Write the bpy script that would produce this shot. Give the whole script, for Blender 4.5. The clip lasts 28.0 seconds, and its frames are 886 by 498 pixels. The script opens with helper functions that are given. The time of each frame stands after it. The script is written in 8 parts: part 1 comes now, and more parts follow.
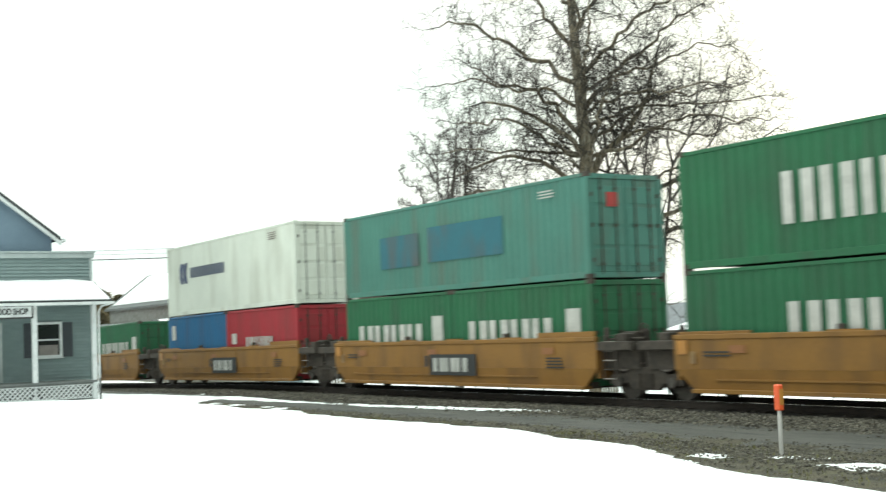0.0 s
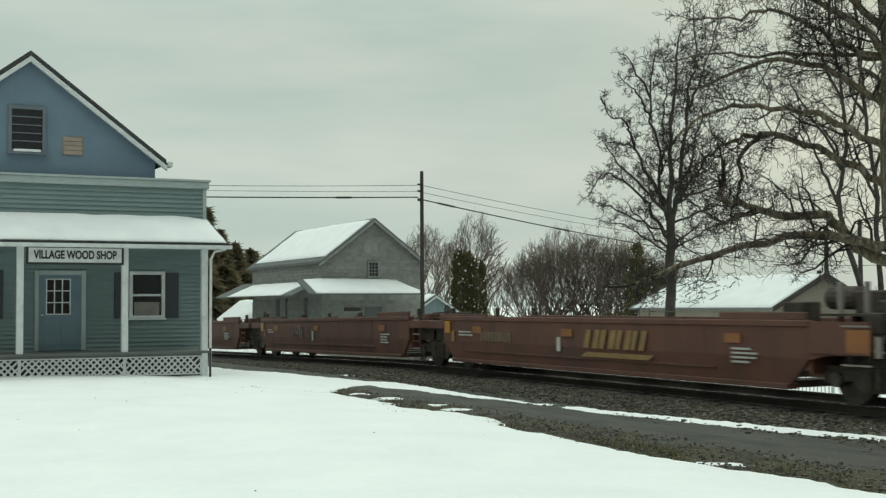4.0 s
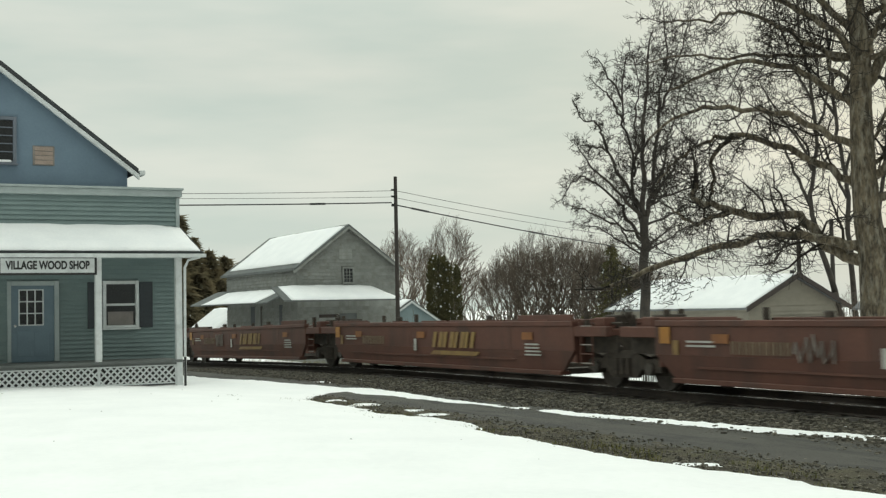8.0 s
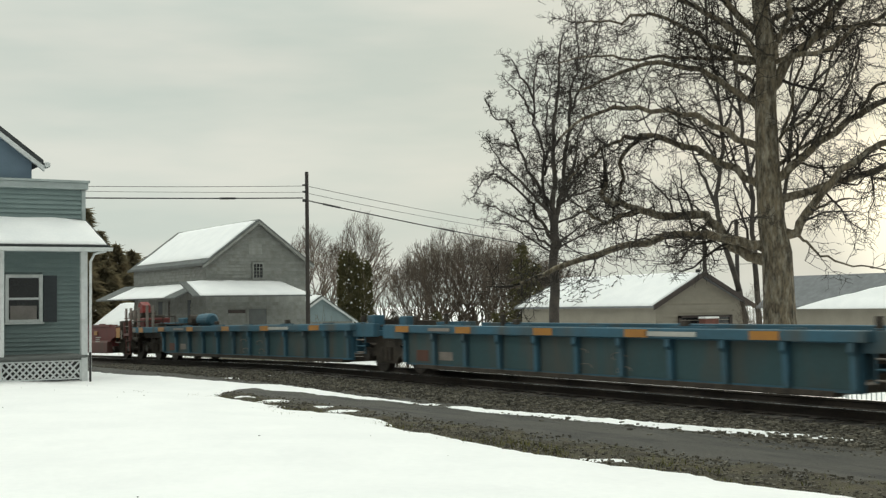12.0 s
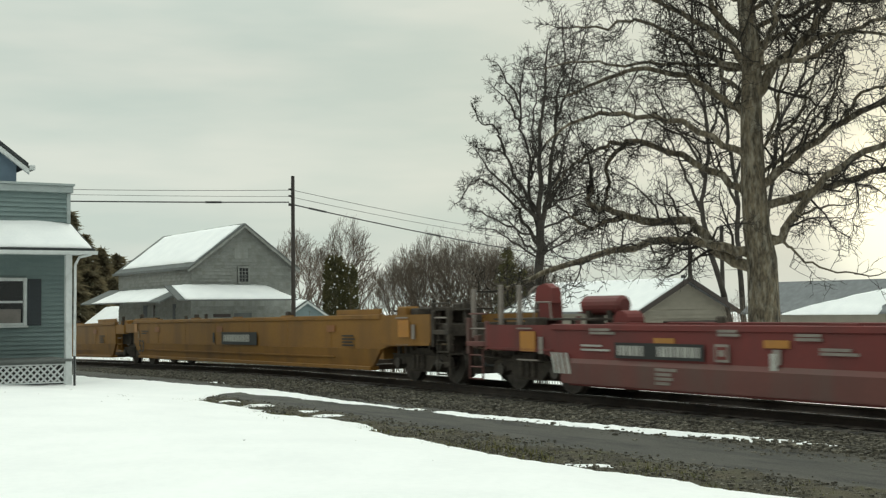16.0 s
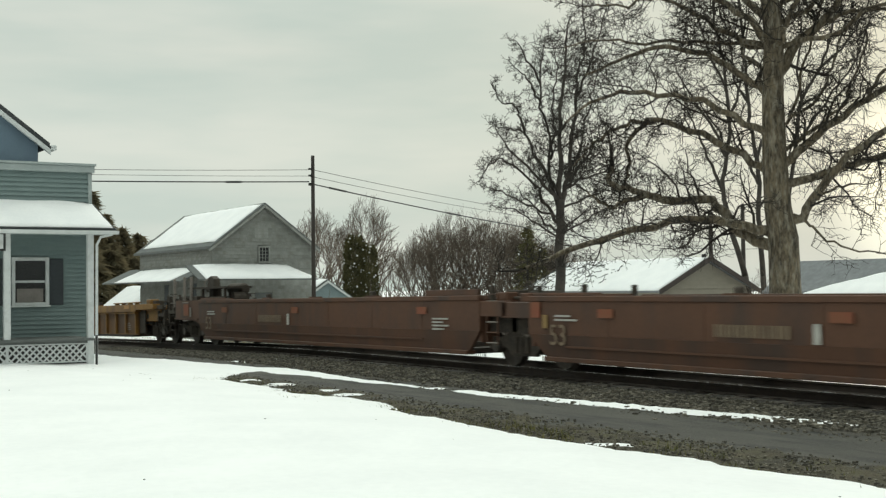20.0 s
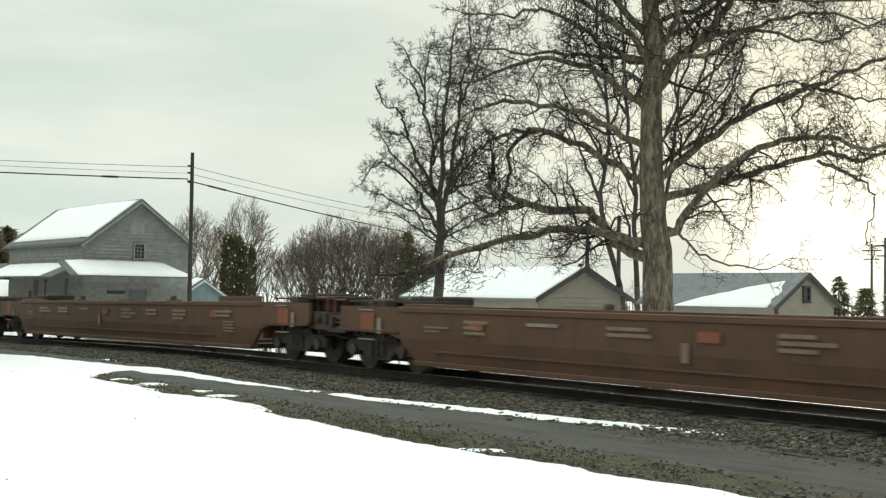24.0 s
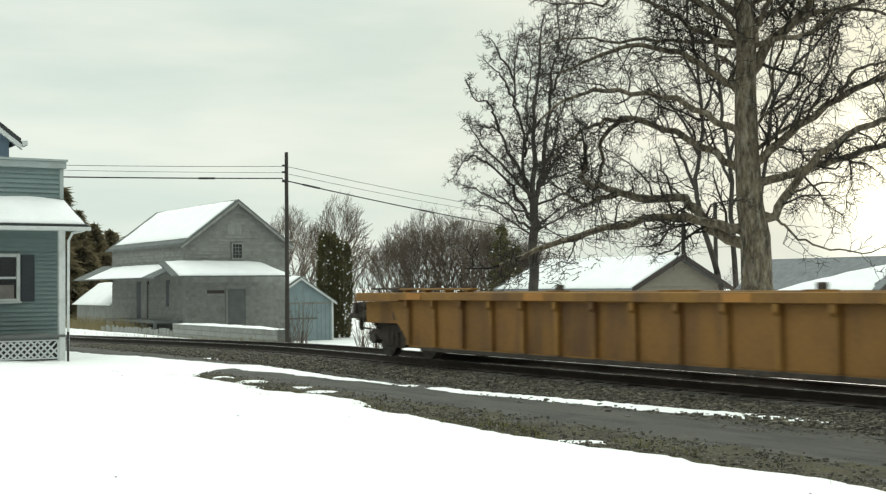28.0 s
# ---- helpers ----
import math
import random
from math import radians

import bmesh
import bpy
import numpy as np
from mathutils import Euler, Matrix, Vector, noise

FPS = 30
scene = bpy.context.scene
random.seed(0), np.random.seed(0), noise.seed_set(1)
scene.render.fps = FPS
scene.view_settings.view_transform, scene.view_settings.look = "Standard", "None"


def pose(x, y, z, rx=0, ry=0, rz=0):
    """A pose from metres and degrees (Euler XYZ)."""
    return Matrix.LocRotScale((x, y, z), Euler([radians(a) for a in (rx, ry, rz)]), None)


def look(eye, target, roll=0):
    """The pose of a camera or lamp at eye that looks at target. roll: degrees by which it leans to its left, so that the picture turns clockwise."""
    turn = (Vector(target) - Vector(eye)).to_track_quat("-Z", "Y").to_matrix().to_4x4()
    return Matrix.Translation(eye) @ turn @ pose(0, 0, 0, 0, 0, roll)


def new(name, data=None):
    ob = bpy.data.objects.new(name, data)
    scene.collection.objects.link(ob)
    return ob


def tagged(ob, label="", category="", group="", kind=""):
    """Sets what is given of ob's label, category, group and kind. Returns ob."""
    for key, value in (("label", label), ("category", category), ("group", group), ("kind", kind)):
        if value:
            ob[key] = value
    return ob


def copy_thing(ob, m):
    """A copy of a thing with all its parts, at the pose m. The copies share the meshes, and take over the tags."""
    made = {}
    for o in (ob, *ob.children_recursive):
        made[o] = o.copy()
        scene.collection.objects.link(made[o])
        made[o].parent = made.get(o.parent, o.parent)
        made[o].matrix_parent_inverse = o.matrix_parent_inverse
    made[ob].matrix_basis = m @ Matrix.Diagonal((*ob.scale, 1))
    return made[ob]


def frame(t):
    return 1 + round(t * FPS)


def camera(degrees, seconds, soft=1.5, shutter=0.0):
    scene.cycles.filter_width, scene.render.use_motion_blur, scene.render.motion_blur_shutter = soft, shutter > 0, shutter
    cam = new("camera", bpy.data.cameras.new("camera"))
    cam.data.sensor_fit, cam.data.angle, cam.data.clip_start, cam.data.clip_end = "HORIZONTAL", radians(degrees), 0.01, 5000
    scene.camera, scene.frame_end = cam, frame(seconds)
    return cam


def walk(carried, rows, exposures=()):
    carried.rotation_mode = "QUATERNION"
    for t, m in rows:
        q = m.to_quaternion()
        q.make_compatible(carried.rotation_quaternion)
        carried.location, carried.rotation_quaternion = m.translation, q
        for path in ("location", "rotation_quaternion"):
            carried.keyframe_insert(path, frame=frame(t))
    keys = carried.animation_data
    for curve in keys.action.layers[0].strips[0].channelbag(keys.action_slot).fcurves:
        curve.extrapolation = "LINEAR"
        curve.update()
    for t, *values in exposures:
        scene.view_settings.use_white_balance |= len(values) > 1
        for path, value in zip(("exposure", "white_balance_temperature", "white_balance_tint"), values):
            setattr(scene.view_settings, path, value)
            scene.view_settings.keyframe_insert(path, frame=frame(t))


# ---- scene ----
cam = camera(38.85, 28.0, soft=1.3, shutter=0.13)
# seconds, x, y, z, yaw, pitch, roll
PATH = (
    (0.0, 11.45, -4.99, 1.78, 57.04, 3.63, 2.23),
    (0.5, 12.81, -7.12, 1.82, 63.37, 2.43, 0.17),
    (1.0, 13.15, -9.64, 2.66, 61.12, 0.58, 0.21),
    (1.5, 8.14, -4.01, 2.36, 65.82, 1.07, 0.30),
    (2.0, 2.18, -0.83, 1.64, 67.78, 1.71, -0.23),
    (2.3, 0.10, -0.06, 1.61, 67.70, 1.84, -0.10),
    (2.5, 0.00, 0.00, 1.60, 68.08, 1.85, -0.21),
    (3.0, 0.00, 0.00, 1.60, 67.39, 2.62, -0.21),
    (3.5, 0.00, 0.00, 1.60, 65.69, 2.13, -0.01),
    (4.0, 0.00, 0.00, 1.60, 64.04, 2.58, 0.34),
    (4.5, 0.00, 0.00, 1.60, 63.36, 3.45, 0.19),
    (6.5, 0.00, 0.00, 1.60, 61.14, 3.93, 1.50),
    (7.0, 0.00, 0.00, 1.60, 62.17, 2.83, 0.88),
    (7.5, 0.00, 0.00, 1.60, 62.56, 2.41, 0.93),
    (8.0, 0.00, 0.00, 1.60, 62.92, 2.79, 1.19),
    (8.5, 0.00, 0.00, 1.60, 62.49, 2.72, 0.73),
    (9.0, 0.00, 0.00, 1.60, 62.88, 2.71, 0.58),
    (9.5, 0.00, 0.00, 1.60, 62.91, 3.04, 0.50),
    (10.0, 0.00, 0.00, 1.60, 60.95, 3.24, 0.83),
    (10.5, 0.00, 0.00, 1.60, 59.01, 3.17, 0.20),
    (11.0, 0.00, 0.00, 1.60, 57.21, 3.28, 0.50),
    (11.5, 0.00, 0.00, 1.60, 57.14, 3.41, 0.75),
    (12.0, 0.00, 0.00, 1.60, 58.85, 2.56, 0.84),
    (12.5, 0.00, 0.00, 1.60, 59.13, 2.10, 0.67),
    (13.0, 0.00, 0.00, 1.60, 58.94, 2.15, 0.84),
    (13.5, 0.00, 0.00, 1.60, 58.53, 2.47, 0.69),
    (15.5, 0.00, 0.00, 1.60, 58.70, 2.53, 0.70),
    (16.0, 0.00, 0.00, 1.60, 58.20, 2.77, 0.65),
    (16.5, 0.00, 0.00, 1.60, 57.67, 2.53, 0.86),
    (17.0, 0.00, 0.00, 1.60, 57.71, 2.13, 1.01),
    (17.5, 0.00, 0.00, 1.60, 58.64, 2.45, 1.18),
    (18.0, 0.00, 0.00, 1.60, 59.18, 2.16, 0.57),
    (18.5, 0.00, 0.00, 1.60, 59.28, 2.06, 0.48),
    (19.0, 0.00, 0.00, 1.60, 58.33, 2.46, 0.64),
    (19.5, 0.00, 0.00, 1.60, 58.09, 2.34, 0.75),
    (20.0, 0.00, 0.00, 1.60, 59.11, 1.84, 0.67),
    (20.5, 0.00, 0.00, 1.60, 59.41, 1.65, 0.55),
    (21.0, 0.00, 0.00, 1.60, 59.61, 1.54, 0.42),
    (21.5, 0.00, 0.00, 1.60, 59.54, 1.69, 0.52),
    (22.0, 0.00, 0.00, 1.60, 57.56, 2.09, 0.70),
    (22.5, 0.00, 0.00, 1.60, 52.26, 1.90, -0.31),
    (24.5, 0.00, 0.00, 1.60, 53.91, 2.08, -0.83),
    (25.0, 0.00, 0.00, 1.60, 54.20, 2.19, -0.15),
    (25.5, 0.00, 0.00, 1.60, 57.07, 2.09, 0.17),
    (26.0, 0.00, 0.00, 1.60, 57.93, 1.50, 0.33),
    (26.5, 0.00, 0.00, 1.60, 57.53, 2.01, 0.57),
    (27.0, 0.00, 0.00, 1.60, 57.04, 2.28, 0.80),
    (27.5, 0.00, 0.00, 1.60, 57.83, 1.84, 0.68),
    (28.0, 0.00, 0.00, 1.60, 57.91, 1.70, 0.55),
)
walk(cam, [(t, pose(x, y, z, 90 + p, r, w)) for t, x, y, z, w, p, r in PATH],
     exposures=((0.0, 0.85, 6350, 9), (0.3, 0.55, 6350, 4), (0.6, 0.07, 6220, -3), (1.5, -0.4, 6220, -3), (3.0, -0.36, 6310, 1), (4.0, -0.29, 6420, 4),
                (7.0, -0.07, 6600, 9), (13.0, -0.1, 6720, 13), (16.0, -0.09, 6600, 9), (22.0, -0.1, 6600, 10), (24.5, 0.17, 6560, 9), (28.0, 0.17, 6560, 9)))

# ---- sky and light: a thick winter overcast, brightest overhead ----
world = bpy.data.worlds.new("overcast")
scene.world = world
world.use_nodes = True
wn, wl = world.node_tree.nodes, world.node_tree.links
wn.clear()
w_out = wn.new("ShaderNodeOutputWorld")
w_bg = wn.new("ShaderNodeBackground")
w_sky = wn.new("ShaderNodeTexSky")
w_sky.sky_type, w_sky.sun_disc = "NISHITA", False
w_sky.sun_elevation, w_sky.sun_rotation = radians(14), radians(-36)
w_sky.air_density, w_sky.dust_density = 1.5, 4.0
w_tc = wn.new("ShaderNodeTexCoord")
w_sep = wn.new("ShaderNodeSeparateXYZ")
wl.new(w_tc.outputs["Generated"], w_sep.inputs[0])
w_up = wn.new("ShaderNodeFloatCurve")
curve = w_up.mapping.curves[0]
curve.points[0].location, curve.points[1].location = (0.0, 0.36), (1.0, 1.0)
for px, py in ((0.1, 0.365), (0.22, 0.352), (0.4, 0.5), (0.65, 0.92)):
    curve.points.new(px, py)
w_up.mapping.update()
wl.new(w_sep.outputs["Z"], w_up.inputs["Value"])
w_gain = wn.new("ShaderNodeMath")
w_gain.operation = "MULTIPLY"
w_gain.inputs[1].default_value = 2.0
wl.new(w_up.outputs[0], w_gain.inputs[0])
# the cloud is thinner on one side
w_side = wn.new("ShaderNodeVectorMath")
w_side.operation = "DOT_PRODUCT"
w_side.inputs[1].default_value = (-0.996, 0.087, 0.0)
wl.new(w_tc.outputs["Generated"], w_side.inputs[0])
w_lean = wn.new("ShaderNodeMapRange")
w_lean.inputs["From Min"].default_value, w_lean.inputs["From Max"].default_value = -0.7, 1.0
w_lean.inputs["To Min"].default_value, w_lean.inputs["To Max"].default_value = 0.5, 1.07
wl.new(w_side.outputs["Value"], w_lean.inputs["Value"])
w_both = wn.new("ShaderNodeMath")
w_both.operation = "MULTIPLY"
wl.new(w_gain.outputs[0], w_both.inputs[0])
wl.new(w_lean.outputs[0], w_both.inputs[1])
w_map = wn.new("ShaderNodeMapping")
w_map.inputs["Scale"].default_value = (1.0, 1.0, 5.0)
wl.new(w_tc.outputs["Generated"], w_map.inputs[0])
w_noise = wn.new("ShaderNodeTexNoise")
w_noise.inputs["Scale"].default_value, w_noise.inputs["Detail"].default_value = 4.2, 4.0
wl.new(w_map.outputs[0], w_noise.inputs["Vector"])
w_cloud = wn.new("ShaderNodeValToRGB")
w_cloud.color_ramp.elements[0].position, w_cloud.color_ramp.elements[0].color = 0.36, (0.76, 0.89, 0.825, 1)
w_cloud.color_ramp.elements[1].position, w_cloud.color_ramp.elements[1].color = 0.64, (0.925, 1.0, 0.915, 1)
wl.new(w_noise.outputs["Fac"], w_cloud.inputs[0])
w_mul = wn.new("ShaderNodeVectorMath")
w_mul.operation = "SCALE"
wl.new(w_cloud.outputs[0], w_mul.inputs[0])
wl.new(w_both.outputs[0], w_mul.inputs["Scale"])
# the thin place in the cloud round the low sun
w_dot = wn.new("ShaderNodeVectorMath")
w_dot.operation = "DOT_PRODUCT"
SUN_AZ, SUN_EL = radians(36.5), radians(4)
w_dot.inputs[1].default_value = (-math.sin(SUN_AZ) * math.cos(SUN_EL), math.cos(SUN_AZ) * math.cos(SUN_EL), math.sin(SUN_EL))
wl.new(w_tc.outputs["Generated"], w_dot.inputs[0])
w_glow = wn.new("ShaderNodeMapRange")
w_glow.interpolation_type = "SMOOTHERSTEP"
w_glow.inputs["From Min"].default_value, w_glow.inputs["From Max"].default_value = 0.9935, 1.0
w_glow.inputs["To Min"].default_value, w_glow.inputs["To Max"].default_value = 0.0, 1.0
wl.new(w_dot.outputs["Value"], w_glow.inputs["Value"])
w_warm = wn.new("ShaderNodeMix")
w_warm.data_type, w_warm.blend_type = "RGBA", "ADD"
w_warm.inputs["B"].default_value = (0.5, 0.48, 0.36, 1)
wl.new(w_glow.outputs[0], w_warm.inputs["Factor"])
wl.new(w_mul.outputs[0], w_warm.inputs["A"])
w_mix = wn.new("ShaderNodeMix")
w_mix.data_type, w_mix.blend_type = "RGBA", "ADD"
w_mix.inputs["Factor"].default_value = 0.004
wl.new(w_warm.outputs["Result"], w_mix.inputs["A"])
wl.new(w_sky.outputs[0], w_mix.inputs["B"])
wl.new(w_mix.outputs["Result"], w_bg.inputs["Color"])
w_bg.inputs["Strength"].default_value = 1.0
wl.new(w_bg.outputs[0], w_out.inputs[0])

sun = bpy.data.lights.new("sun", "SUN")
sun.energy, sun.angle, sun.color = 0.5, radians(25), (1.0, 0.93, 0.82)
sun_ob = new("sun", sun)
sun_ob.matrix_world = look((-60, 80, 30), (0, 0, 0))


# ---- materials ----
def mat(name, a, b=None, rough=0.7, metal=0.0, scale=3.0, fine=30.0, bump=0.15, depth=0.01, coords="Object", spec=0.5,
        streak=None, per_object=0.0, dirt=None, dirt_amount=0.45, stretch=(1, 1, 1), thin=0.0, per_island=0.0):
    """A surface of two colours mixed by broad patches and fine grain, with relief; dirt: a third colour in stains; thin: the share of light let through."""
    m = bpy.data.materials.new(name)
    m.use_nodes = True
    nt = m.node_tree
    n, l = nt.nodes, nt.links
    bs = n["Principled BSDF"]
    bs.inputs["Metallic"].default_value = metal
    bs.inputs["Specular IOR Level"].default_value = spec
    tc = n.new("ShaderNodeTexCoord")
    mp = n.new("ShaderNodeMapping")
    mp.inputs["Scale"].default_value = stretch
    l.new(tc.outputs[coords], mp.inputs[0])
    src = mp.outputs[0]
    if coords == "Object":
        oi = n.new("ShaderNodeObjectInfo")
        sh = n.new("ShaderNodeVectorMath")
        sh.operation = "MULTIPLY_ADD"
        sh.inputs[1].default_value = (37.0, 37.0, 37.0)
        l.new(oi.outputs["Random"], sh.inputs[0])
        l.new(src, sh.inputs[2])
        src = sh.outputs[0]
    n1 = n.new("ShaderNodeTexNoise")
    n1.inputs["Scale"].default_value, n1.inputs["Detail"].default_value = scale, 5.0
    n2 = n.new("ShaderNodeTexNoise")
    n2.inputs["Scale"].default_value, n2.inputs["Detail"].default_value = fine, 3.0
    l.new(src, n1.inputs["Vector"])
    l.new(src, n2.inputs["Vector"])
    b = b or tuple(c * 0.72 for c in a)
    add = n.new("ShaderNodeMath")
    add.operation = "MULTIPLY_ADD"
    add.inputs[1].default_value = 0.35
    l.new(n2.outputs["Fac"], add.inputs[0])
    sc = n.new("ShaderNodeMath")
    sc.operation = "MULTIPLY"
    sc.inputs[1].default_value = 0.65
    l.new(n1.outputs["Fac"], sc.inputs[0])
    l.new(sc.outputs[0], add.inputs[2])
    rp = n.new("ShaderNodeValToRGB")
    rp.color_ramp.elements[0].position, rp.color_ramp.elements[1].position = 0.36, 0.64
    rp.color_ramp.elements[0].color, rp.color_ramp.elements[1].color = (*b, 1), (*a, 1)
    l.new(add.outputs[0], rp.inputs[0])
    col = rp.outputs[0]
    if dirt:
        n3 = n.new("ShaderNodeTexNoise")
        n3.inputs["Scale"].default_value, n3.inputs["Detail"].default_value = scale * 1.7, 8.0
        m3 = n.new("ShaderNodeMapping")
        m3.inputs["Location"].default_value = (11, 5, 3)
        m3.inputs["Scale"].default_value = (1.0, 1.0, 0.25) if streak else (1, 1, 1)
        l.new(src, m3.inputs[0])
        l.new(m3.outputs[0], n3.inputs["Vector"])
        r3 = n.new("ShaderNodeMapRange")
        r3.inputs["From Min"].default_value, r3.inputs["From Max"].default_value = 0.48, 0.68
        r3.inputs["To Min"].default_value, r3.inputs["To Max"].default_value = 0.0, dirt_amount
        l.new(n3.outputs["Fac"], r3.inputs["Value"])
        mx = n.new("ShaderNodeMix")
        mx.data_type = "RGBA"
        l.new(r3.outputs[0], mx.inputs["Factor"])
        l.new(col, mx.inputs["A"])
        mx.inputs["B"].default_value = (*dirt, 1)
        col = mx.outputs["Result"]
    if per_object or per_island:
        oi2 = n.new("ShaderNodeObjectInfo" if per_object else "ShaderNodeNewGeometry")
        vary = per_object or per_island
        hv = n.new("ShaderNodeHueSaturation")
        mr = n.new("ShaderNodeMapRange")
        mr.inputs["To Min"].default_value, mr.inputs["To Max"].default_value = 1 - vary, 1 + vary
        l.new(oi2.outputs["Random" if per_object else "Random Per Island"], mr.inputs["Value"])
        l.new(mr.outputs[0], hv.inputs["Value"])
        l.new(col, hv.inputs["Color"])
        col = hv.outputs[0]
    l.new(col, bs.inputs["Base Color"])
    rr = n.new("ShaderNodeMapRange")
    rr.inputs["To Min"].default_value, rr.inputs["To Max"].default_value = max(0.05, rough - 0.12), min(1.0, rough + 0.12)
    l.new(n1.outputs["Fac"], rr.inputs["Value"])
    l.new(rr.outputs[0], bs.inputs["Roughness"])
    if bump:
        bp = n.new("ShaderNodeBump")
        bp.inputs["Strength"].default_value, bp.inputs["Distance"].default_value = bump, depth
        l.new(n2.outputs["Fac"], bp.inputs["Height"])
        l.new(bp.outputs[0], bs.inputs["Normal"])
    if thin:
        tr = n.new("ShaderNodeBsdfTranslucent")
        l.new(col, tr.inputs["Color"])
        ms = n.new("ShaderNodeMixShader")
        ms.inputs[0].default_value = thin
        l.new(bs.outputs[0], ms.inputs[1])
        l.new(tr.outputs[0], ms.inputs[2])
        l.new(ms.outputs[0], n["Material Output"].inputs["Surface"])
    return m


SNOW = mat("snow", (0.95, 0.945, 0.945), (0.88, 0.88, 0.885), rough=0.65, scale=0.8, fine=9, bump=0.5, depth=0.03, spec=0.3)
ROOF_SNOW = mat("roof_snow", (0.94, 0.94, 0.945), (0.86, 0.865, 0.88), rough=0.7, scale=1.2, fine=14, bump=0.4, depth=0.03, spec=0.3)
SOIL = mat("soil_gravel", (0.1, 0.082, 0.05), (0.026, 0.022, 0.015), rough=0.95, scale=1.8, fine=38, bump=1.0, depth=0.04, dirt=(0.105, 0.1, 0.05), dirt_amount=0.5)
ASPHALT = mat("asphalt", (0.088, 0.081, 0.07), (0.05, 0.046, 0.039), rough=0.85, scale=1.1, fine=26, bump=1.0, depth=0.025, dirt=(0.028, 0.027, 0.025), dirt_amount=0.9, stretch=(0.4, 1.6, 1))
BALLAST = mat("ballast", (0.108, 0.096, 0.077), (0.031, 0.027, 0.022), rough=0.95, scale=2.5, fine=26, bump=1.0, depth=0.06)
STONE = mat("ballast_stone", (0.175, 0.156, 0.122), (0.06, 0.054, 0.044), rough=0.9, scale=6, fine=40, bump=0.5, per_island=0.45)
TIE = mat("creosoted_tie", (0.09, 0.072, 0.056), (0.045, 0.038, 0.031), rough=0.9, scale=5, fine=50, bump=0.8, per_object=0.2)
RAIL = mat("rail_steel", (0.06, 0.045, 0.036), (0.03, 0.024, 0.021), rough=0.8, metal=0.2, scale=6, fine=40, bump=0.3)
RAIL_TOP = mat("rail_head", (0.6, 0.6, 0.6), (0.45, 0.45, 0.45), rough=0.25, metal=1.0, scale=6, fine=60, bump=0.05)
SIDING = mat("blue_siding", (0.222, 0.29, 0.288), (0.175, 0.235, 0.236), rough=0.55, scale=1.5, fine=25, bump=0.12, dirt=(0.19, 0.255, 0.25), streak=True)
GABLE = mat("blue_board", (0.18, 0.255, 0.325), (0.145, 0.21, 0.275), rough=0.65, scale=1.2, fine=20, bump=0.15, dirt=(0.16, 0.22, 0.3), streak=True)
TRIM = mat("white_trim", (0.72, 0.74, 0.74), (0.6, 0.63, 0.63), rough=0.55, scale=3, fine=30, bump=0.1, dirt=(0.42, 0.43, 0.42), dirt_amount=0.35)
GREYTRIM = mat("grey_trim", (0.42, 0.47, 0.47), (0.34, 0.39, 0.39), rough=0.6, scale=3, fine=30, bump=0.1)
ATTIC = mat("attic_frame", (0.17, 0.19, 0.23), (0.13, 0.15, 0.18), rough=0.6, scale=3, fine=30, bump=0.1)
DECK = mat("porch_board", (0.16, 0.17, 0.165), (0.11, 0.12, 0.115), rough=0.8, scale=3, fine=30, bump=0.3)
SHUTTER = mat("shutter", (0.05, 0.06, 0.068), (0.035, 0.042, 0.05), rough=0.6, scale=3, fine=30, bump=0.1)
DOORBLUE = mat("door_paint", (0.165, 0.235, 0.28), (0.13, 0.19, 0.235), rough=0.45, scale=2, fine=25, bump=0.08)
ROOFDARK = mat("dark_shingle", (0.06, 0.065, 0.068), (0.035, 0.038, 0.04), rough=0.85, scale=4, fine=30, bump=0.5)
ROOFGREY = mat("grey_shingle", (0.22, 0.23, 0.24), (0.15, 0.155, 0.165), rough=0.85, scale=3, fine=25, bump=0.5)
BRICK = mat("red_brick", (0.2, 0.075, 0.055), (0.12, 0.05, 0.04), rough=0.85, scale=4, fine=30, bump=0.5)
BARN = mat("weathered_barn", (0.29, 0.298, 0.28), (0.205, 0.21, 0.196), rough=0.9, scale=2.2, fine=18, bump=0.4, dirt=(0.165, 0.155, 0.132), streak=True, per_object=0.05)
BARNDARK = mat("barn_trim", (0.15, 0.16, 0.157), (0.1, 0.107, 0.105), rough=0.9, scale=2, fine=20, bump=0.3)
SHEDBLUE = mat("shed_siding", (0.25, 0.32, 0.335), (0.2, 0.26, 0.275), rough=0.75, scale=2, fine=20, bump=0.2)
CREAM = mat("cream_siding", (0.31, 0.28, 0.23), (0.255, 0.23, 0.19), rough=0.7, scale=1.5, fine=20, bump=0.15)
FASCIA = mat("brown_fascia", (0.06, 0.045, 0.04), (0.04, 0.03, 0.028), rough=0.7, scale=3, fine=20, bump=0.1)
POLEWOOD = mat("pole_wood", (0.1, 0.085, 0.075), (0.05, 0.043, 0.04), rough=0.9, scale=3, fine=30, bump=0.6, stretch=(1, 1, 0.15))
WIRE = mat("cable_black", (0.02, 0.02, 0.022), rough=0.6, bump=0)
BARK = mat("sycamore_bark", (0.215, 0.172, 0.115), (0.04, 0.032, 0.023), rough=0.9, scale=5.5, fine=22, bump=1.0, depth=0.06, dirt=(0.38, 0.345, 0.275), dirt_amount=0.6, stretch=(1, 1, 0.35))
TWIG = mat("twig_bark", (0.048, 0.039, 0.031), (0.026, 0.022, 0.018), rough=0.95, scale=2, fine=10, bump=0.2)
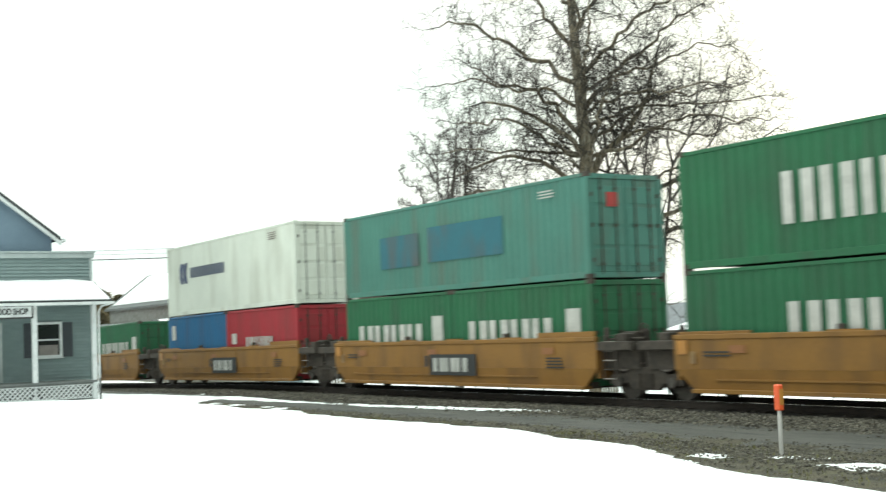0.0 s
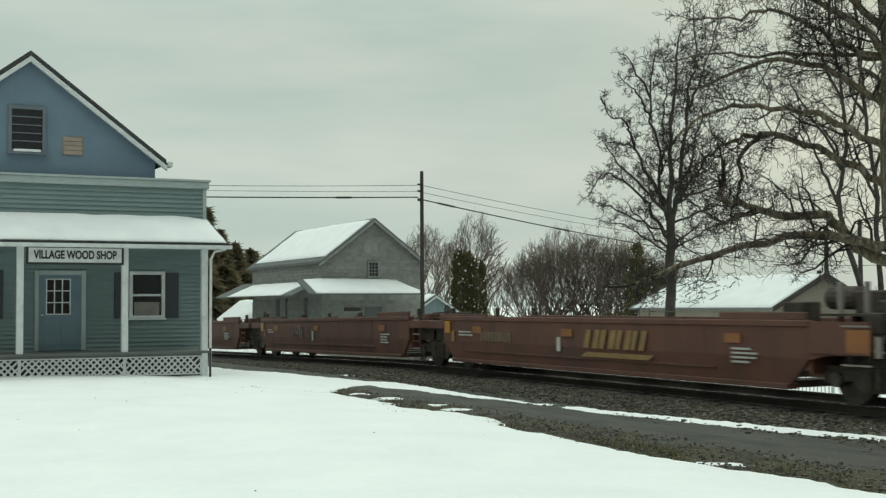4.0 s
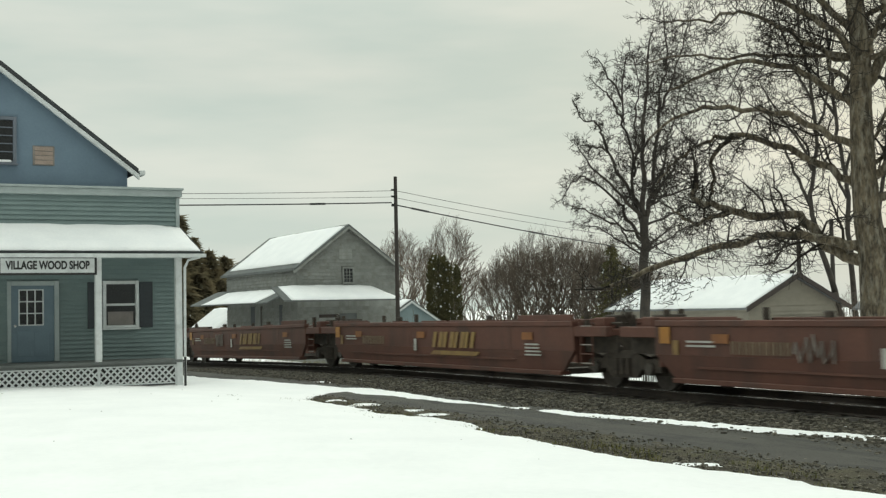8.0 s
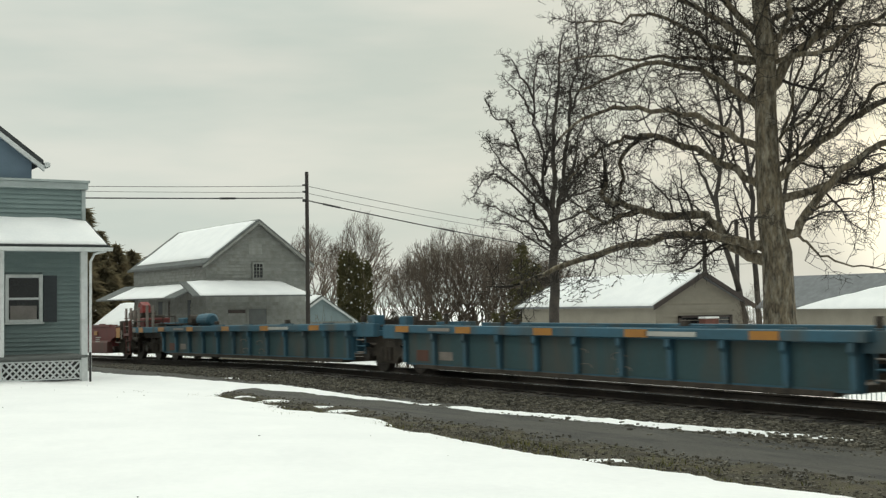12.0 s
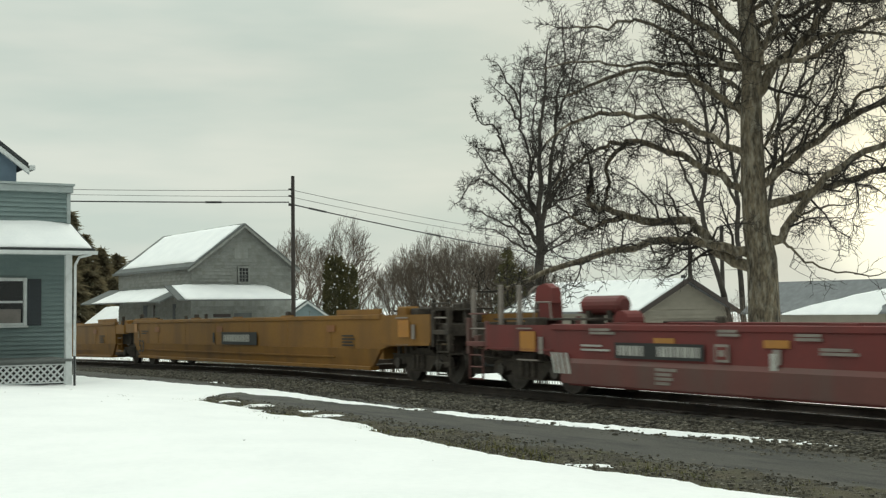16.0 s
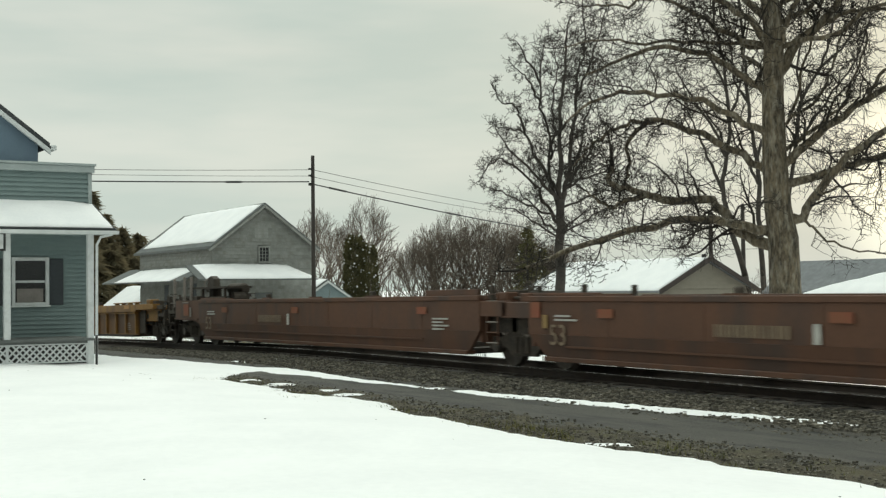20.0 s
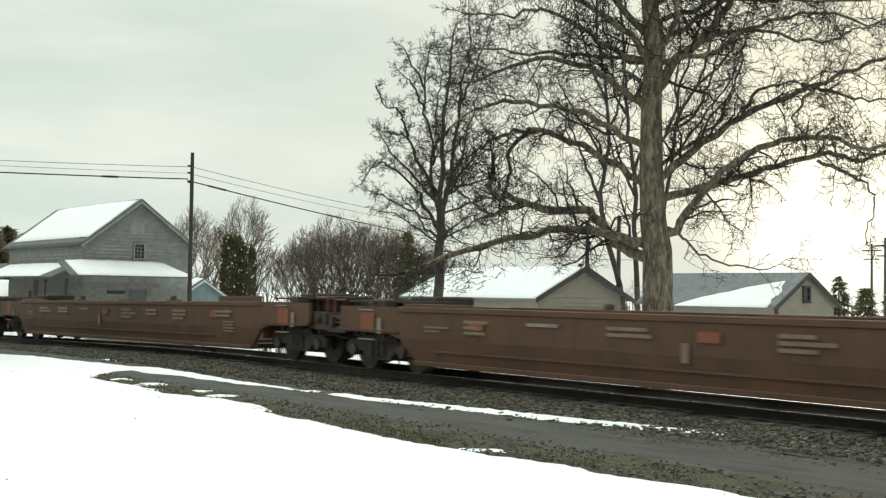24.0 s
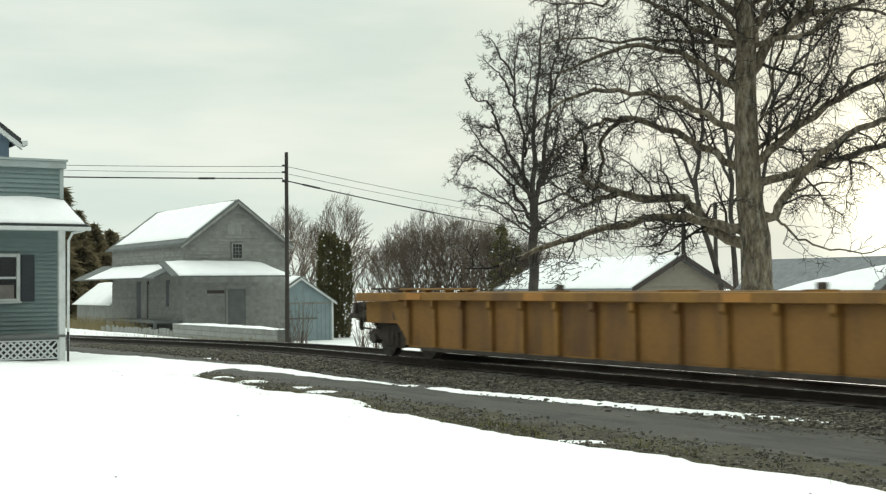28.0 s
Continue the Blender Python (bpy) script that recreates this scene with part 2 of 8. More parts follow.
BARKDARK = mat("dark_bark", (0.075, 0.062, 0.052), (0.038, 0.033, 0.03), rough=0.95, scale=3, fine=16, bump=0.6)
BUSHTWIG = mat("bush_twig", (0.2, 0.157, 0.124), (0.11, 0.087, 0.07), rough=0.95, scale=1, fine=6, bump=0)
NEEDLE = mat("evergreen_needle", (0.16, 0.14, 0.062), (0.07, 0.068, 0.032), rough=0.9, scale=2, fine=9, bump=0)
PINE = mat("brown_evergreen", (0.215, 0.172, 0.102), (0.1, 0.092, 0.055), rough=0.9, scale=0.7, fine=8, bump=0, thin=0.45)
VERGEGRASS = mat("verge_grass", (0.17, 0.15, 0.05), (0.075, 0.08, 0.025), rough=0.95, scale=1.5, fine=8, bump=0)
GRASS = mat("dry_grass", (0.3, 0.24, 0.13), (0.14, 0.12, 0.06), rough=0.95, scale=2, fine=10, bump=0)
BLACK = mat("black_iron", (0.04, 0.039, 0.038), (0.025, 0.025, 0.025), rough=0.7, scale=5, fine=30, bump=0.2)
GRIME = mat("truck_grime", (0.08, 0.063, 0.05), (0.037, 0.03, 0.025), rough=0.8, metal=0.2, scale=5, fine=30, bump=0.4, dirt=(0.11, 0.09, 0.07))
WHEEL = mat("wheel_steel", (0.15, 0.13, 0.115), (0.065, 0.058, 0.05), rough=0.6, metal=0.6, scale=5, fine=30, bump=0.2)


def steel(name, a, b=None, dirt=(0.1, 0.065, 0.045), amount=0.5, vary=0.0):
    return mat(name, a, b, per_object=vary, rough=0.62, scale=0.8, fine=14, bump=0.14, dirt=dirt, dirt_amount=min(0.9, amount + 0.22), streak=True, spec=0.35)


TAN = steel("tan_paint", (0.27, 0.13, 0.026), (0.21, 0.1, 0.021), dirt=(0.13, 0.066, 0.024), amount=0.35)
OCHRE = steel("ochre_paint", (0.32, 0.165, 0.038), (0.2, 0.098, 0.028), dirt=(0.11, 0.056, 0.03))
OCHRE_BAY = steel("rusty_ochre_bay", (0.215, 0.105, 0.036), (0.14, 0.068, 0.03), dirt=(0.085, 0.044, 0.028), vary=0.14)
OCHRE_PALE_BAY = steel("pale_ochre_bay", (0.285, 0.142, 0.036), (0.19, 0.093, 0.029), dirt=(0.1, 0.052, 0.03), vary=0.12)
YELLOW = steel("yellow_paint", (0.5, 0.29, 0.045), (0.4, 0.225, 0.035), dirt=(0.24, 0.14, 0.06), amount=0.35)
RUST = steel("mineral_red", (0.15, 0.066, 0.047), (0.108, 0.047, 0.035), dirt=(0.07, 0.042, 0.034), amount=0.45)
OXIDE = steel("brown_oxide", (0.132, 0.064, 0.038), (0.095, 0.047, 0.029), dirt=(0.06, 0.04, 0.03), amount=0.45)
BROWN = steel("dark_brown", (0.125, 0.058, 0.034), (0.092, 0.044, 0.027), dirt=(0.055, 0.038, 0.032))
BLUE_BAY = steel("dark_blue_bay", (0.042, 0.094, 0.106), (0.037, 0.072, 0.078), dirt=(0.09, 0.08, 0.066), amount=0.6, vary=0.1)
YELLOW_BAY = steel("deep_yellow_bay", (0.47, 0.265, 0.043), (0.36, 0.2, 0.035), dirt=(0.2, 0.115, 0.05), amount=0.4, vary=0.06)
BLUE = steel("blue_paint", (0.048, 0.14, 0.205), (0.042, 0.105, 0.145), dirt=(0.085, 0.085, 0.072), amount=0.55)
DUSTY_RED = steel("dusty_red", (0.168, 0.065, 0.056), (0.13, 0.055, 0.049), dirt=(0.12, 0.08, 0.068), amount=0.5)
CRIMSON = steel("crimson_paint", (0.185, 0.038, 0.034), (0.145, 0.036, 0.033), dirt=(0.1, 0.038, 0.034), amount=0.35)
C_GREEN = steel("container_green", (0.02, 0.13, 0.055), (0.015, 0.1, 0.042), dirt=(0.03, 0.075, 0.04), amount=0.4)
C_TEAL = steel("container_teal", (0.07, 0.2, 0.16), (0.055, 0.165, 0.13), dirt=(0.09, 0.13, 0.1), amount=0.5)
C_PANEL = steel("painted_out_panel", (0.025, 0.13, 0.165), (0.02, 0.105, 0.135))
C_WHITE = steel("container_white", (0.66, 0.68, 0.6), (0.58, 0.6, 0.53), dirt=(0.42, 0.42, 0.35), amount=0.35)
C_BLUE = steel("container_blue", (0.022, 0.135, 0.29), (0.018, 0.11, 0.235), dirt=(0.05, 0.08, 0.13), amount=0.4)
C_NAVY = steel("container_navy", (0.02, 0.07, 0.25), (0.016, 0.056, 0.2), dirt=(0.05, 0.06, 0.13), amount=0.3)
C_RED = steel("container_red", (0.36, 0.03, 0.04), (0.29, 0.024, 0.032), dirt=(0.2, 0.035, 0.035), amount=0.4)
C_RUST = steel("container_orange", (0.36, 0.085, 0.047), (0.28, 0.066, 0.038), dirt=(0.17, 0.065, 0.045), amount=0.4)
C_GREY = steel("container_grey", (0.27, 0.28, 0.255), (0.225, 0.235, 0.215), dirt=(0.17, 0.165, 0.14), amount=0.4)
M_BLACK = mat("mark_black", (0.025, 0.025, 0.025), rough=0.6, bump=0.02)
M_WHITE = mat("mark_white", (0.55, 0.54, 0.5), (0.38, 0.37, 0.34), rough=0.6, bump=0.02)
M_SKY = mat("mark_sky_blue", (0.055, 0.27, 0.36), rough=0.5, bump=0.02)
M_GOLD = mat("mark_gold", (0.31, 0.2, 0.065), (0.2, 0.115, 0.05), rough=0.6, bump=0.02)
M_ORANGE = mat("mark_orange", (0.46, 0.2, 0.03), (0.36, 0.155, 0.03), rough=0.5, bump=0.02)
M_AMBER = mat("mark_amber", (0.3, 0.12, 0.035), (0.22, 0.085, 0.03), rough=0.6, bump=0.02)
M_RED = mat("mark_red", (0.4, 0.035, 0.03), (0.3, 0.03, 0.025), rough=0.6, bump=0.02)
M_FADED = mat("mark_faded_red", (0.24, 0.065, 0.035), (0.2, 0.08, 0.035), rough=0.7, bump=0.02)
BRAKE_RED = mat("brake_red", (0.27, 0.03, 0.025), (0.17, 0.028, 0.024), rough=0.6, bump=0.1)
M_DULL = mat("mark_dull", (0.26, 0.19, 0.125), (0.17, 0.12, 0.08), rough=0.7, bump=0.02)
M_GREY = mat("mark_grey", (0.3, 0.26, 0.23), (0.2, 0.17, 0.15), rough=0.7, bump=0.02)
M_NAVY = mat("mark_navy", (0.02, 0.04, 0.12), rough=0.5, bump=0.02)
GLASS = mat("window_glass", (0.02, 0.022, 0.024), (0.012, 0.013, 0.014), rough=0.1, scale=1, bump=0, spec=0.6)
CURTAIN = mat("curtain", (0.3, 0.27, 0.25), (0.2, 0.18, 0.17), rough=0.9, bump=0.1)
TRUCKPAINT = mat("beige_car_paint", (0.5, 0.49, 0.43), (0.46, 0.45, 0.4), rough=0.3, scale=2, bump=0.02)
CHROME = mat("chrome", (0.6, 0.6, 0.6), rough=0.2, metal=1.0, bump=0)
RUBBER = mat("tyre_rubber", (0.025, 0.025, 0.025), rough=0.9, bump=0.2)
POSTORANGE = mat("orange_marker", (0.75, 0.1, 0.02), (0.65, 0.08, 0.015), rough=0.5, bump=0.05)
POSTWHITE = mat("white_post", (0.6, 0.57, 0.54), rough=0.6, bump=0.1)


# ---- mesh helpers ----
def box(bm, x0, x1, y0, y1, z0, z1, c=0.0):
    v = [bm.verts.new((x, y, z)) for x in (x0, x1) for y in (y0, y1) for z in (z0, z1)]
    fs = [bm.faces.new([v[i] for i in q]) for q in ((0, 1, 3, 2), (4, 6, 7, 5), (0, 4, 5, 1), (2, 3, 7, 6), (0, 2, 6, 4), (1, 5, 7, 3))]
    if c:
        es = list({e for f in fs for e in f.edges})
        bmesh.ops.bevel(bm, geom=es, offset=c, segments=1, affect="EDGES", clamp_overlap=True)
    return bm


def cube(x0, x1, y0, y1, z0, z1, c=0.0):
    return box(bmesh.new(), x0, x1, y0, y1, z0, z1, c)


def tube(bm, pts, radii, n=8, caps=True):
    """A tube along points, with one radius for each."""
    pts = [Vector(p) for p in pts]
    if not isinstance(radii, (list, tuple)):
        radii = [radii] * len(pts)
    rings = []
    side = None
    for i, p in enumerate(pts):
        d = (pts[min(i + 1, len(pts) - 1)] - pts[max(i - 1, 0)]).normalized()
        if side is None:
            side = d.orthogonal().normalized()
        else:
            side = (side - d * side.dot(d))
            side = side.normalized() if side.length > 1e-6 else d.orthogonal().normalized()
        up = d.cross(side)
        rings.append([bm.verts.new(p + (side * math.cos(a) + up * math.sin(a)) * radii[i]) for a in (2 * math.pi * k / n for k in range(n))])
    for a, b in zip(rings, rings[1:]):
        for k in range(n):
            bm.faces.new((a[k], a[(k + 1) % n], b[(k + 1) % n], b[k]))
    if caps and n > 2:
        bm.faces.new(rings[0][::-1])
        bm.faces.new(rings[-1])
    return bm


def prism(bm, outline, a, b, axis="y"):
    """A polygon, given in the two other axes, drawn out along one axis from a to b."""
    def at(p, s):
        return {"x": (s, p[0], p[1]), "y": (p[0], s, p[1]), "z": (p[0], p[1], s)}[axis]
    lo = [bm.verts.new(at(p, a)) for p in outline]
    hi = [bm.verts.new(at(p, b)) for p in outline]
    k = len(outline)
    bm.faces.new(lo)
    bm.faces.new(hi[::-1])
    for i in range(k):
        bm.faces.new((lo[i], hi[i], hi[(i + 1) % k], lo[(i + 1) % k]))
    return bm


def disc(bm, centre, r, a, b, axis="y", n=24):
    """A cylinder along an axis from a to b."""
    pts = [(centre[0] + r * math.cos(2 * math.pi * k / n), centre[1] + r * math.sin(2 * math.pi * k / n)) for k in range(n)]
    return prism(bm, pts, a, b, axis)


def mesh_of(name, bm, material, smooth=False):
    bmesh.ops.recalc_face_normals(bm, faces=bm.faces[:])
    me = bpy.data.meshes.new(name)
    bm.to_mesh(me)
    bm.free()
    me.materials.append(material)
    if smooth:
        me.polygons.foreach_set("use_smooth", [True] * len(me.polygons))
    return me


def part(name, bm, material, parent, label="", smooth=False):
    ob = new(name, mesh_of(name, bm, material, smooth))
    ob.parent = parent
    return tagged(ob, label)


def thing(name, label, category, m=None, group="", kind=""):
    ob = new(name)
    if m is not None:
        ob.matrix_basis = m
    return tagged(ob, label, category, group, kind)


def solid(name, bm, material, label, category="", kind="", group="", smooth=False, m=None):
    ob = new(name, mesh_of(name, bm, material, smooth))
    if m is not None:
        ob.matrix_basis = m
    return tagged(ob, label, category, group, kind)


def bearing(az, dist, z=0.0):
    """A place by the angle left of +y and the distance from the standing point of the camera."""
    return Vector((-dist * math.sin(radians(az)), dist * math.cos(radians(az)), z))


def letters(text, height, depth, material, parent, at, name="lettering", stretch=1.0, bold=0.0):
    """Words in the built-in font as a mesh: at is the pose of the text's middle, text in the xy plane."""
    cu = bpy.data.curves.new(name, "FONT")
    cu.body, cu.size, cu.extrude, cu.align_x, cu.align_y = text, height * 1.4, depth, "CENTER", "CENTER"
    cu.offset = bold
    tmp = bpy.data.objects.new(name, cu)
    scene.collection.objects.link(tmp)
    me = bpy.data.meshes.new_from_object(tmp.evaluated_get(bpy.context.evaluated_depsgraph_get()))
    bpy.data.objects.remove(tmp)
    me.materials.clear()
    me.materials.append(material)
    ob = new(name, me)
    ob.parent = parent
    ob.matrix_basis = at @ Matrix.Diagonal((stretch, 1, 1, 1))
    return ob


# ---- ground, lane and track bed ----
TRACK_Y, RAIL_Z = 15.56, -0.03


def lattice_mesh(name, xs, ys, height, material, smooth=True, keep=None):
    nx, ny = len(xs), len(ys)
    verts = [(x, y, height(x, y)) for x in xs for y in ys]
    faces = [(i * ny + j, (i + 1) * ny + j, (i + 1) * ny + j + 1, i * ny + j + 1) for i in range(nx - 1) for j in range(ny - 1)
             if keep is None or keep(xs[i], ys[j])]
    me = bpy.data.meshes.new(name)
    me.from_pydata(verts, [], faces)
    me.materials.append(material)
    me.polygons.foreach_set("use_smooth", [smooth] * len(me.polygons))
    return me


def steps(*spans):
    out = []
    for a, b, n in spans:
        out += [a + (b - a) * k / n for k in range(n)]
    return out + [spans[-1][1]]


def far_height(x, y):
    if y < 5:
        return -0.35
    if y < 20:
        return -0.35 - 0.25 * min(1.0, (y - 5) / 4)
    return -0.6 + (-1.15) * min(1.0, (y - 20) / 14) + 0.05 * noise.noise(Vector((x * 0.2, y * 0.2, 0)))


ground = tagged(new("ground", lattice_mesh("ground", steps((-3000, -120, 8), (-120, 60, 60), (60, 3000, 8)),
                                           steps((-3000, -60, 6), (-60, 5, 8), (5, 20, 10), (20, 90, 20), (90, 3000, 8)), far_height, SNOW)),
                "snow-covered open ground reaching to the horizon", "ground", kind="structure")


def bed(y):
    """The height of the lane and track bed across the line."""
    pts = ((5.0, 0.0), (7.0, -0.03), (9.4, -0.2), (11.9, -0.2), (12.4, -0.22), (13.5, -0.19), (14.1, -0.21), (17.0, -0.21), (17.8, -0.28), (20.0, -0.64))
    for (a, za), (b, zb) in zip(pts, pts[1:]):
        if y <= b:
            return za + (zb - za) * max(0.0, (y - a) / (b - a))
    return pts[-1][1]


def dip(x):
    """The line falls gently beyond the shop."""
    u = min(54.0, max(0.0, -31.0 - x))
    return 0.019 * u * u / (u + 4.0)


def sunk(x, y):
    """How far the lane and track bed follow that fall."""
    return dip(x) * max(0.0, min(1.0, (y - 10.6) / 2.0))


def drop(x, y):
    """The yard falls a little towards the shop."""
    return 0.14 * max(0.0, min(1.0, (-x - 24) / 8)) * max(0.0, min(1.0, (10 - y) / 2))


def rough(x, y, s, h):
    return h * noise.noise(Vector((x * s, y * s, 1.7)))


XS = steps((-140, -50, 60), (-50, 8, 290), (8, 70, 40))
tagged(new("verge", lattice_mesh("verge", XS, steps((5, 8.2, 16), (8.2, 10.3, 44)), lambda x, y: bed(y) - drop(x, y) - 0.015 + rough(x, y, 2.5, 0.03) + rough(x, y, 9.0, 0.02) + 0.03 * max(0.0, min(1.0, (y - 9.0) * 2, (10.2 - y) * 5)), SOIL)),
       "strip of wet brown soil, gravel and thin grass beside the lane", "verge", kind="structure")
tagged(new("road", lattice_mesh("road", XS, steps((9.35, 12.0, 22)), lambda x, y: -0.2 - sunk(x, y) + 0.02 * (1 - ((y - 10.65) / 1.3) ** 2) + rough(x, y, 0.9, 0.014), ASPHALT)),
       "narrow worn dark asphalt lane along the railway", "road", kind="structure")
tagged(new("track_bed", lattice_mesh("track_bed", XS, steps((11.8, 20.0, 60)), lambda x, y: bed(y) - sunk(x, y) + rough(x, y, 3.5, 0.03), BALLAST)),
       "bed of dark grey crushed stone ballast under the track", "track bed", kind="structure")
# a darker ballast colour paints in the shadow about the rails
SHADED_BALLAST = mat("shaded_ballast", (0.05, 0.042, 0.034), (0.018, 0.015, 0.013), rough=0.9, scale=3.5, fine=30, bump=1.0, depth=0.06)
tagged(new("track_crib", lattice_mesh("track_crib", XS, steps((14.12, 17.0, 22)), lambda x, y: bed(y) - sunk(x, y) + rough(x, y, 3.5, 0.03) + (0.006 if 14.2 < y < 16.9 else -0.02), SHADED_BALLAST)),
       "stones between and beside the rails, coloured dark for the shadow there", "track bed", kind="structure")


# the edge of the lying snow towards the lane, by distance along the line
EDGE = ((-140, 10.1), (-60, 10.1), (-38.4, 10.15), (-34.3, 10.45), (-31.5, 11.05), (-28.4, 11.45), (-26.6, 11.5), (-25.9, 10.4), (-24.9, 9.6), (-23.87, 9.2), (-22.1, 9.03), (-20.9, 9.1), (-19.5, 8.8), (-19.2, 9.1),
        (-18.5, 9.45), (-17.45, 9.38), (-15.7, 8.65), (-14.7, 8.46), (-14.35, 8.68), (-13.3, 8.3), (-12.6, 8.42), (-12.0, 8.22), (-11.1, 8.4), (-10.4, 8.35), (-9.5, 8.38), (-9.3, 8.6), (-8.5, 8.47), (-7.6, 8.85), (-7, 8.7),
        (-5.8, 8.2), (-4.6, 7.6), (-3.1, 7.6), (-1.8, 7.0), (-0.5, 6.3), (0.3, 6.0), (1.2, 5.7), (4, 5.4), (8, 5.3), (70, 7.6))
# the strip of snow between the lane and the ballast: place along the line, middle, half width
STRIP = ((-140, 11.0, -1.0), (-28, 11.45, -0.1), (-26.4, 11.4, 0.5), (-25.5, 11.32, 0.56), (-24, 11.41, 0.34), (-22.5, 11.35, 0.25), (-21.4, 11.38, 0.27), (-20.6, 11.45, 0.22), (-20.05, 11.47, 0.1), (-19.9, 11.5, 0.0),
         (-19.6, 11.6, 0.24), (-19.25, 11.5, 0.02), (-18.6, 11.57, 0.26), (-17.6, 11.62, 0.22), (-16.9, 11.83, 0.2), (-15.5, 11.95, 0.28), (-13.5, 12.35, 0.3), (-12.6, 12.6, 0.27), (-11.9, 12.75, 0.16), (-11, 12.85, 0.02),
         (-9, 12.9, -0.25), (70, 12.9, -0.4))


def edge(x):
    for (a, ya), (b, yb) in zip(EDGE, EDGE[1:]):
        if x <= b:
            return ya + (yb - ya) * (x - a) / (b - a)
    return EDGE[-1][1]


PATCHES = ((-22.2, 9.65, 0.34, 0.36), (-21.1, 9.4, 0.42, 0.07), (-20.4, 9.78, 0.34, 0.24), (-19.3, 9.6, 0.46, 0.26), (-18.5, 10.05, 0.12, 0.07), (-23.6, 9.62, 0.26, 0.3), (-11.25, 8.87, 0.28, 0.1), (-0.75, 7.1, 0.3, 0.13),
           (-0.25, 7.95, 0.4, 0.12), (1.5, 7.5, 0.6, 0.28), (-13.5, 13.3, 0.3, 0.07), (-30.7, 12.15, 0.28, 0.2), (-32.1, 13.1, 0.14, 0.16), (-30.8, 13.15, 0.28, 0.13), (-10.4, 13.6, 0.3, 0.08))


def snow_depth(x, y):
    jag = 0.16 * noise.noise(Vector((x * 1.1, y * 1.6, 0))) + 0.13 * noise.noise(Vector((x * 4, y * 5, 3))) + 0.09 * noise.noise(Vector((x * 10, y * 11, 5)))
    d = edge(x) - y
    for (a, ya, wa), (b, yb, wb) in zip(STRIP, STRIP[1:]):
        if a <= x <= b:
            f = (x - a) / (b - a)
            strip = wa + (wb - wa) * f - abs(y - ya - (yb - ya) * f)
            if strip > d:
                d, jag = strip, jag * 0.4 + 0.1 * noise.noise(Vector((x * 7, y * 9, 2))) + 0.07 * noise.noise(Vector((x * 15, y * 17, 4)))
            break
    for px, py, rx, ry in PATCHES:
        u, v = (x - px) * 0.53 + (y - py) * 0.85, (y - py) * 0.53 - (x - px) * 0.85
        q = math.hypot(u / rx, v / ry)
        if q < 1.6:
            d = max(d, (1 - q) * ry)
    return d + jag * (1.0 if d < 0.8 else 0.0)


def snow_height(x, y):
    d = snow_depth(x, y)
    h = 0.055 * max(-1.0, min(1.0, d * 3.2))
    return bed(y) - drop(x, y) - sunk(x, y) + h + (0.03 * noise.noise(Vector((x * 0.35, y * 0.35, 8))) + 0.008 * noise.noise(Vector((x * 2.5, y * 2.5, 2))) if d > 0.3 else 0.0)


tagged(new("snow_cover", lattice_mesh("snow_cover", steps((-200, -60, 20), (-60, -28, 160), (-28, 4, 290), (4, 12, 30), (12, 90, 16)),
                                      steps((-80, 0, 24), (0, 7, 30), (7, 13.6, 84)), snow_height, SNOW)),
       "sheet of fresh white snow with a ragged melting edge", "snow", kind="structure")

# crumbs of dirt and old leaves on the snow
bm = bmesh.new()
crumb = random.Random(5)
for _ in range(34):
    x, y = crumb.uniform(-30, -5), crumb.uniform(0.5, 8)
    s = crumb.uniform(0.005, 0.014)
    box(bm, x - s, x + s, y - s * 0.7, y + s * 0.7, snow_height(x, y) - 0.004, snow_height(x, y) + s * 0.5)
solid("leaf_litter", bm, SOIL, "small dark leaves and crumbs of dirt lying on snow", "leaf litter", kind="stuff")

# loose stones of the shoulder
sv, sf = [], []
stone_rng = random.Random(11)
CUBE = [(x, y, z) for x in (-1, 1) for y in (-1, 1) for z in (-1, 1)]
QUADS = ((0, 1, 3, 2), (4, 6, 7, 5), (0, 4, 5, 1), (2, 3, 7, 6), (0, 2, 6, 4), (1, 5, 7, 3))
for k in range(25000):
    near = k % 4
    x = stone_rng.uniform(-46, 4) if near else stone_rng.uniform(-24, -4)
    y = stone_rng.gauss(13.1, 0.55) if near > 1 else stone_rng.uniform(12.2, 14.15) if near else stone_rng.uniform(8.1, 10.05) if k % 20 else stone_rng.uniform(9.5, 11.9)
    if not near and k % 8 == 4:
        x, y = stone_rng.uniform(-26, 2), stone_rng.gauss(11.55, 0.22) if k % 16 == 4 else stone_rng.gauss(9.75, 0.3)
    if not near and k % 8 == 0:
        x, y = stone_rng.uniform(-4, 9), stone_rng.uniform(5.5, 9.4)
    s = stone_rng.uniform(0.014, 0.036) if near else stone_rng.uniform(0.006, 0.018)
    z = bed(y) - sunk(x, y) + s * 0.45 + (0.02 if 9.0 < y < 10.2 else 0.0)
    a = stone_rng.uniform(0, 3.14)
    ca, sa = math.cos(a), math.sin(a)
    base = len(sv)
    for c in CUBE:
        u, v, w = (c[i] * s * stone_rng.uniform(0.55, 1.05) for i in range(3))
        sv.append((x + u * ca - v * sa, y + u * sa + v * ca, z + w * 0.8))
    sf += [tuple(base + i for i in q) for q in QUADS]
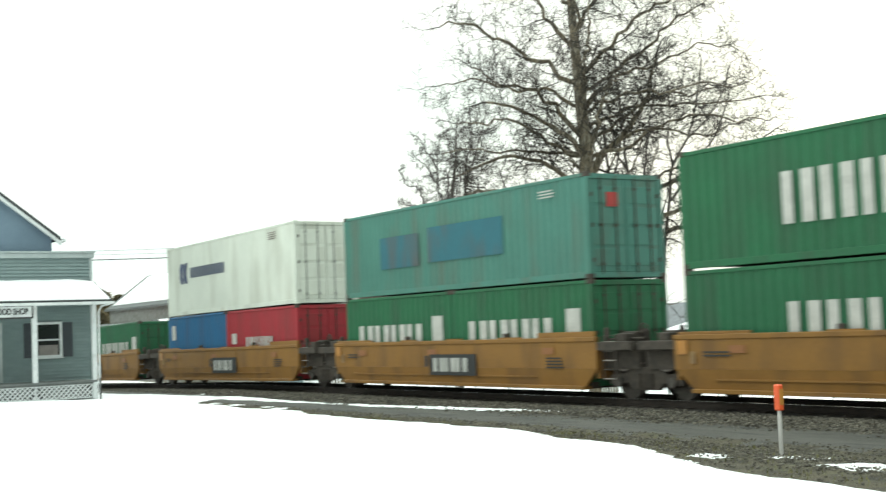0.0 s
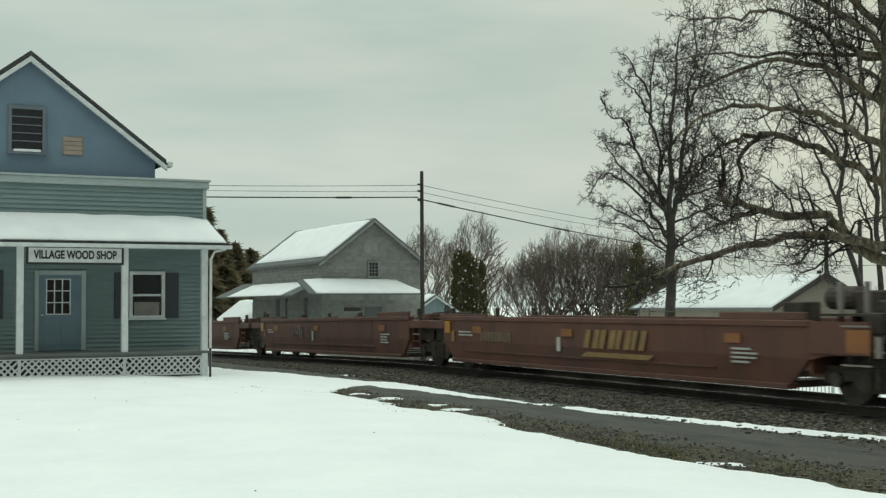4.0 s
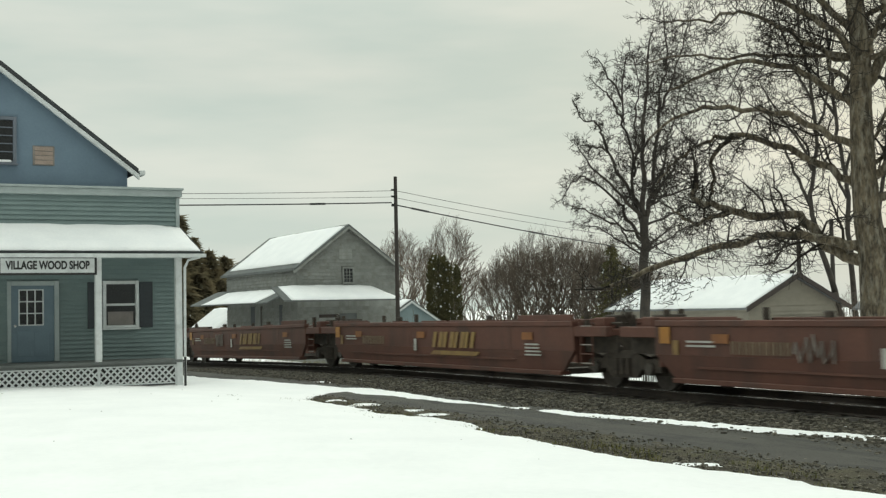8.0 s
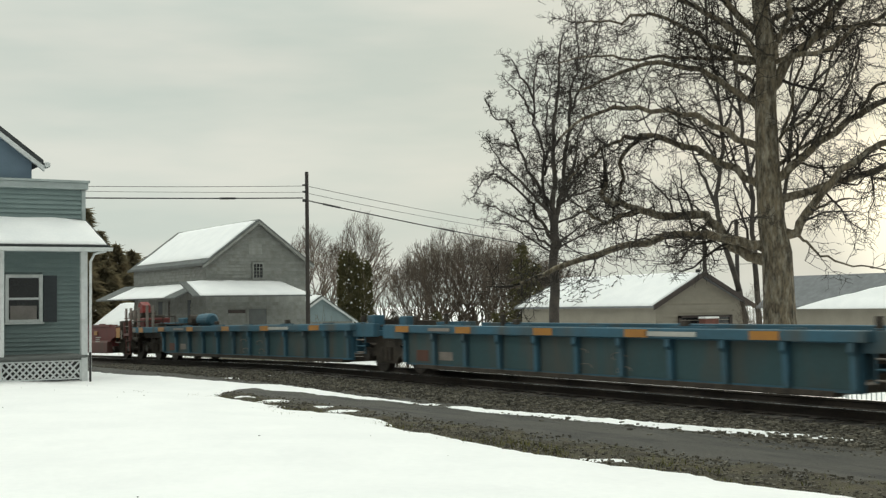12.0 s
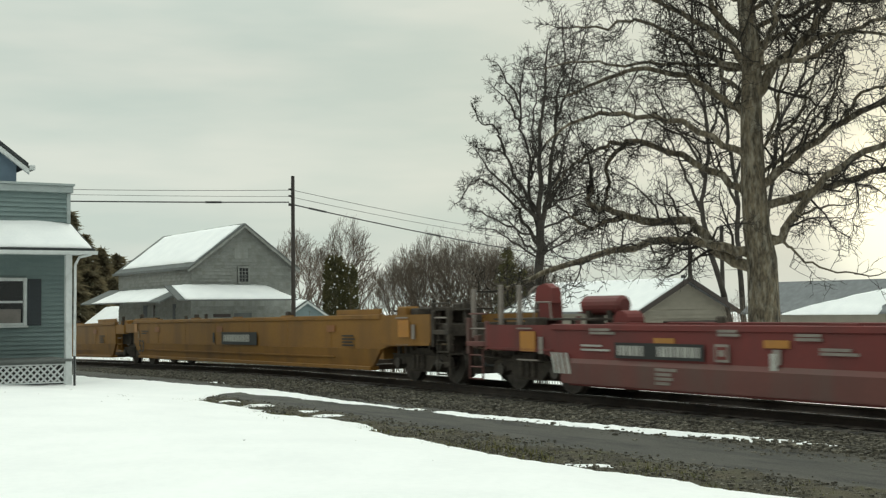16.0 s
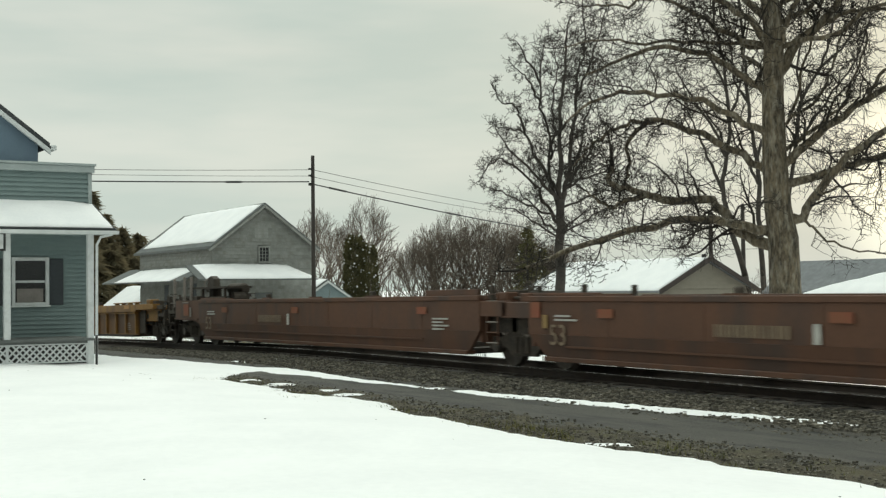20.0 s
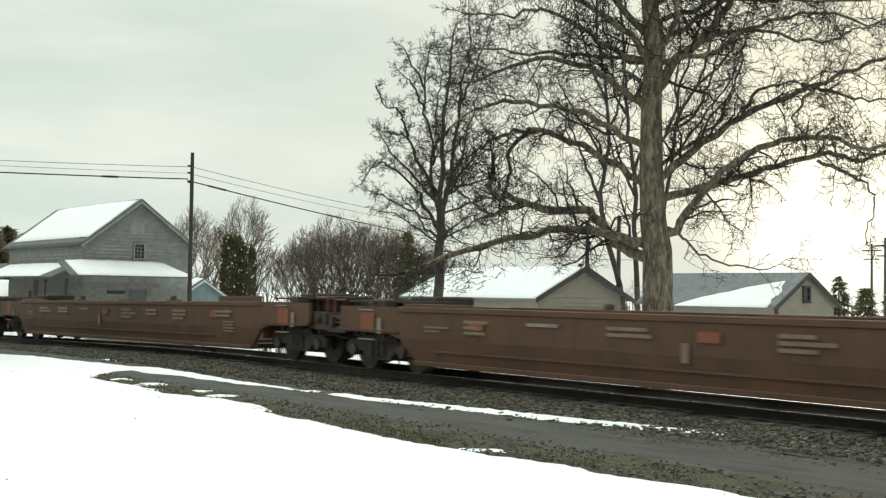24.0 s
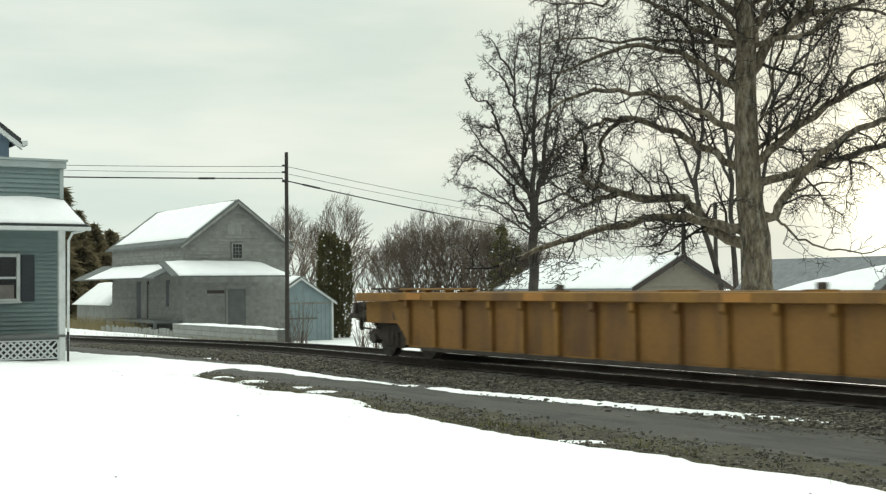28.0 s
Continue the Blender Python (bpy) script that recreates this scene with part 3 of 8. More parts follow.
for k in range(6500):
    x, y = stone_rng.uniform(-26, 4), stone_rng.uniform(8.0, 10.1)
    y -= 0.12 * max(0.0, x + 10)
    s = stone_rng.uniform(0.008, 0.02)
    base = len(sv)
    for c in CUBE:
        u, v, w = (c[i] * s * stone_rng.uniform(0.5, 1.1) for i in range(3))
        sv.append((x + u, y + v, bed(y) + 0.012 + w * 0.7))
    sf += [tuple(base + i for i in q) for q in QUADS]
me = bpy.data.meshes.new("ballast_stones")
me.from_pydata(sv, [], sf)
me.materials.append(STONE)
tagged(new("ballast_stones", me), "loose grey crushed stones on the track shoulder and verge", "ballast", kind="stuff")

# rails and ties
RAIL_PROFILE = ((-0.07, -0.16), (0.07, -0.16), (0.07, -0.148), (0.012, -0.13), (0.012, -0.04), (0.036, -0.03), (0.036, -0.003), (0.028, 0.0), (-0.028, 0.0), (-0.036, -0.003), (-0.036, -0.03),
                (-0.012, -0.04), (-0.012, -0.13), (-0.07, -0.148))


def swept(profile):
    """A bar of one section along the line, with its fall."""
    bm = bmesh.new()
    rows = [[bm.verts.new((x, y, z - dip(x))) for y, z in profile] for x in (-400, -120, -84.9, -76, -68, -61, -55, -50, -46, -42, -39, -36, -33, -30.9, 300)]
    n = len(profile)
    for a, b in zip(rows, rows[1:]):
        for k in range(n):
            bm.faces.new((a[k], a[(k + 1) % n], b[(k + 1) % n], b[k]))
    bm.faces.new(rows[0])
    bm.faces.new(rows[-1])
    bmesh.ops.recalc_face_normals(bm, faces=bm.faces)
    return bm


track = thing("railway_track", "single railway track of steel rails on dark wooden ties", "track", pose(0, TRACK_Y, RAIL_Z), kind="structure")
for s in (-1, 1):
    rail = part("rail", swept([(s * 0.755 + a, b) for a, b in RAIL_PROFILE]), RAIL, track, "rusty steel rail")
    part("rail_head", swept([(s * 0.755 - 0.026, -0.0005), (s * 0.755 + 0.026, -0.0005), (s * 0.755 + 0.026, 0.004), (s * 0.755 - 0.026, 0.004)]), RAIL_TOP, rail, "bright worn running surface of the rail")
tie_me = mesh_of("tie", cube(-0.115, 0.115, -1.3, 1.3, -0.32, -0.165, 0.015), TIE)
plate_me = mesh_of("tie_plate", box(cube(-0.1, 0.1, -0.93, -0.58, -0.166, -0.15), -0.1, 0.1, 0.58, 0.93, -0.166, -0.15), RAIL)
for k in range(150):
    ob = new("tie", tie_me)
    ob.parent = track
    ob.matrix_basis = pose(-80 + k * 0.55 + 0.02 * math.sin(k * 7), 0.04 * math.sin(k * 3.3), -dip(-80 + k * 0.55), 0, 0, 0.8 * math.sin(k * 5))
    pl = new("tie_plate", plate_me)
    pl.parent = ob

# thin grass on the verge
gv, gf = [], []
blade = random.Random(17)
for k in range(6500):
    x = blade.uniform(-24, -3) if k % 3 else blade.uniform(-6, 8)
    y = blade.gauss(9.0, 0.4) if k % 3 else blade.uniform(5.6, 9.3)
    if noise.noise(Vector((x * 0.7, y * 1.4, 6))) < -0.05 or y > 9.9:
        continue
    z = bed(y) - 0.005
    h, a = blade.uniform(0.025, 0.085), blade.uniform(0, 6.28)
    o = len(gv)
    gv += [(x - 0.008 * math.sin(a), y + 0.008 * math.cos(a), z), (x + 0.008 * math.sin(a), y - 0.008 * math.cos(a), z), (x + h * 0.6 * math.cos(a), y + h * 0.6 * math.sin(a), z + h)]
    gf.append((o, o + 1, o + 2))
me = bpy.data.meshes.new("verge_grass")
me.from_pydata(gv, [], gf)
me.materials.append(VERGEGRASS)
tagged(new("verge_grass", me), "thin brown and green winter grass on the verge", "grass", kind="stuff")


# ---- the shop and what stands by it ----
def gable_roof(parent, name, x0, x1, yc, half, z_eave, z_peak, thick, material, over=0.0, label=""):
    """Two slopes with the ridge along x."""
    for s in (-1, 1):
        k = (z_peak - z_eave) / half
        h2 = half + over
        out = [(yc, z_peak), (yc + s * h2, z_peak - k * h2), (yc + s * h2, z_peak - k * h2 + thick), (yc, z_peak + thick)]
        part(name, prism(bmesh.new(), out, x0, x1, "x"), material, parent, label)


def clapboards(parent, x, y0, y1, z0, z1, step, material, axis="x", sign=1, holes=(), name="board"):
    """Lapped boards, each an object, on a wall with its face at x (or y); holes are (a0, a1, z0, z1)."""
    n = int((z1 - z0) / step + 0.5)
    cache = {}
    for i in range(n):
        za, zb = z0 + i * step, z0 + (i + 1) * step + 0.012
        spans = [(y0, y1)]
        for h0, h1, hz0, hz1 in holes:
            if za < hz1 - 0.01 and zb > hz0 + 0.02:
                spans = [q for a, b in spans for q in ((a, min(b, h0)), (max(a, h1), b)) if q[1] - q[0] > 0.02]
        for a, b in spans:
            key = (round(a, 3), round(b, 3))
            if key not in cache:
                prof = ((0.0, 0.0), (sign * 0.056, 0.0), (sign * 0.053, 0.016), (sign * 0.008, step + 0.012), (0.0, step + 0.012))
                bm = bmesh.new()
                if axis == "x":
                    lo = [bm.verts.new((x + p, a, z)) for p, z in prof]
                    hi = [bm.verts.new((x + p, b, z)) for p, z in prof]
                else:
                    lo = [bm.verts.new((a, x + p, z)) for p, z in prof]
                    hi = [bm.verts.new((b, x + p, z)) for p, z in prof]
                for j in range(5):
                    bm.faces.new((lo[j], lo[(j + 1) % 5], hi[(j + 1) % 5], hi[j]))
                bm.faces.new(lo)
                bm.faces.new(hi[::-1])
                cache[key] = mesh_of(name, bm, material)
            ob = new(name, cache[key])
            ob.parent = parent
            ob.location = (0, 0, za)


def sash_window(parent, x, y0, y1, z0, z1, rows, cols, frame_mat, label, curtain=0.0, name="window", mid=True):
    """A window in a wall that faces +x: casing, sill, panes, bars."""
    w = part(name, bmesh.new(), frame_mat, parent, label)
    t = 0.09
    bm = bmesh.new()
    for a, b, c, d in ((y0, y0 + t, z0, z1), (y1 - t, y1, z0, z1), (y0 + t, y1 - t, z1 - t, z1), (y0 + t, y1 - t, z0, z0 + t * 0.8)):
        box(bm, x - 0.06, x + 0.05, a, b, c, d, 0.006)
    part("window_frame", bm, frame_mat, w)
    part("window_sill", cube(x - 0.02, x + 0.1, y0 - 0.03, y1 + 0.03, z0 - 0.05, z0 - 0.002, 0.008), frame_mat, w)
    a0, a1, b0, b1 = y0 + t, y1 - t, z0 + t * 0.8, z1 - t
    zm = (b0 + b1) / 2
    if mid:
        part("meeting_rail", cube(x - 0.05, x + 0.03, a0, a1, zm - 0.03, zm + 0.03), frame_mat, w)
    for k in range(1, cols):
        yy = a0 + (a1 - a0) * k / cols
        part("glazing_bar", cube(x - 0.035, x + 0.012, yy - 0.012, yy + 0.012, b0, b1), frame_mat, w)
    for k in range(1, rows):
        zz = b0 + (b1 - b0) * k / rows
        if not mid or abs(zz - zm) > 0.05:
            part("glazing_bar", cube(x - 0.034, x + 0.013, a0, a1, zz - 0.012, zz + 0.012), frame_mat, w)
    for za, zb in ((b0, zm), (zm, b1)):
        part("pane", cube(x - 0.03, x - 0.022, a0, a1, za, zb), GLASS, w, "dark window pane")
    if curtain:
        part("curtain", cube(x - 0.02, x - 0.016, a0 + 0.05, a1 - 0.05, b0, b0 + (b1 - b0) * curtain), CURTAIN, w, "pale blind behind the glass")
    return w


shop = thing("shop", "pale blue clapboard shop with a gabled storey and snowy porch", "shop")
FX = -34.0
W_HOLES = ((2.62, 3.6, 1.33, 2.62), (7.19, 8.15, 1.31, 2.57), (4.76, 6.07, 0.48, 2.58))
part("wall", prism(bmesh.new(), [(1.45, -0.3), (9.25, -0.3), (9.25, 4.9), (1.45, 4.9)], FX - 0.25, FX - 0.07, "x"), SIDING, shop)
part("side_wall", cube(-39.2, FX - 0.25, 9.0, 9.25, -0.3, 4.2), SIDING, shop)
part("side_wall", cube(-39.2, FX - 0.25, 1.4, 1.6, -0.3, 4.9), BRICK, shop, "red brick side wall")
part("rear_wall", cube(-39.4, -39.2, 1.4, 9.25, -0.3, 5.4), SIDING, shop)
part("low_roof", prism(bmesh.new(), [(8.0, 4.55), (9.2, 4.2), (9.2, 4.3), (8.0, 4.65)], -39.4, FX - 0.3, "x"), ROOFDARK, shop)
clapboards(shop, FX - 0.07, 1.45, 9.25, 0.45, 3.2, 0.115, SIDING, holes=W_HOLES)
clapboards(shop, FX - 0.07, 1.45, 9.28, 3.95, 4.82, 0.125, SIDING)
for y in (1.4, 9.2):
    part("corner_board", cube(FX - 0.12, FX + 0.0, y, y + 0.1, 0.4, 4.84, 0.006), GREYTRIM, shop)
part("cornice", box(cube(FX - 0.3, FX + 0.06, 1.33, 9.36, 4.86, 5.04, 0.012), FX - 0.3, FX + 0.11, 1.3, 9.39, 5.042, 5.1), GREYTRIM, shop, "pale grey moulded cornice of the false front")
# upper storey
G = -34.55
part("upper_wall", prism(bmesh.new(), [(1.3, 4.8), (8.0, 4.8), (8.0, 5.72), (4.65, 8.22), (1.3, 5.72)], G - 0.2, G, "x"), GABLE, shop, "plain blue boarded gable wall")
part("upper_side_wall", cube(-39.2, G - 0.2, 7.8, 8.0, 4.6, 5.7), GABLE, shop)
part("upper_side_wall", cube(-39.2, G - 0.2, 1.35, 1.5, 4.6, 5.7), BRICK, shop)
gable_roof(shop, "roof", -39.5, G + 0.28, 4.65, 3.34, 5.72, 8.26, 0.13, ROOFDARK, 0.26, "dark shingle roof slope")
for s in (-1, 1):
    k = 2.54 / 3.34
    h2 = 3.62
    out = [(4.65, 8.1), (4.65 + s * h2, 8.1 - k * h2), (4.65 + s * h2, 8.24 - k * h2), (4.65, 8.24)]
    part("bargeboard", prism(bmesh.new(), out, G + 0.2, G + 0.3, "x"), TRIM, shop, "white bargeboard under the roof edge")
part("gutter_end", cube(G - 0.1, G + 0.34, 8.28, 8.42, 5.46, 5.6, 0.02), TRIM, shop)
gw = sash_window(shop, G + 0.05, 4.12, 5.08, 5.7, 6.94, 1, 1, ATTIC, "dark attic window with louvre slats and grey frame", mid=False)
for k in range(1, 5):
    part("slat", cube(G + 0.025, G + 0.07, 4.2, 5.0, 5.78 + k * 0.215, 5.805 + k * 0.215), ATTIC, gw)
part("snow_on_sill", cube(G + 0.03, G + 0.12, 4.25, 4.95, 5.72, 5.79, 0.02), ROOF_SNOW, gw)
vent = part("vent", cube(G + 0.005, G + 0.03, 5.5, 6.06, 5.68, 6.2), CURTAIN, shop, "pinkish boarded vent in the gable")
for a in range(4):
    part("vent_board", cube(G + 0.032, G + 0.045, 5.55, 6.01, 5.71 + a * 0.12, 5.81 + a * 0.12), mat("vent_wood", (0.42, 0.33, 0.28), rough=0.8) if a == 0 else bpy.data.materials["vent_wood"], vent)
# porch
PX = -32.3
part("porch_floor", cube(FX - 0.05, PX + 0.1, 2.0, 8.85, 0.4, 0.47, 0.008), DECK, shop, "grey painted porch floor")
part("porch_fascia", cube(PX, PX + 0.05, 2.05, 8.8, 0.345, 0.398), DECK, shop)
for a, b in ((2.05, 4.16), (4.18, 6.71), (6.73, 8.7)):
    lat = part("lattice_panel", box(cube(PX - 0.01, PX + 0.02, a, b, 0.31, 0.343), PX - 0.01, PX + 0.02, a, b, -0.14, -0.105), TRIM, shop, "white diagonal lattice under the porch")
    for s in (-1, 1):
        bm = bmesh.new()
        n = int((b - a + 0.9) / 0.165)
        for k in range(n):
            y = a - 0.45 + k * 0.165
            lo, hi = (y, -0.11), (y + s * 0.42, 0.315)
            pts = [(lo[0] - 0.031, lo[1]), (lo[0] + 0.031, lo[1]), (hi[0] + 0.031, hi[1]), (hi[0] - 0.031, hi[1])]
            if min(p[0] for p in pts) > a - 0.24 and max(p[0] for p in pts) < b + 0.24 and a - 0.05 < y + s * 0.21 < b + 0.05:
                prism(bm, pts, PX + 0.002 + (s > 0) * 0.007, PX + 0.009 + (s > 0) * 0.007, "x")
        part("lattice_strip", bm, TRIM, lat)
for y in (2.06, 4.17, 6.72, 8.7):
    part("lattice_post", cube(PX + 0.021, PX + 0.045, y - 0.035, y + 0.035, -0.16, 0.343), TRIM, shop)
part("step_block", cube(PX - 0.3, PX - 0.02, 1.72, 2.02, -0.25, 0.3, 0.01), DECK, shop)
# a black board paints the shaded hollow under the porch floor
part("porch_back", cube(PX - 0.4, PX - 0.35, 2.05, 8.8, -0.25, 0.39), BLACK, shop, "black board standing for the shade behind the lattice")
for y in (2.14, 4.17, 6.72, 8.78):
    p = part("porch_post", cube(PX - 0.08, PX + 0.08, y - 0.08, y + 0.08, 0.47 if y < 8 else -0.2, 3.12, 0.01), TRIM, shop, "white square porch post")
part("porch_beam", cube(PX - 0.07, PX + 0.07, 1.5, 9.1, 3.1, 3.13, 0.008), GREYTRIM, shop)
part("porch_roof", prism(bmesh.new(), [(-34.05, 3.92), (-31.95, 3.14), (-31.95, 3.24), (-34.05, 4.02)], 1.2, 9.35, "y"), ROOFDARK, shop)
part("soffit", prism(bmesh.new(), [(-34.05, 3.2), (-31.97, 3.1), (-31.97, 3.137), (-34.05, 3.24)], 1.25, 9.3, "y"), TRIM, shop)
part("porch_roof_end", prism(bmesh.new(), [(-34.0, 3.22), (-32.0, 3.12), (-34.0, 3.9)], 9.1, 9.15, "y"), SIDING, shop)
part("porch_roof_end", prism(bmesh.new(), [(-34.0, 3.22), (-32.0, 3.12), (-34.0, 3.9)], 1.4, 1.45, "y"), SIDING, shop)
# dark-coloured strip stands for the shadow line between snow and gutter
part("eave_edge", cube(-31.947, -31.927, 1.2, 9.36, 3.17, 3.262, 0.004), ROOFDARK, shop, "dark strip painting the shadowed roof edge under the snow")
# gutter with brackets
part("gutter", prism(bmesh.new(), [(-31.945, 3.105), (-31.84, 3.105), (-31.82, 3.19), (-31.83, 3.195), (-31.85, 3.125), (-31.94, 3.125)], 1.2, 9.4, "y"), TRIM, shop, "white eave gutter")
part("downpipe", tube(bmesh.new(), [(-31.9, 9.25, 3.11), (-32.1, 9.0, 3.04), (-32.2, 8.93, 2.85), (-32.22, 8.92, -0.05)], 0.035, 8), TRIM, shop)
# door and windows
dr = part("door", cube(FX - 0.06, FX - 0.015, 4.86, 5.94, 0.48, 2.46, 0.006), DOORBLUE, shop, "blue panelled shop door with nine small panes")
bm = bmesh.new()
for a, b, c, d in ((4.76, 4.86, 0.48, 2.58), (5.94, 6.06, 0.48, 2.58), (4.86, 5.94, 2.46, 2.58)):
    box(bm, FX - 0.07, FX + 0.03, a, b, c, d, 0.008)
part("door_casing", bm, GREYTRIM, dr)
part("door_light", cube(FX - 0.014, FX - 0.006, 5.04, 5.66, 1.43, 2.35), GLASS, dr, "glass of the door")
for k in range(4):
    part("glazing_bar", cube(FX - 0.012, FX + 0.012, 5.04 + k * 0.2, 5.07 + k * 0.2, 1.43, 2.35), TRIM, dr)
    part("glazing_bar", cube(FX - 0.012, FX + 0.011, 5.04, 5.67, 1.42 + k * 0.305, 1.45 + k * 0.305), TRIM, dr)
bm = bmesh.new()
for a, b in ((5.0, 5.36), (5.44, 5.8)):
    box(bm, FX - 0.02, FX - 0.004, a, b, 0.62, 1.28, 0.01)
part("door_panel", bm, DOORBLUE, dr)
part("door_handle", disc(bmesh.new(), (4.95, 1.42), 0.035, FX - 0.015, FX + 0.05, "x", 12), CHROME, dr)
for y0, y1, z0, z1, sh in ((2.62, 3.6, 1.33, 2.62, ((2.3, 2.59), (3.63, 3.98))), (7.19, 8.15, 1.31, 2.57, ((6.8, 7.16), (8.18, 8.53)))):
    sash_window(shop, FX + 0.0, y0, y1, z0, z1, 2, 1, TRIM, "white sash window with dark panes", curtain=0.33)
    for a, b in sh:
        sh_ob = part("shutter", cube(FX - 0.02, FX + 0.012, a, b, z0, z1 - 0.03, 0.006), SHUTTER, shop, "dark louvred window shutter")
        for k in range(11):
            part("louvre", cube(FX + 0.01, FX + 0.022, a + 0.04, b - 0.04, z0 + 0.06 + k * 0.105, z0 + 0.12 + k * 0.105), SHUTTER, sh_ob)
# stair and handrail at the open end of the porch
bm = bmesh.new()
for k in range(2):
    box(bm, PX - 1.5, PX - 0.3, 1.5 + k * 0.25, 2.0, -0.2, 0.13 + k * 0.15, 0.008)
part("porch_step", bm, DECK, shop)
bm = cube(PX - 0.05, PX + 0.05, 1.56, 1.66, -0.2, 1.12, 0.008)
tube(bm, [(PX, 1.56, 1.1), (PX, 2.1, 1.42)], 0.045, 6)
part("stair_rail", bm, TRIM, shop, "white wooden stair rail")
# snow on the porch roof: a lumpy slab
def snow_slab(name, parent, x0, x1, y0, y1, za, zb, thick, seed, n=(10, 40), material=ROOF_SNOW, hip=0.0, wedge=0.0):
    """Snow lying on a slope that runs from height za at x0 to zb at x1, with a soft uneven rim."""
    bm = bmesh.new()
    top = []
    for i in range(n[0] + 1):
        row = []
        for j in range(n[1] + 1):
            u, v = i / n[0], j / n[1]
            u += (1 - u) * wedge * (1 - v)
            x, y = x0 + (x1 - x0) * u, y0 + (y1 - hip * (1 - u) - y0) * v
            rim = min(1.0, 6 * min(v, 1 - v) * n[1] / 40 + 0.15, 5 * (1 - u) + 0.25, 5 * u + 0.6)
            w = 0.035 * noise.noise(Vector((x * 1.5 + seed, y * 1.5, seed)))
            ex = (0.05 * noise.noise(Vector((seed, y * 2.3, 3))) + 0.05 * noise.noise(Vector((seed, y * 6.1, 9)))) * (u > 0.99) * (1 if x1 > x0 else -1)
            row.append((bm.verts.new((x + ex, y, za + (zb - za) * u + thick * rim + w)), bm.verts.new((x + ex, y, za + (zb - za) * u + 0.004))))
        top.append(row)
    for i in range(n[0]):
        for j in range(n[1]):
            bm.faces.new([top[i][j][0], top[i + 1][j][0], top[i + 1][j + 1][0], top[i][j + 1][0]])
            bm.faces.new([top[i][j][1], top[i][j + 1][1], top[i + 1][j + 1][1], top[i + 1][j][1]])
    for i in range(n[0]):
        for j in (0, n[1]):
            bm.faces.new([top[i][j][0], top[i][j][1], top[i + 1][j][1], top[i + 1][j][0]])
    for j in range(n[1]):
        for i in (0, n[0]):
            bm.faces.new([top[i][j][0], top[i][j + 1][0], top[i][j + 1][1], top[i][j][1]])
    return part(name, bm, material, parent, "thick white snow on the roof", smooth=True)


snow_slab("roof_snow", shop, -34.02, -32.02, 1.25, 9.3, 4.01, 3.262, 0.12, 1.0, (12, 90))
# sign
sign = thing("shop_sign", "white shop sign with black border and black lettering", "sign", pose(PX + 0.075, 5.485, 2.91))
part("border", cube(-0.005, 0.02, -1.19, 1.19, -0.235, 0.235), BLACK, sign)
part("board", cube(0.012, 0.03, -1.13, 1.13, -0.18, 0.18), TRIM, sign)
letters("VILLAGE WOOD SHOP", 0.2, 0.003, M_BLACK, sign, Matrix(((0, 0, 1, 0.034), (1, 0, 0, 0), (0, 1, 0, 0), (0, 0, 0, 1))), stretch=0.7, bold=0.011)

# black pipe by the corner
solid("corner_pipe", tube(bmesh.new(), [(-31.6, 8.75, -0.3), (-31.6, 8.75, 0.55)], 0.03, 8), BLACK, "short black pipe standing in the snow by the porch", "pipe")

# the long building behind the shop
hall = thing("long_building", "long grey-blue building with a metal roof half under snow", "building")
part("wall", cube(-52, -46.9, -30, 2.4, -0.4, 5.4), SIDING, hall)
part("roof", prism(bmesh.new(), [(-46.4, 5.35), (-52, 7.75), (-52, 7.9), (-46.3, 5.5)], -31, 5.0, "y"), ROOFGREY, hall)
part("roof", prism(bmesh.new(), [(-52, 7.75), (-57, 5.6), (-57, 5.75), (-52, 7.9)], -31, 5.0, "y"), ROOFGREY, hall)
part("rear_wall", cube(-57, -52, -30, 4.8, -0.4, 5.6), SIDING, hall)
part("fascia", cube(-46.45, -46.35, -31, 2.4, 5.25, 5.42), TRIM, hall)
snow_slab("roof_snow", hall, -51.0, -46.5, -30.5, 4.9, 7.46, 5.56, 0.1, 4.0, (12, 70))
part("lean_to", prism(bmesh.new(), [(-1.5, 3.6), (2.4, 5.0), (2.4, -0.4), (-1.5, -0.4)], -46.88, -46.2, "x"), GREYTRIM, hall, "grey lean-to wall")
part("lean_to", prism(bmesh.new(), [(-12.5, 0.0), (-1.5, 3.4), (-1.5, -0.4), (-12.5, -0.4)], -46.88, -46.3, "x"), SIDING, hall)
for k in range(3):
    sash_window(hall, -46.1, -0.25 + k * 0.95, 0.55 + k * 0.95, 1.7, 2.5, 1, 1, TRIM, "small white window", mid=False)
clapboards(hall, -46.2, -1.5, 2.4, 0.0, 1.6, 0.16, GREYTRIM)
part("chimney", cube(-45.2, -44.7, 1.5, 1.92, -0.4, 6.4, 0.02), FASCIA, hall, "tall dark chimney stack")
part("chimney_cap", cube(-45.26, -44.64, 1.44, 1.98, 6.4, 6.5, 0.01), BARNDARK, hall)

# pickup with a canopy, parked in the snow
pick = thing("pickup_truck", "parked beige pickup truck with a white canopy over the bed", "pickup truck", pose(-40.1, 1.5, -0.13))
part("body", prism(bmesh.new(), [(0, 0.55), (0, 1.18), (-2.05, 1.18), (-2.1, 1.2), (-3.3, 1.2), (-3.4, 1.15), (-4.6, 1.05), (-5.2, 1.0), (-5.3, 0.6), (-5.2, 0.5), (-1.85, 0.5), (-1.7, 0.85), (-1.3, 0.95), (-0.9, 0.85), (-0.75, 0.5)], -1.75, 0.0, "x"), TRUCKPAINT, pick)
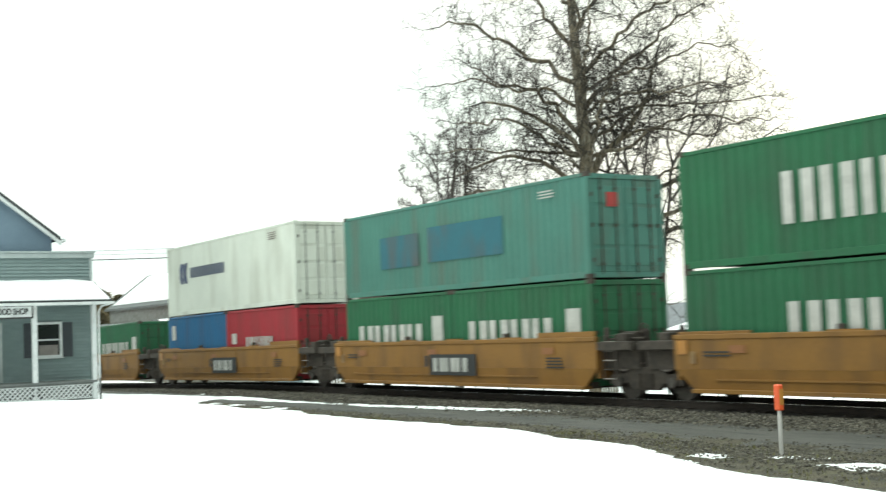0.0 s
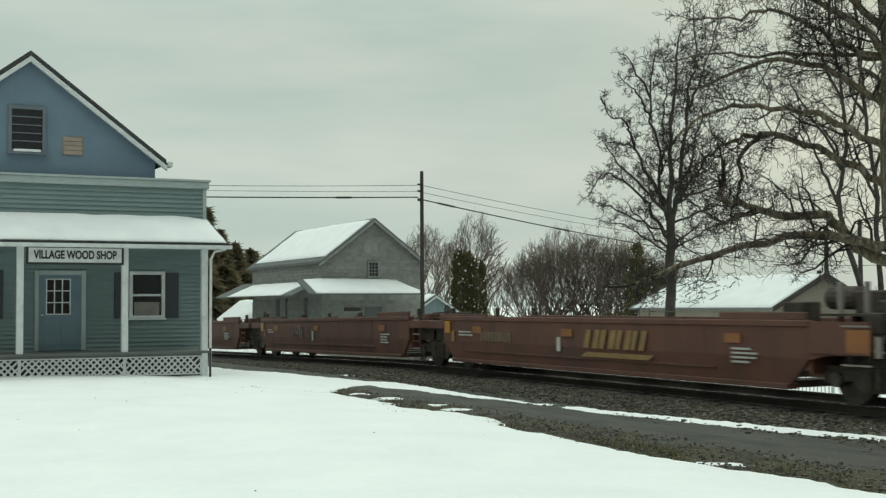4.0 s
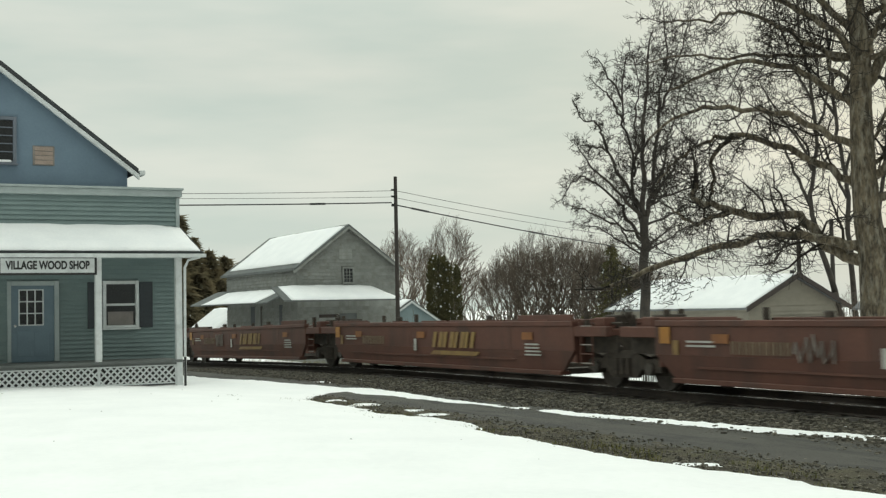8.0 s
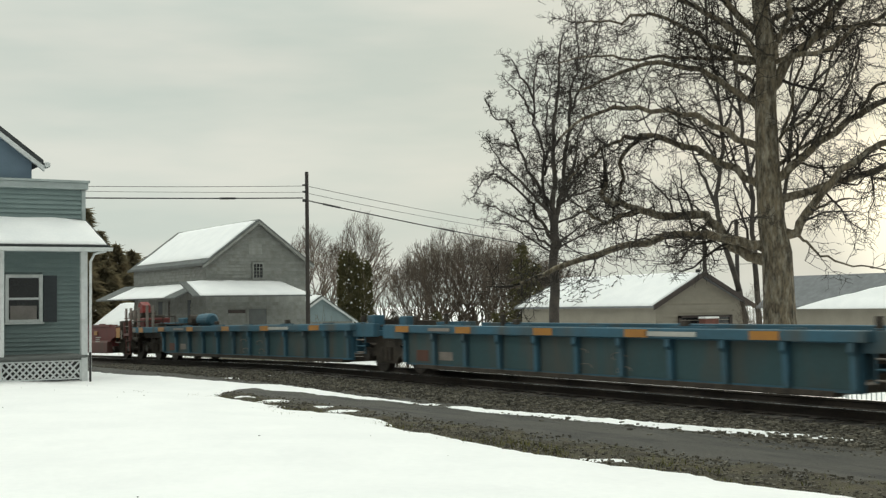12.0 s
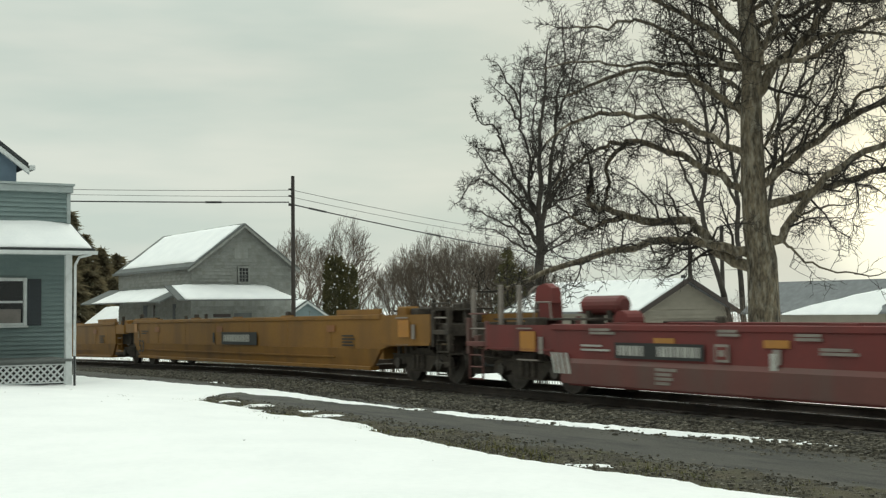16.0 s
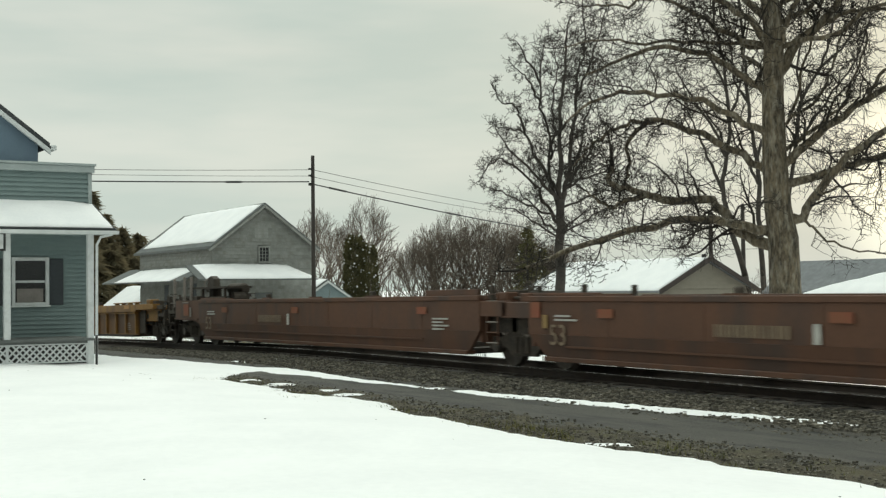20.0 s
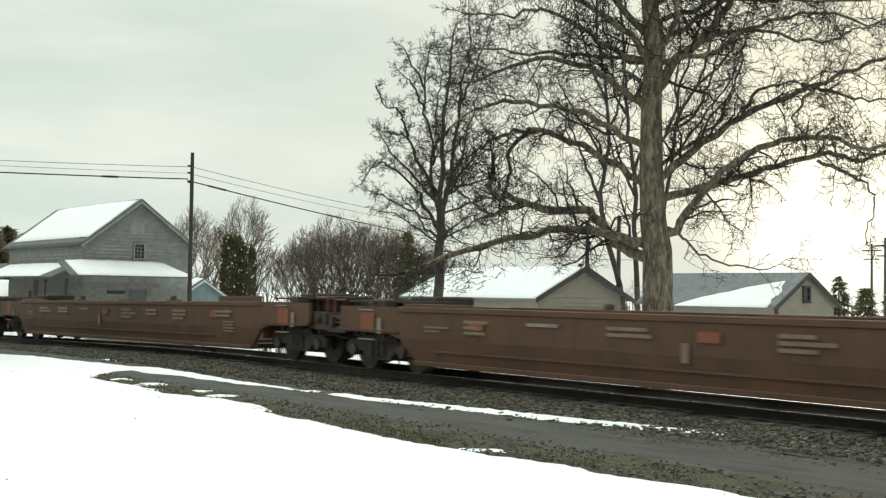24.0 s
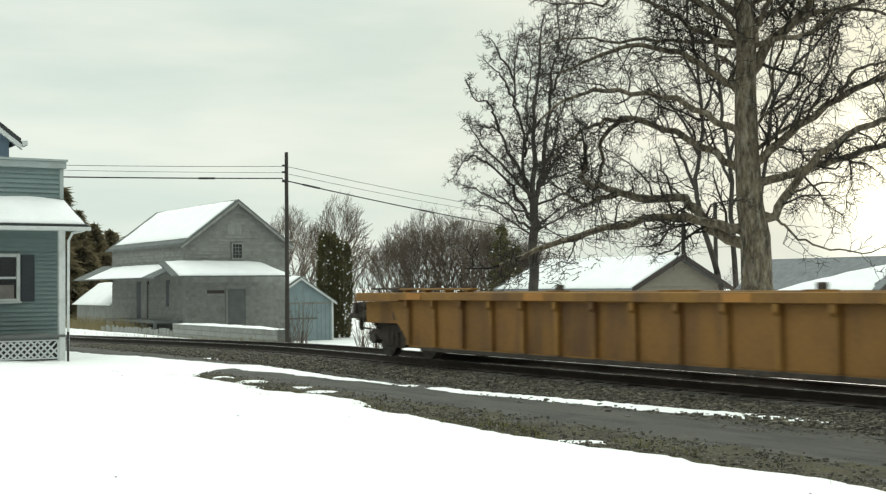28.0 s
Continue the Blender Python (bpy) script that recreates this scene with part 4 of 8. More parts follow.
part("cab", prism(bmesh.new(), [(-2.1, 1.2), (-2.3, 1.75), (-3.3, 1.78), (-3.9, 1.2)], -1.7, -0.05, "x"), TRUCKPAINT, pick)
part("cab_window", prism(bmesh.new(), [(-2.25, 1.25), (-2.4, 1.66), (-3.2, 1.68), (-3.6, 1.25)], -0.045, -0.03, "x"), GLASS, pick)
can = part("canopy", prism(bmesh.new(), [(-0.02, 1.185), (-0.1, 1.83), (-2.05, 1.85), (-2.08, 1.185)], -1.68, -0.06, "x"), TRIM, pick, "white fibreglass bed canopy")
for a, b in ((-0.35, -0.75), (-0.8, -1.35), (-1.4, -1.85)):
    part("canopy_window", cube(-0.058, -0.045, b, a, 1.35, 1.68), GLASS, can)
part("roof_snow", cube(-1.7, -0.04, -2.02, -0.12, 1.852, 1.9, 0.02), ROOF_SNOW, pick)
part("bumper", cube(-1.7, -0.05, 0.0, 0.12, 0.48, 0.66, 0.03), CHROME, pick)
part("tail_light", cube(-0.12, 0.006, -0.08, 0.01, 0.75, 1.1), M_RED, pick, "red tail light")
for y in (-1.3, -4.55):
    for x0, x1 in ((-0.25, 0.01), (-1.76, -1.5)):
        tyre = part("tyre", disc(bmesh.new(), (y, 0.36), 0.37, x0, x1, "x", 28), RUBBER, pick)
        part("rim", disc(bmesh.new(), (y, 0.36), 0.21, x1 - 0.005, x1 + 0.012, "x", 20), CHROME, tyre)

# orange marker post by the lane
mk = thing("marker_post", "white flexible post with an orange utility marker head", "marker post", pose(-0.71, 8.38, -0.15))
part("post", tube(bmesh.new(), [(0, 0, -0.1), (0, 0, 0.62)], 0.028, 10), POSTWHITE, mk)
part("head", cube(-0.055, 0.055, -0.045, 0.045, 0.62, 0.98, 0.015), POSTORANGE, mk, "orange plastic head")
part("plate", cube(-0.035, 0.058, -0.035, 0.035, 0.7, 0.92), M_ORANGE, mk)


class Twigs:
    """Thin tapered sticks gathered into one mesh."""
    def __init__(self):
        self.v, self.f = [], []

    def add(self, pts, radii, n=3):
        base = len(self.v)
        for i, p in enumerate(pts):
            d = (pts[min(i + 1, len(pts) - 1)] - pts[max(i - 1, 0)]).normalized()
            a = d.orthogonal().normalized()
            b = d.cross(a)
            for k in range(n):
                t = 2 * math.pi * k / n
                q = p + (a * math.cos(t) + b * math.sin(t)) * radii[i]
                self.v.append((q.x, q.y, q.z))
        for i in range(len(pts) - 1):
            for k in range(n):
                o, e = base + i * n, base + (i + 1) * n
                self.f.append((o + k, o + (k + 1) % n, e + (k + 1) % n, e + k))

    def leaf(self, p, d, w):
        s = d.orthogonal().normalized() * w
        base = len(self.v)
        for q in (p - s, p + s, p + d):
            self.v.append((q.x, q.y, q.z))
        self.f.append((base, base + 1, base + 2))

    def make(self, name, material, parent, label="", kind="stuff"):
        me = bpy.data.meshes.new(name)
        me.from_pydata(self.v, [], self.f)
        me.materials.append(material)
        me.polygons.foreach_set("use_smooth", [True] * len(me.polygons))
        ob = new(name, me)
        ob.parent = parent
        return tagged(ob, label, kind=kind)


def wander(rng, p, d, length, n, wiggle, lift):
    pts = [p.copy()]
    for _ in range(n):
        d = (d + Vector((rng.gauss(0, wiggle), rng.gauss(0, wiggle), rng.gauss(0, wiggle) + lift))).normalized()
        p = p + d * (length / n)
        pts.append(p.copy())
    return pts, d


# ---- across the track: barn, shed, poles, houses ----
barn = thing("barn", "weathered grey two-storey warehouse with snow on its roofs and lean-to porches", "barn")
BX, BY0, BY1, BB = -65.4, 24.45, 30.4, -1.7
part("gable_wall", prism(bmesh.new(), [(BY0, BB), (BY1, BB), (BY1, 4.2), (27.45, 6.42), (BY0, 4.2)], BX - 0.2, BX - 0.04, "x"), BARN, barn)
part("side_wall", cube(-78.2, BX - 0.2, BY0, BY0 + 0.2, BB, 4.2), BARN, barn)
part("side_wall", cube(-78.2, BX - 0.2, BY1 - 0.2, BY1, BB, 4.2), BARN, barn)
part("rear_wall", prism(bmesh.new(), [(BY0, BB), (BY1, BB), (BY1, 4.2), (27.45, 6.42), (BY0, 4.2)], -78.2, -78.0, "x"), BARN, barn)
gable_roof(barn, "roof", -78.6, BX + 0.35, 27.45, 3.0, 4.18, 6.45, 0.1, BARNDARK, 0.32, "grey roof slope")
clapboards(barn, BX - 0.04, BY0, BY1, 2.9, 4.2, 0.19, BARN, holes=((27.1, 27.85, 3.2, 4.2),))
for k in range(11):
    z = 4.2 + k * 0.19
    h = 3.0 * (6.42 - z - 0.19) / 2.22
    if h > 0.1:
        clapboards(barn, BX - 0.04, 27.45 - h, 27.45 + h, z, z + 0.19, 0.19, BARN)
clapboards(barn, BY0, -78.2, BX - 0.02, 3.0, 4.2, 0.19, BARN, axis="y", sign=-1)
clapboards(barn, BX - 0.04, BY0, BY1, BB, 2.0, 0.19, BARN, holes=((26.88, 27.98, -0.4, 1.56), (25.7, 26.7, 1.3, 1.52)))
clapboards(barn, BY0, -78.2, BX - 0.02, BB, 2.0, 0.19, BARN, axis="y", sign=-1, holes=((-73.45, -71.35, -0.4, 2.1), (-68.35, -67.85, 0.6, 2.1)))
for s in (-1, 1):
    k = 2.27 / 3.0
    part("bargeboard", prism(bmesh.new(), [(27.45, 6.3), (27.45 + s * 3.32, 6.3 - k * 3.32), (27.45 + s * 3.32, 6.44 - k * 3.32), (27.45, 6.44)], BX + 0.26, BX + 0.36, "x"), BARN, barn)
sash_window(barn, BX + 0.04, 27.12, 27.83, 3.22, 4.14, 4, 3, BARN, "small barn window with many dark panes", mid=False)
part("loft_hatch", cube(BX - 0.03, BX + 0.01, 26.95, 27.75, 4.55, 5.15), BARN, barn)
part("barn_door", cube(BX - 0.03, BX + 0.01, 26.9, 27.96, -0.4, 1.54), BARNDARK, barn, "dark plank door")
part("door_post", cube(BX - 0.02, BX + 0.04, 26.8, 26.9, -0.4, 1.6), BARN, barn)
part("notice_board", cube(BX - 0.03, BX + 0.03, 25.7, 26.7, 1.32, 1.5), FASCIA, barn)
part("side_door", cube(-72.62, -71.6, BY0 - 0.04, BY0 + 0.01, -0.25, 2.0), BARN, barn, "plank side door standing ajar")
# openings are flat plates, their inner darkness given by colour
part("side_opening", cube(-73.45, -72.62, BY0 - 0.03, BY0 + 0.01, -0.25, 2.05), SHUTTER, barn, "dark plate for the unlit opening beside the door")
part("door_jamb", cube(-71.6, -71.35, BY0 - 0.05, BY0 + 0.01, -0.25, 2.05), FASCIA, barn)
part("side_slot", cube(-68.35, -67.85, BY0 - 0.03, BY0 + 0.01, 0.6, 2.1), SHUTTER, barn, "tall narrow dark plate for an unlit window opening")
part("porch_deck", cube(-75.0, BX - 0.3, 22.8, BY0 - 0.06, -0.26, -0.12), BARNDARK, barn, "grey plank deck under the side porch")
for k in range(6):
    part("deck_post", cube(-74.9 + k * 1.8, -74.75 + k * 1.8, 22.82, 22.97, BB, -0.26), BARNDARK, barn)
part("eave_board", cube(-78.5, BX + 0.3, BY0 - 0.34, BY0 - 0.28, 3.96, 4.1), BARNDARK, barn)
porch = prism(bmesh.new(), [(BX, 3.0), (BX + 2.1, 2.22), (BX + 2.1, 2.3), (BX, 3.08)], 22.9, BY1 - 0.6, "y")
for v in porch.verts:
    if v.co.y > BY1 - 1 and v.co.x < BX + 1:
        v.co.y -= 1.0
part("front_porch_roof", porch, BARNDARK, barn, "porch roof with a hipped end")
part("side_porch_roof", prism(bmesh.new(), [(BY0, 3.0), (22.6, 2.15), (22.6, 2.23), (BY0, 3.08)], -80.3, BX + 0.2, "x"), BARNDARK, barn)
snow_slab("roof_snow", barn, BX + 0.05, BX + 2.15, 23.3, BY1 - 0.6, 3.07, 2.29, 0.12, 7.0, (8, 24), hip=1.0)


def slope_snow(parent, x0, x1, ya, za, yb, zb, thick, seed, n=(24, 10), wedge=0.0):
    """Snow on a slope that falls along y."""
    ob = snow_slab("roof_snow", parent, ya, yb, x0, x1, za, zb, thick, seed, (n[1], n[0]), wedge=wedge)
    ob.data.transform(Matrix(((0, 1, 0, 0), (1, 0, 0, 0), (0, 0, 1, 0), (0, 0, 0, 1))))
    ob.data.flip_normals()
    return ob


slope_snow(barn, -77.6, BX - 1.6, BY0 - 0.25, 2.95, 22.55, 2.22, 0.1, 3.0)
slope_snow(barn, -77.9, BX + 0.15, 27.3, 6.45, 24.55, 4.36, 0.1, 5.0)
part("low_shed", prism(bmesh.new(), [(24.6, BB), (24.6, 0.7), (26.2, 1.96), (26.2, BB)], -86.6, -78.25, "x"), BARN, barn, "low lean-to shed at the barn's end")
for k in range(20):
    part("shed_board", cube(-86.5 + k * 0.41, -86.12 + k * 0.41, 24.57, 24.597, BB, 0.66), BARN, barn)
slope_snow(barn, -86.9, -78.25, 26.2, 2.02, 24.3, 0.58, 0.12, 9.0)
dock = thing("loading_dock", "low grey plank loading dock with snow on top", "dock", pose(0, 0, -0.16))
for k in range(4):
    part("plank", cube(-56.5, -45.0, 20.5 + (k % 2) * 0.004, 20.58, -0.75 + k * 0.22, -0.545 + k * 0.22), BARN, dock)
part("fill", cube(-56.4, -45.05, 20.59, 21.0, -0.75, 0.1), BARNDARK, dock)
slope_snow(dock, -56.5, -45.0, 21.1, 0.12, 20.45, 0.12, 0.07, 2.0)

plank_fence = thing("plank_fence", "low weathered grey plank fence beside the loading dock", "fence", pose(0, 0, -0.28))
fence_rng = random.Random(4)
fence_board = mesh_of("board", cube(-0.16, 0.16, -0.02, 0.02, 0.0, 0.62, 0.008), BARN)
for k in range(30):
    ob = new("board", fence_board)
    ob.parent = plank_fence
    ob.matrix_basis = pose(-68.0 + k * 0.37, 20.7 + fence_rng.uniform(-0.02, 0.02), -0.68 + fence_rng.uniform(-0.08, 0.06), 0, fence_rng.uniform(-2, 2), 0)
for z in (-0.5, -0.22):
    part("fence_rail", cube(-68.1, -57.0, 20.73, 20.79, z, z + 0.09), BARNDARK, plank_fence)

shed = thing("garden_shed", "pale blue plank shed with a snowy gable roof", "shed")
SX, SY = -72.0, 34.5
part("wall", prism(bmesh.new(), [(SY - 2.3, -1.8), (SY + 2.3, -1.8), (SY + 2.3, 0.72), (SY, 2.2), (SY - 2.3, 0.72)], SX - 6, SX, "x"), SHEDBLUE, shed)
gable_roof(shed, "roof", SX - 6.2, SX + 0.2, SY, 2.3, 0.76, 2.24, 0.08, BARNDARK, 0.2)
slope_snow(shed, SX - 6.2, SX + 0.1, SY, 2.33, SY - 2.5, 0.74, 0.09, 6.0, (12, 8))
for s in (-1, 1):
    part("bargeboard", prism(bmesh.new(), [(SY, 2.1), (SY + s * 2.5, 0.5), (SY + s * 2.5, 0.62), (SY, 2.24)], SX + 0.16, SX + 0.24, "x"), TRIM, shed)
part("cross_trim", cube(SX, SX + 0.03, SY - 2.3, SY + 2.3, 0.55, 0.66), BARN, shed)
sd = part("shed_door", cube(SX, SX + 0.025, SY - 1.2, SY + 1.1, -1.75, -0.4), SHEDBLUE, shed, "wide plank door of the shed")
part("door_trim", cube(SX, SX + 0.05, SY - 1.3, SY + 1.2, -0.4, -0.3), BARNDARK, sd)
part("corner_board", cube(SX - 0.02, SX + 0.04, SY + 2.2, SY + 2.33, -1.8, 0.72), TRIM, shed)
for k in range(15):
    part("board_joint", cube(SX, SX + 0.008, SY - 2.15 + k * 0.3, SY - 2.13 + k * 0.3, -1.75, 0.7), BARNDARK, shed)


def pole_thing(x, y, base, top, r, label):
    p = thing("utility_pole", label, "utility pole", pose(x, y, base), group="utility poles")
    part("pole", tube(bmesh.new(), [(0, 0, -0.4), (0, 0, top - base)], [r, r * 0.72], 10), POLEWOOD, p)
    return p


main_pole = pole_thing(-39.85, 18.6, -0.6, 6.32, 0.088, "tall bare wooden utility pole beside the track")
for z in (5.85, 5.62, 5.3):
    part("insulator", tube(bmesh.new(), [(0, -0.02, z + 0.6), (0, -0.16, z + 0.6)], 0.035, 8), BLACK, main_pole)
for az, d, top in ((47.05, 75, 6.0), (45.64, 75, 6.35), (34.2, 120, 7.2), (34.75, 140, 7.5)):
    q = bearing(az, d)
    pp = pole_thing(q.x, q.y, -1.0, top, 0.15, "distant weathered wooden utility pole")
    if az < 40:
        part("cross_arm", cube(-1.2, 1.2, -0.06, 0.06, top + 0.2, top + 0.34), POLEWOOD, pp)
        part("cross_arm", cube(-0.9, 0.9, -0.06, 0.06, top - 0.7, top - 0.58), POLEWOOD, pp)


def cable(a, b, sag, r, label, bulges=()):
    c = thing("cable", label, "cable", group="overhead cables")
    a, b = Vector(a), Vector(b)
    pts = [a.lerp(b, k / 24) - Vector((0, 0, sag * 4 * (k / 24) * (1 - k / 24))) for k in range(25)]
    part("line", tube(bmesh.new(), pts, r, 5), WIRE, c)
    for s0, s1 in bulges:
        part("splice", tube(bmesh.new(), [a.lerp(b, s) - Vector((0, 0, sag * 4 * s * (1 - s))) for s in (s0, s1)], 0.036, 8), WIRE, c)
    return c


P0 = Vector((-39.85, 18.45, 0))
LEFT, RIGHT = bearing(90, 40), bearing(45, 105)
cable(P0 + Vector((0, 0, 5.82)), LEFT + Vector((0, 0, 5.42)), 0.12, 0.009, "thin black overhead power line")
cable(P0 + Vector((0, 0, 5.6)), LEFT + Vector((0, 0, 5.3)), 0.1, 0.007, "thin black overhead power line")
cable(P0 + Vector((0, 0, 5.4)), LEFT + Vector((0, 0, 5.02)), 0.08, 0.022, "thick black overhead cable", ((0.135, 0.165),))
cable(P0 + Vector((0, 0, 5.85)), RIGHT + Vector((0, 0, 6.6)), 0.9, 0.01, "thin black overhead power line")
cable(P0 + Vector((0, 0, 5.6)), RIGHT + Vector((0, 0, 6.2)), 0.9, 0.009, "thin black overhead power line")
cable(P0 + Vector((0, 0, 5.35)), RIGHT + Vector((0, 0, 4.6)), 0.75, 0.024, "thick black overhead cable", ((0.02, 0.037), (0.16, 0.179), (0.4, 0.42)))


def cottage(name, label, xg, yc, half, length, base, z_eave, z_peak, roof=ROOFGREY, board=0.26, over=0.4):
    h = thing(name, label, "house")
    part("gable_wall", prism(bmesh.new(), [(yc - half, base), (yc + half, base), (yc + half, z_eave), (yc, z_peak - 0.08), (yc - half, z_eave)], xg - 0.2, xg, "x"), CREAM, h)
    part("rear_wall", prism(bmesh.new(), [(yc - half, base), (yc + half, base), (yc + half, z_eave), (yc, z_peak - 0.08), (yc - half, z_eave)], xg - length, xg - length + 0.2, "x"), CREAM, h)
    for s in (-1, 1):
        part("side_wall", cube(xg - length + 0.2, xg - 0.2, min(yc + s * half, yc + s * (half - 0.2)), max(yc + s * half, yc + s * (half - 0.2)), base, z_eave), CREAM, h)
    gable_roof(h, "roof", xg - length - 0.3, xg + over, yc, half, z_eave, z_peak, 0.1, roof, over)
    k = (z_peak - z_eave) / half
    for s in (-1, 1):
        o = half + over + 0.02
        part("bargeboard", prism(bmesh.new(), [(yc, z_peak - 0.1), (yc + s * o, z_peak - k * o - 0.1), (yc + s * o, z_peak - k * o - 0.1 + board), (yc, z_peak - 0.1 + board)], xg + over - 0.02, xg + over + 0.06, "x"), FASCIA, h, "dark brown bargeboard")
    clapboards(h, xg, yc - half, yc + half, base, z_eave, 0.2, CREAM)
    for i in range(int((z_peak - z_eave) / 0.2) - 1):
        z = z_eave + i * 0.2
        w = half * (z_peak - 0.1 - z - 0.2) / (z_peak - z_eave)
        clapboards(h, xg, yc - w, yc + w, z, z + 0.2, 0.2, CREAM)
    return h


ranch = cottage("ranch_house", "single-storey cream house with a snowy roof and dark gable edge", -49.85, 46.0, 3.1, 12.0, -1.8, 1.5, 3.02)
slope_snow(ranch, -61.8, -49.6, 45.9, 3.1, 42.5, 1.4, 0.12, 4.0, (34, 12))
twigs = Twigs()
twig_rng = random.Random(8)
for k in range(130):
    f = twig_rng.random() ** 1.8
    x, y = -61.6 + 6.5 * f, twig_rng.uniform(42.7, 45.6)
    p = Vector((x, y, 1.4 + (y - 42.5) * 0.5 + 0.16))
    d = Vector((twig_rng.gauss(0, 1), twig_rng.gauss(0, 1), 0))
    d.z = d.y * 0.5
    q, _ = wander(twig_rng, p, d.normalized(), twig_rng.uniform(0.2, 0.75), 3, 0.3, 0.0)
    twigs.add(q, [0.03, 0.024, 0.018, 0.01], 3)
twigs.make("twig_litter", TWIG, ranch, "dark twigs and leaves lying on the roof snow")
part("chimney_pipe", tube(bmesh.new(), [(-49.95, 46.0, 2.9), (-49.95, 46.0, 3.3)], 0.12, 8), BLACK, ranch)
# the porch's inner shade is a dark plate on the wall
part("porch_opening", cube(-49.83, -49.8, 44.6, 48.0, -0.9, 0.75), GLASS, ranch, "dark plate for the shaded porch opening")
part("porch_frame", box(box(cube(-49.8, -49.74, 44.4, 44.6, -0.9, 0.85), -49.8, -49.74, 48.0, 48.2, -0.9, 0.85), -49.8, -49.74, 44.4, 48.2, 0.75, 0.87), FASCIA, ranch)
part("brick_pillar", cube(-49.3, -48.8, 45.4, 46.3, -1.8, 0.7), BRICK, ranch, "brick pillar capped with snow")
part("pillar_snow", cube(-49.35, -48.75, 45.35, 46.35, 0.7, 0.8, 0.04), ROOF_SNOW, ranch)
garage = cottage("garage", "small cream outbuilding with a grey roof half under snow", -35.3, 46.0, 2.0, 8.0, -1.8, 1.36, 2.66, board=0.2, over=0.22)
slope_snow(garage, -40.9, -35.5, 45.55, 2.43, 43.6, 1.18, 0.1, 8.0, (22, 10), wedge=0.95)
sash_window(garage, -35.22, 45.75, 46.25, 1.45, 2.15, 2, 1, FASCIA, "small dark gable window")
part("corner_board", cube(-35.35, -35.24, 43.95, 44.1, -0.95, 1.36), FASCIA, garage)

fence = thing("wire_fence", "low white wire fence along the snowy yard behind the track", "fence", pose(0, 20.6, -0.62))
post_me = mesh_of("fence_post", cube(-0.03, 0.03, -0.03, 0.03, 0, 0.75, 0.006), TRIM)
bar_me = mesh_of("picket", cube(-0.012, 0.012, -0.008, 0.008, 0.04, 0.62), TRIM)
for k in range(16):
    ob = new("fence_post", post_me)
    ob.parent = fence
    ob.location = (-34 + k * 2.0, 0, 0)
for k in range(240):
    if k % 40 < 16:
        ob = new("picket", bar_me)
        ob.parent = fence
        ob.location = (-34 + k * 0.125, 0, 0)
for z in (0.12, 0.56):
    part("fence_rail", cube(-34, -4, -0.012, 0.012, z, z + 0.03), TRIM, fence)


# ---- trees ----
def sprout(tw, rng, pts, r0, r1, level, gap, length, lift, wiggle, spread=1.0, start=0.15, thin=0.008, dense=0.55):
    """Side shoots along a branch, and theirs in turn."""
    total = sum((b - a).length for a, b in zip(pts, pts[1:]))
    n = max(2, int(total / gap))
    for k in range(n):
        s = start + (1 - start) * (k + rng.random()) / n
        x = s * (len(pts) - 1)
        i = min(int(x), len(pts) - 2)
        p = pts[i].lerp(pts[i + 1], x - i)
        ax = (pts[i + 1] - pts[i]).normalized()
        side = Vector((rng.gauss(0, 1), rng.gauss(0, 1), rng.gauss(0, 1)))
        side = (side - ax * side.dot(ax)).normalized()
        d = (ax * rng.uniform(0.3, 0.9) + side * spread).normalized()
        ln = length * rng.uniform(0.5, 1.15) * (1.1 - 0.5 * s)
        r = max(thin, (r0 + (r1 - r0) * s) * rng.uniform(0.35, 0.6))
        m = 5 if level > 1 else 3
        q, _ = wander(rng, p, d, ln, m, wiggle, lift)
        tw.add(q, [r * (1 - 0.75 * j / m) for j in range(m + 1)], 3)
        if level > 1:
            sprout(tw, rng, q, r, r * 0.3, level - 1, gap * dense, length * 0.48, lift, wiggle, spread, thin=thin, dense=dense)


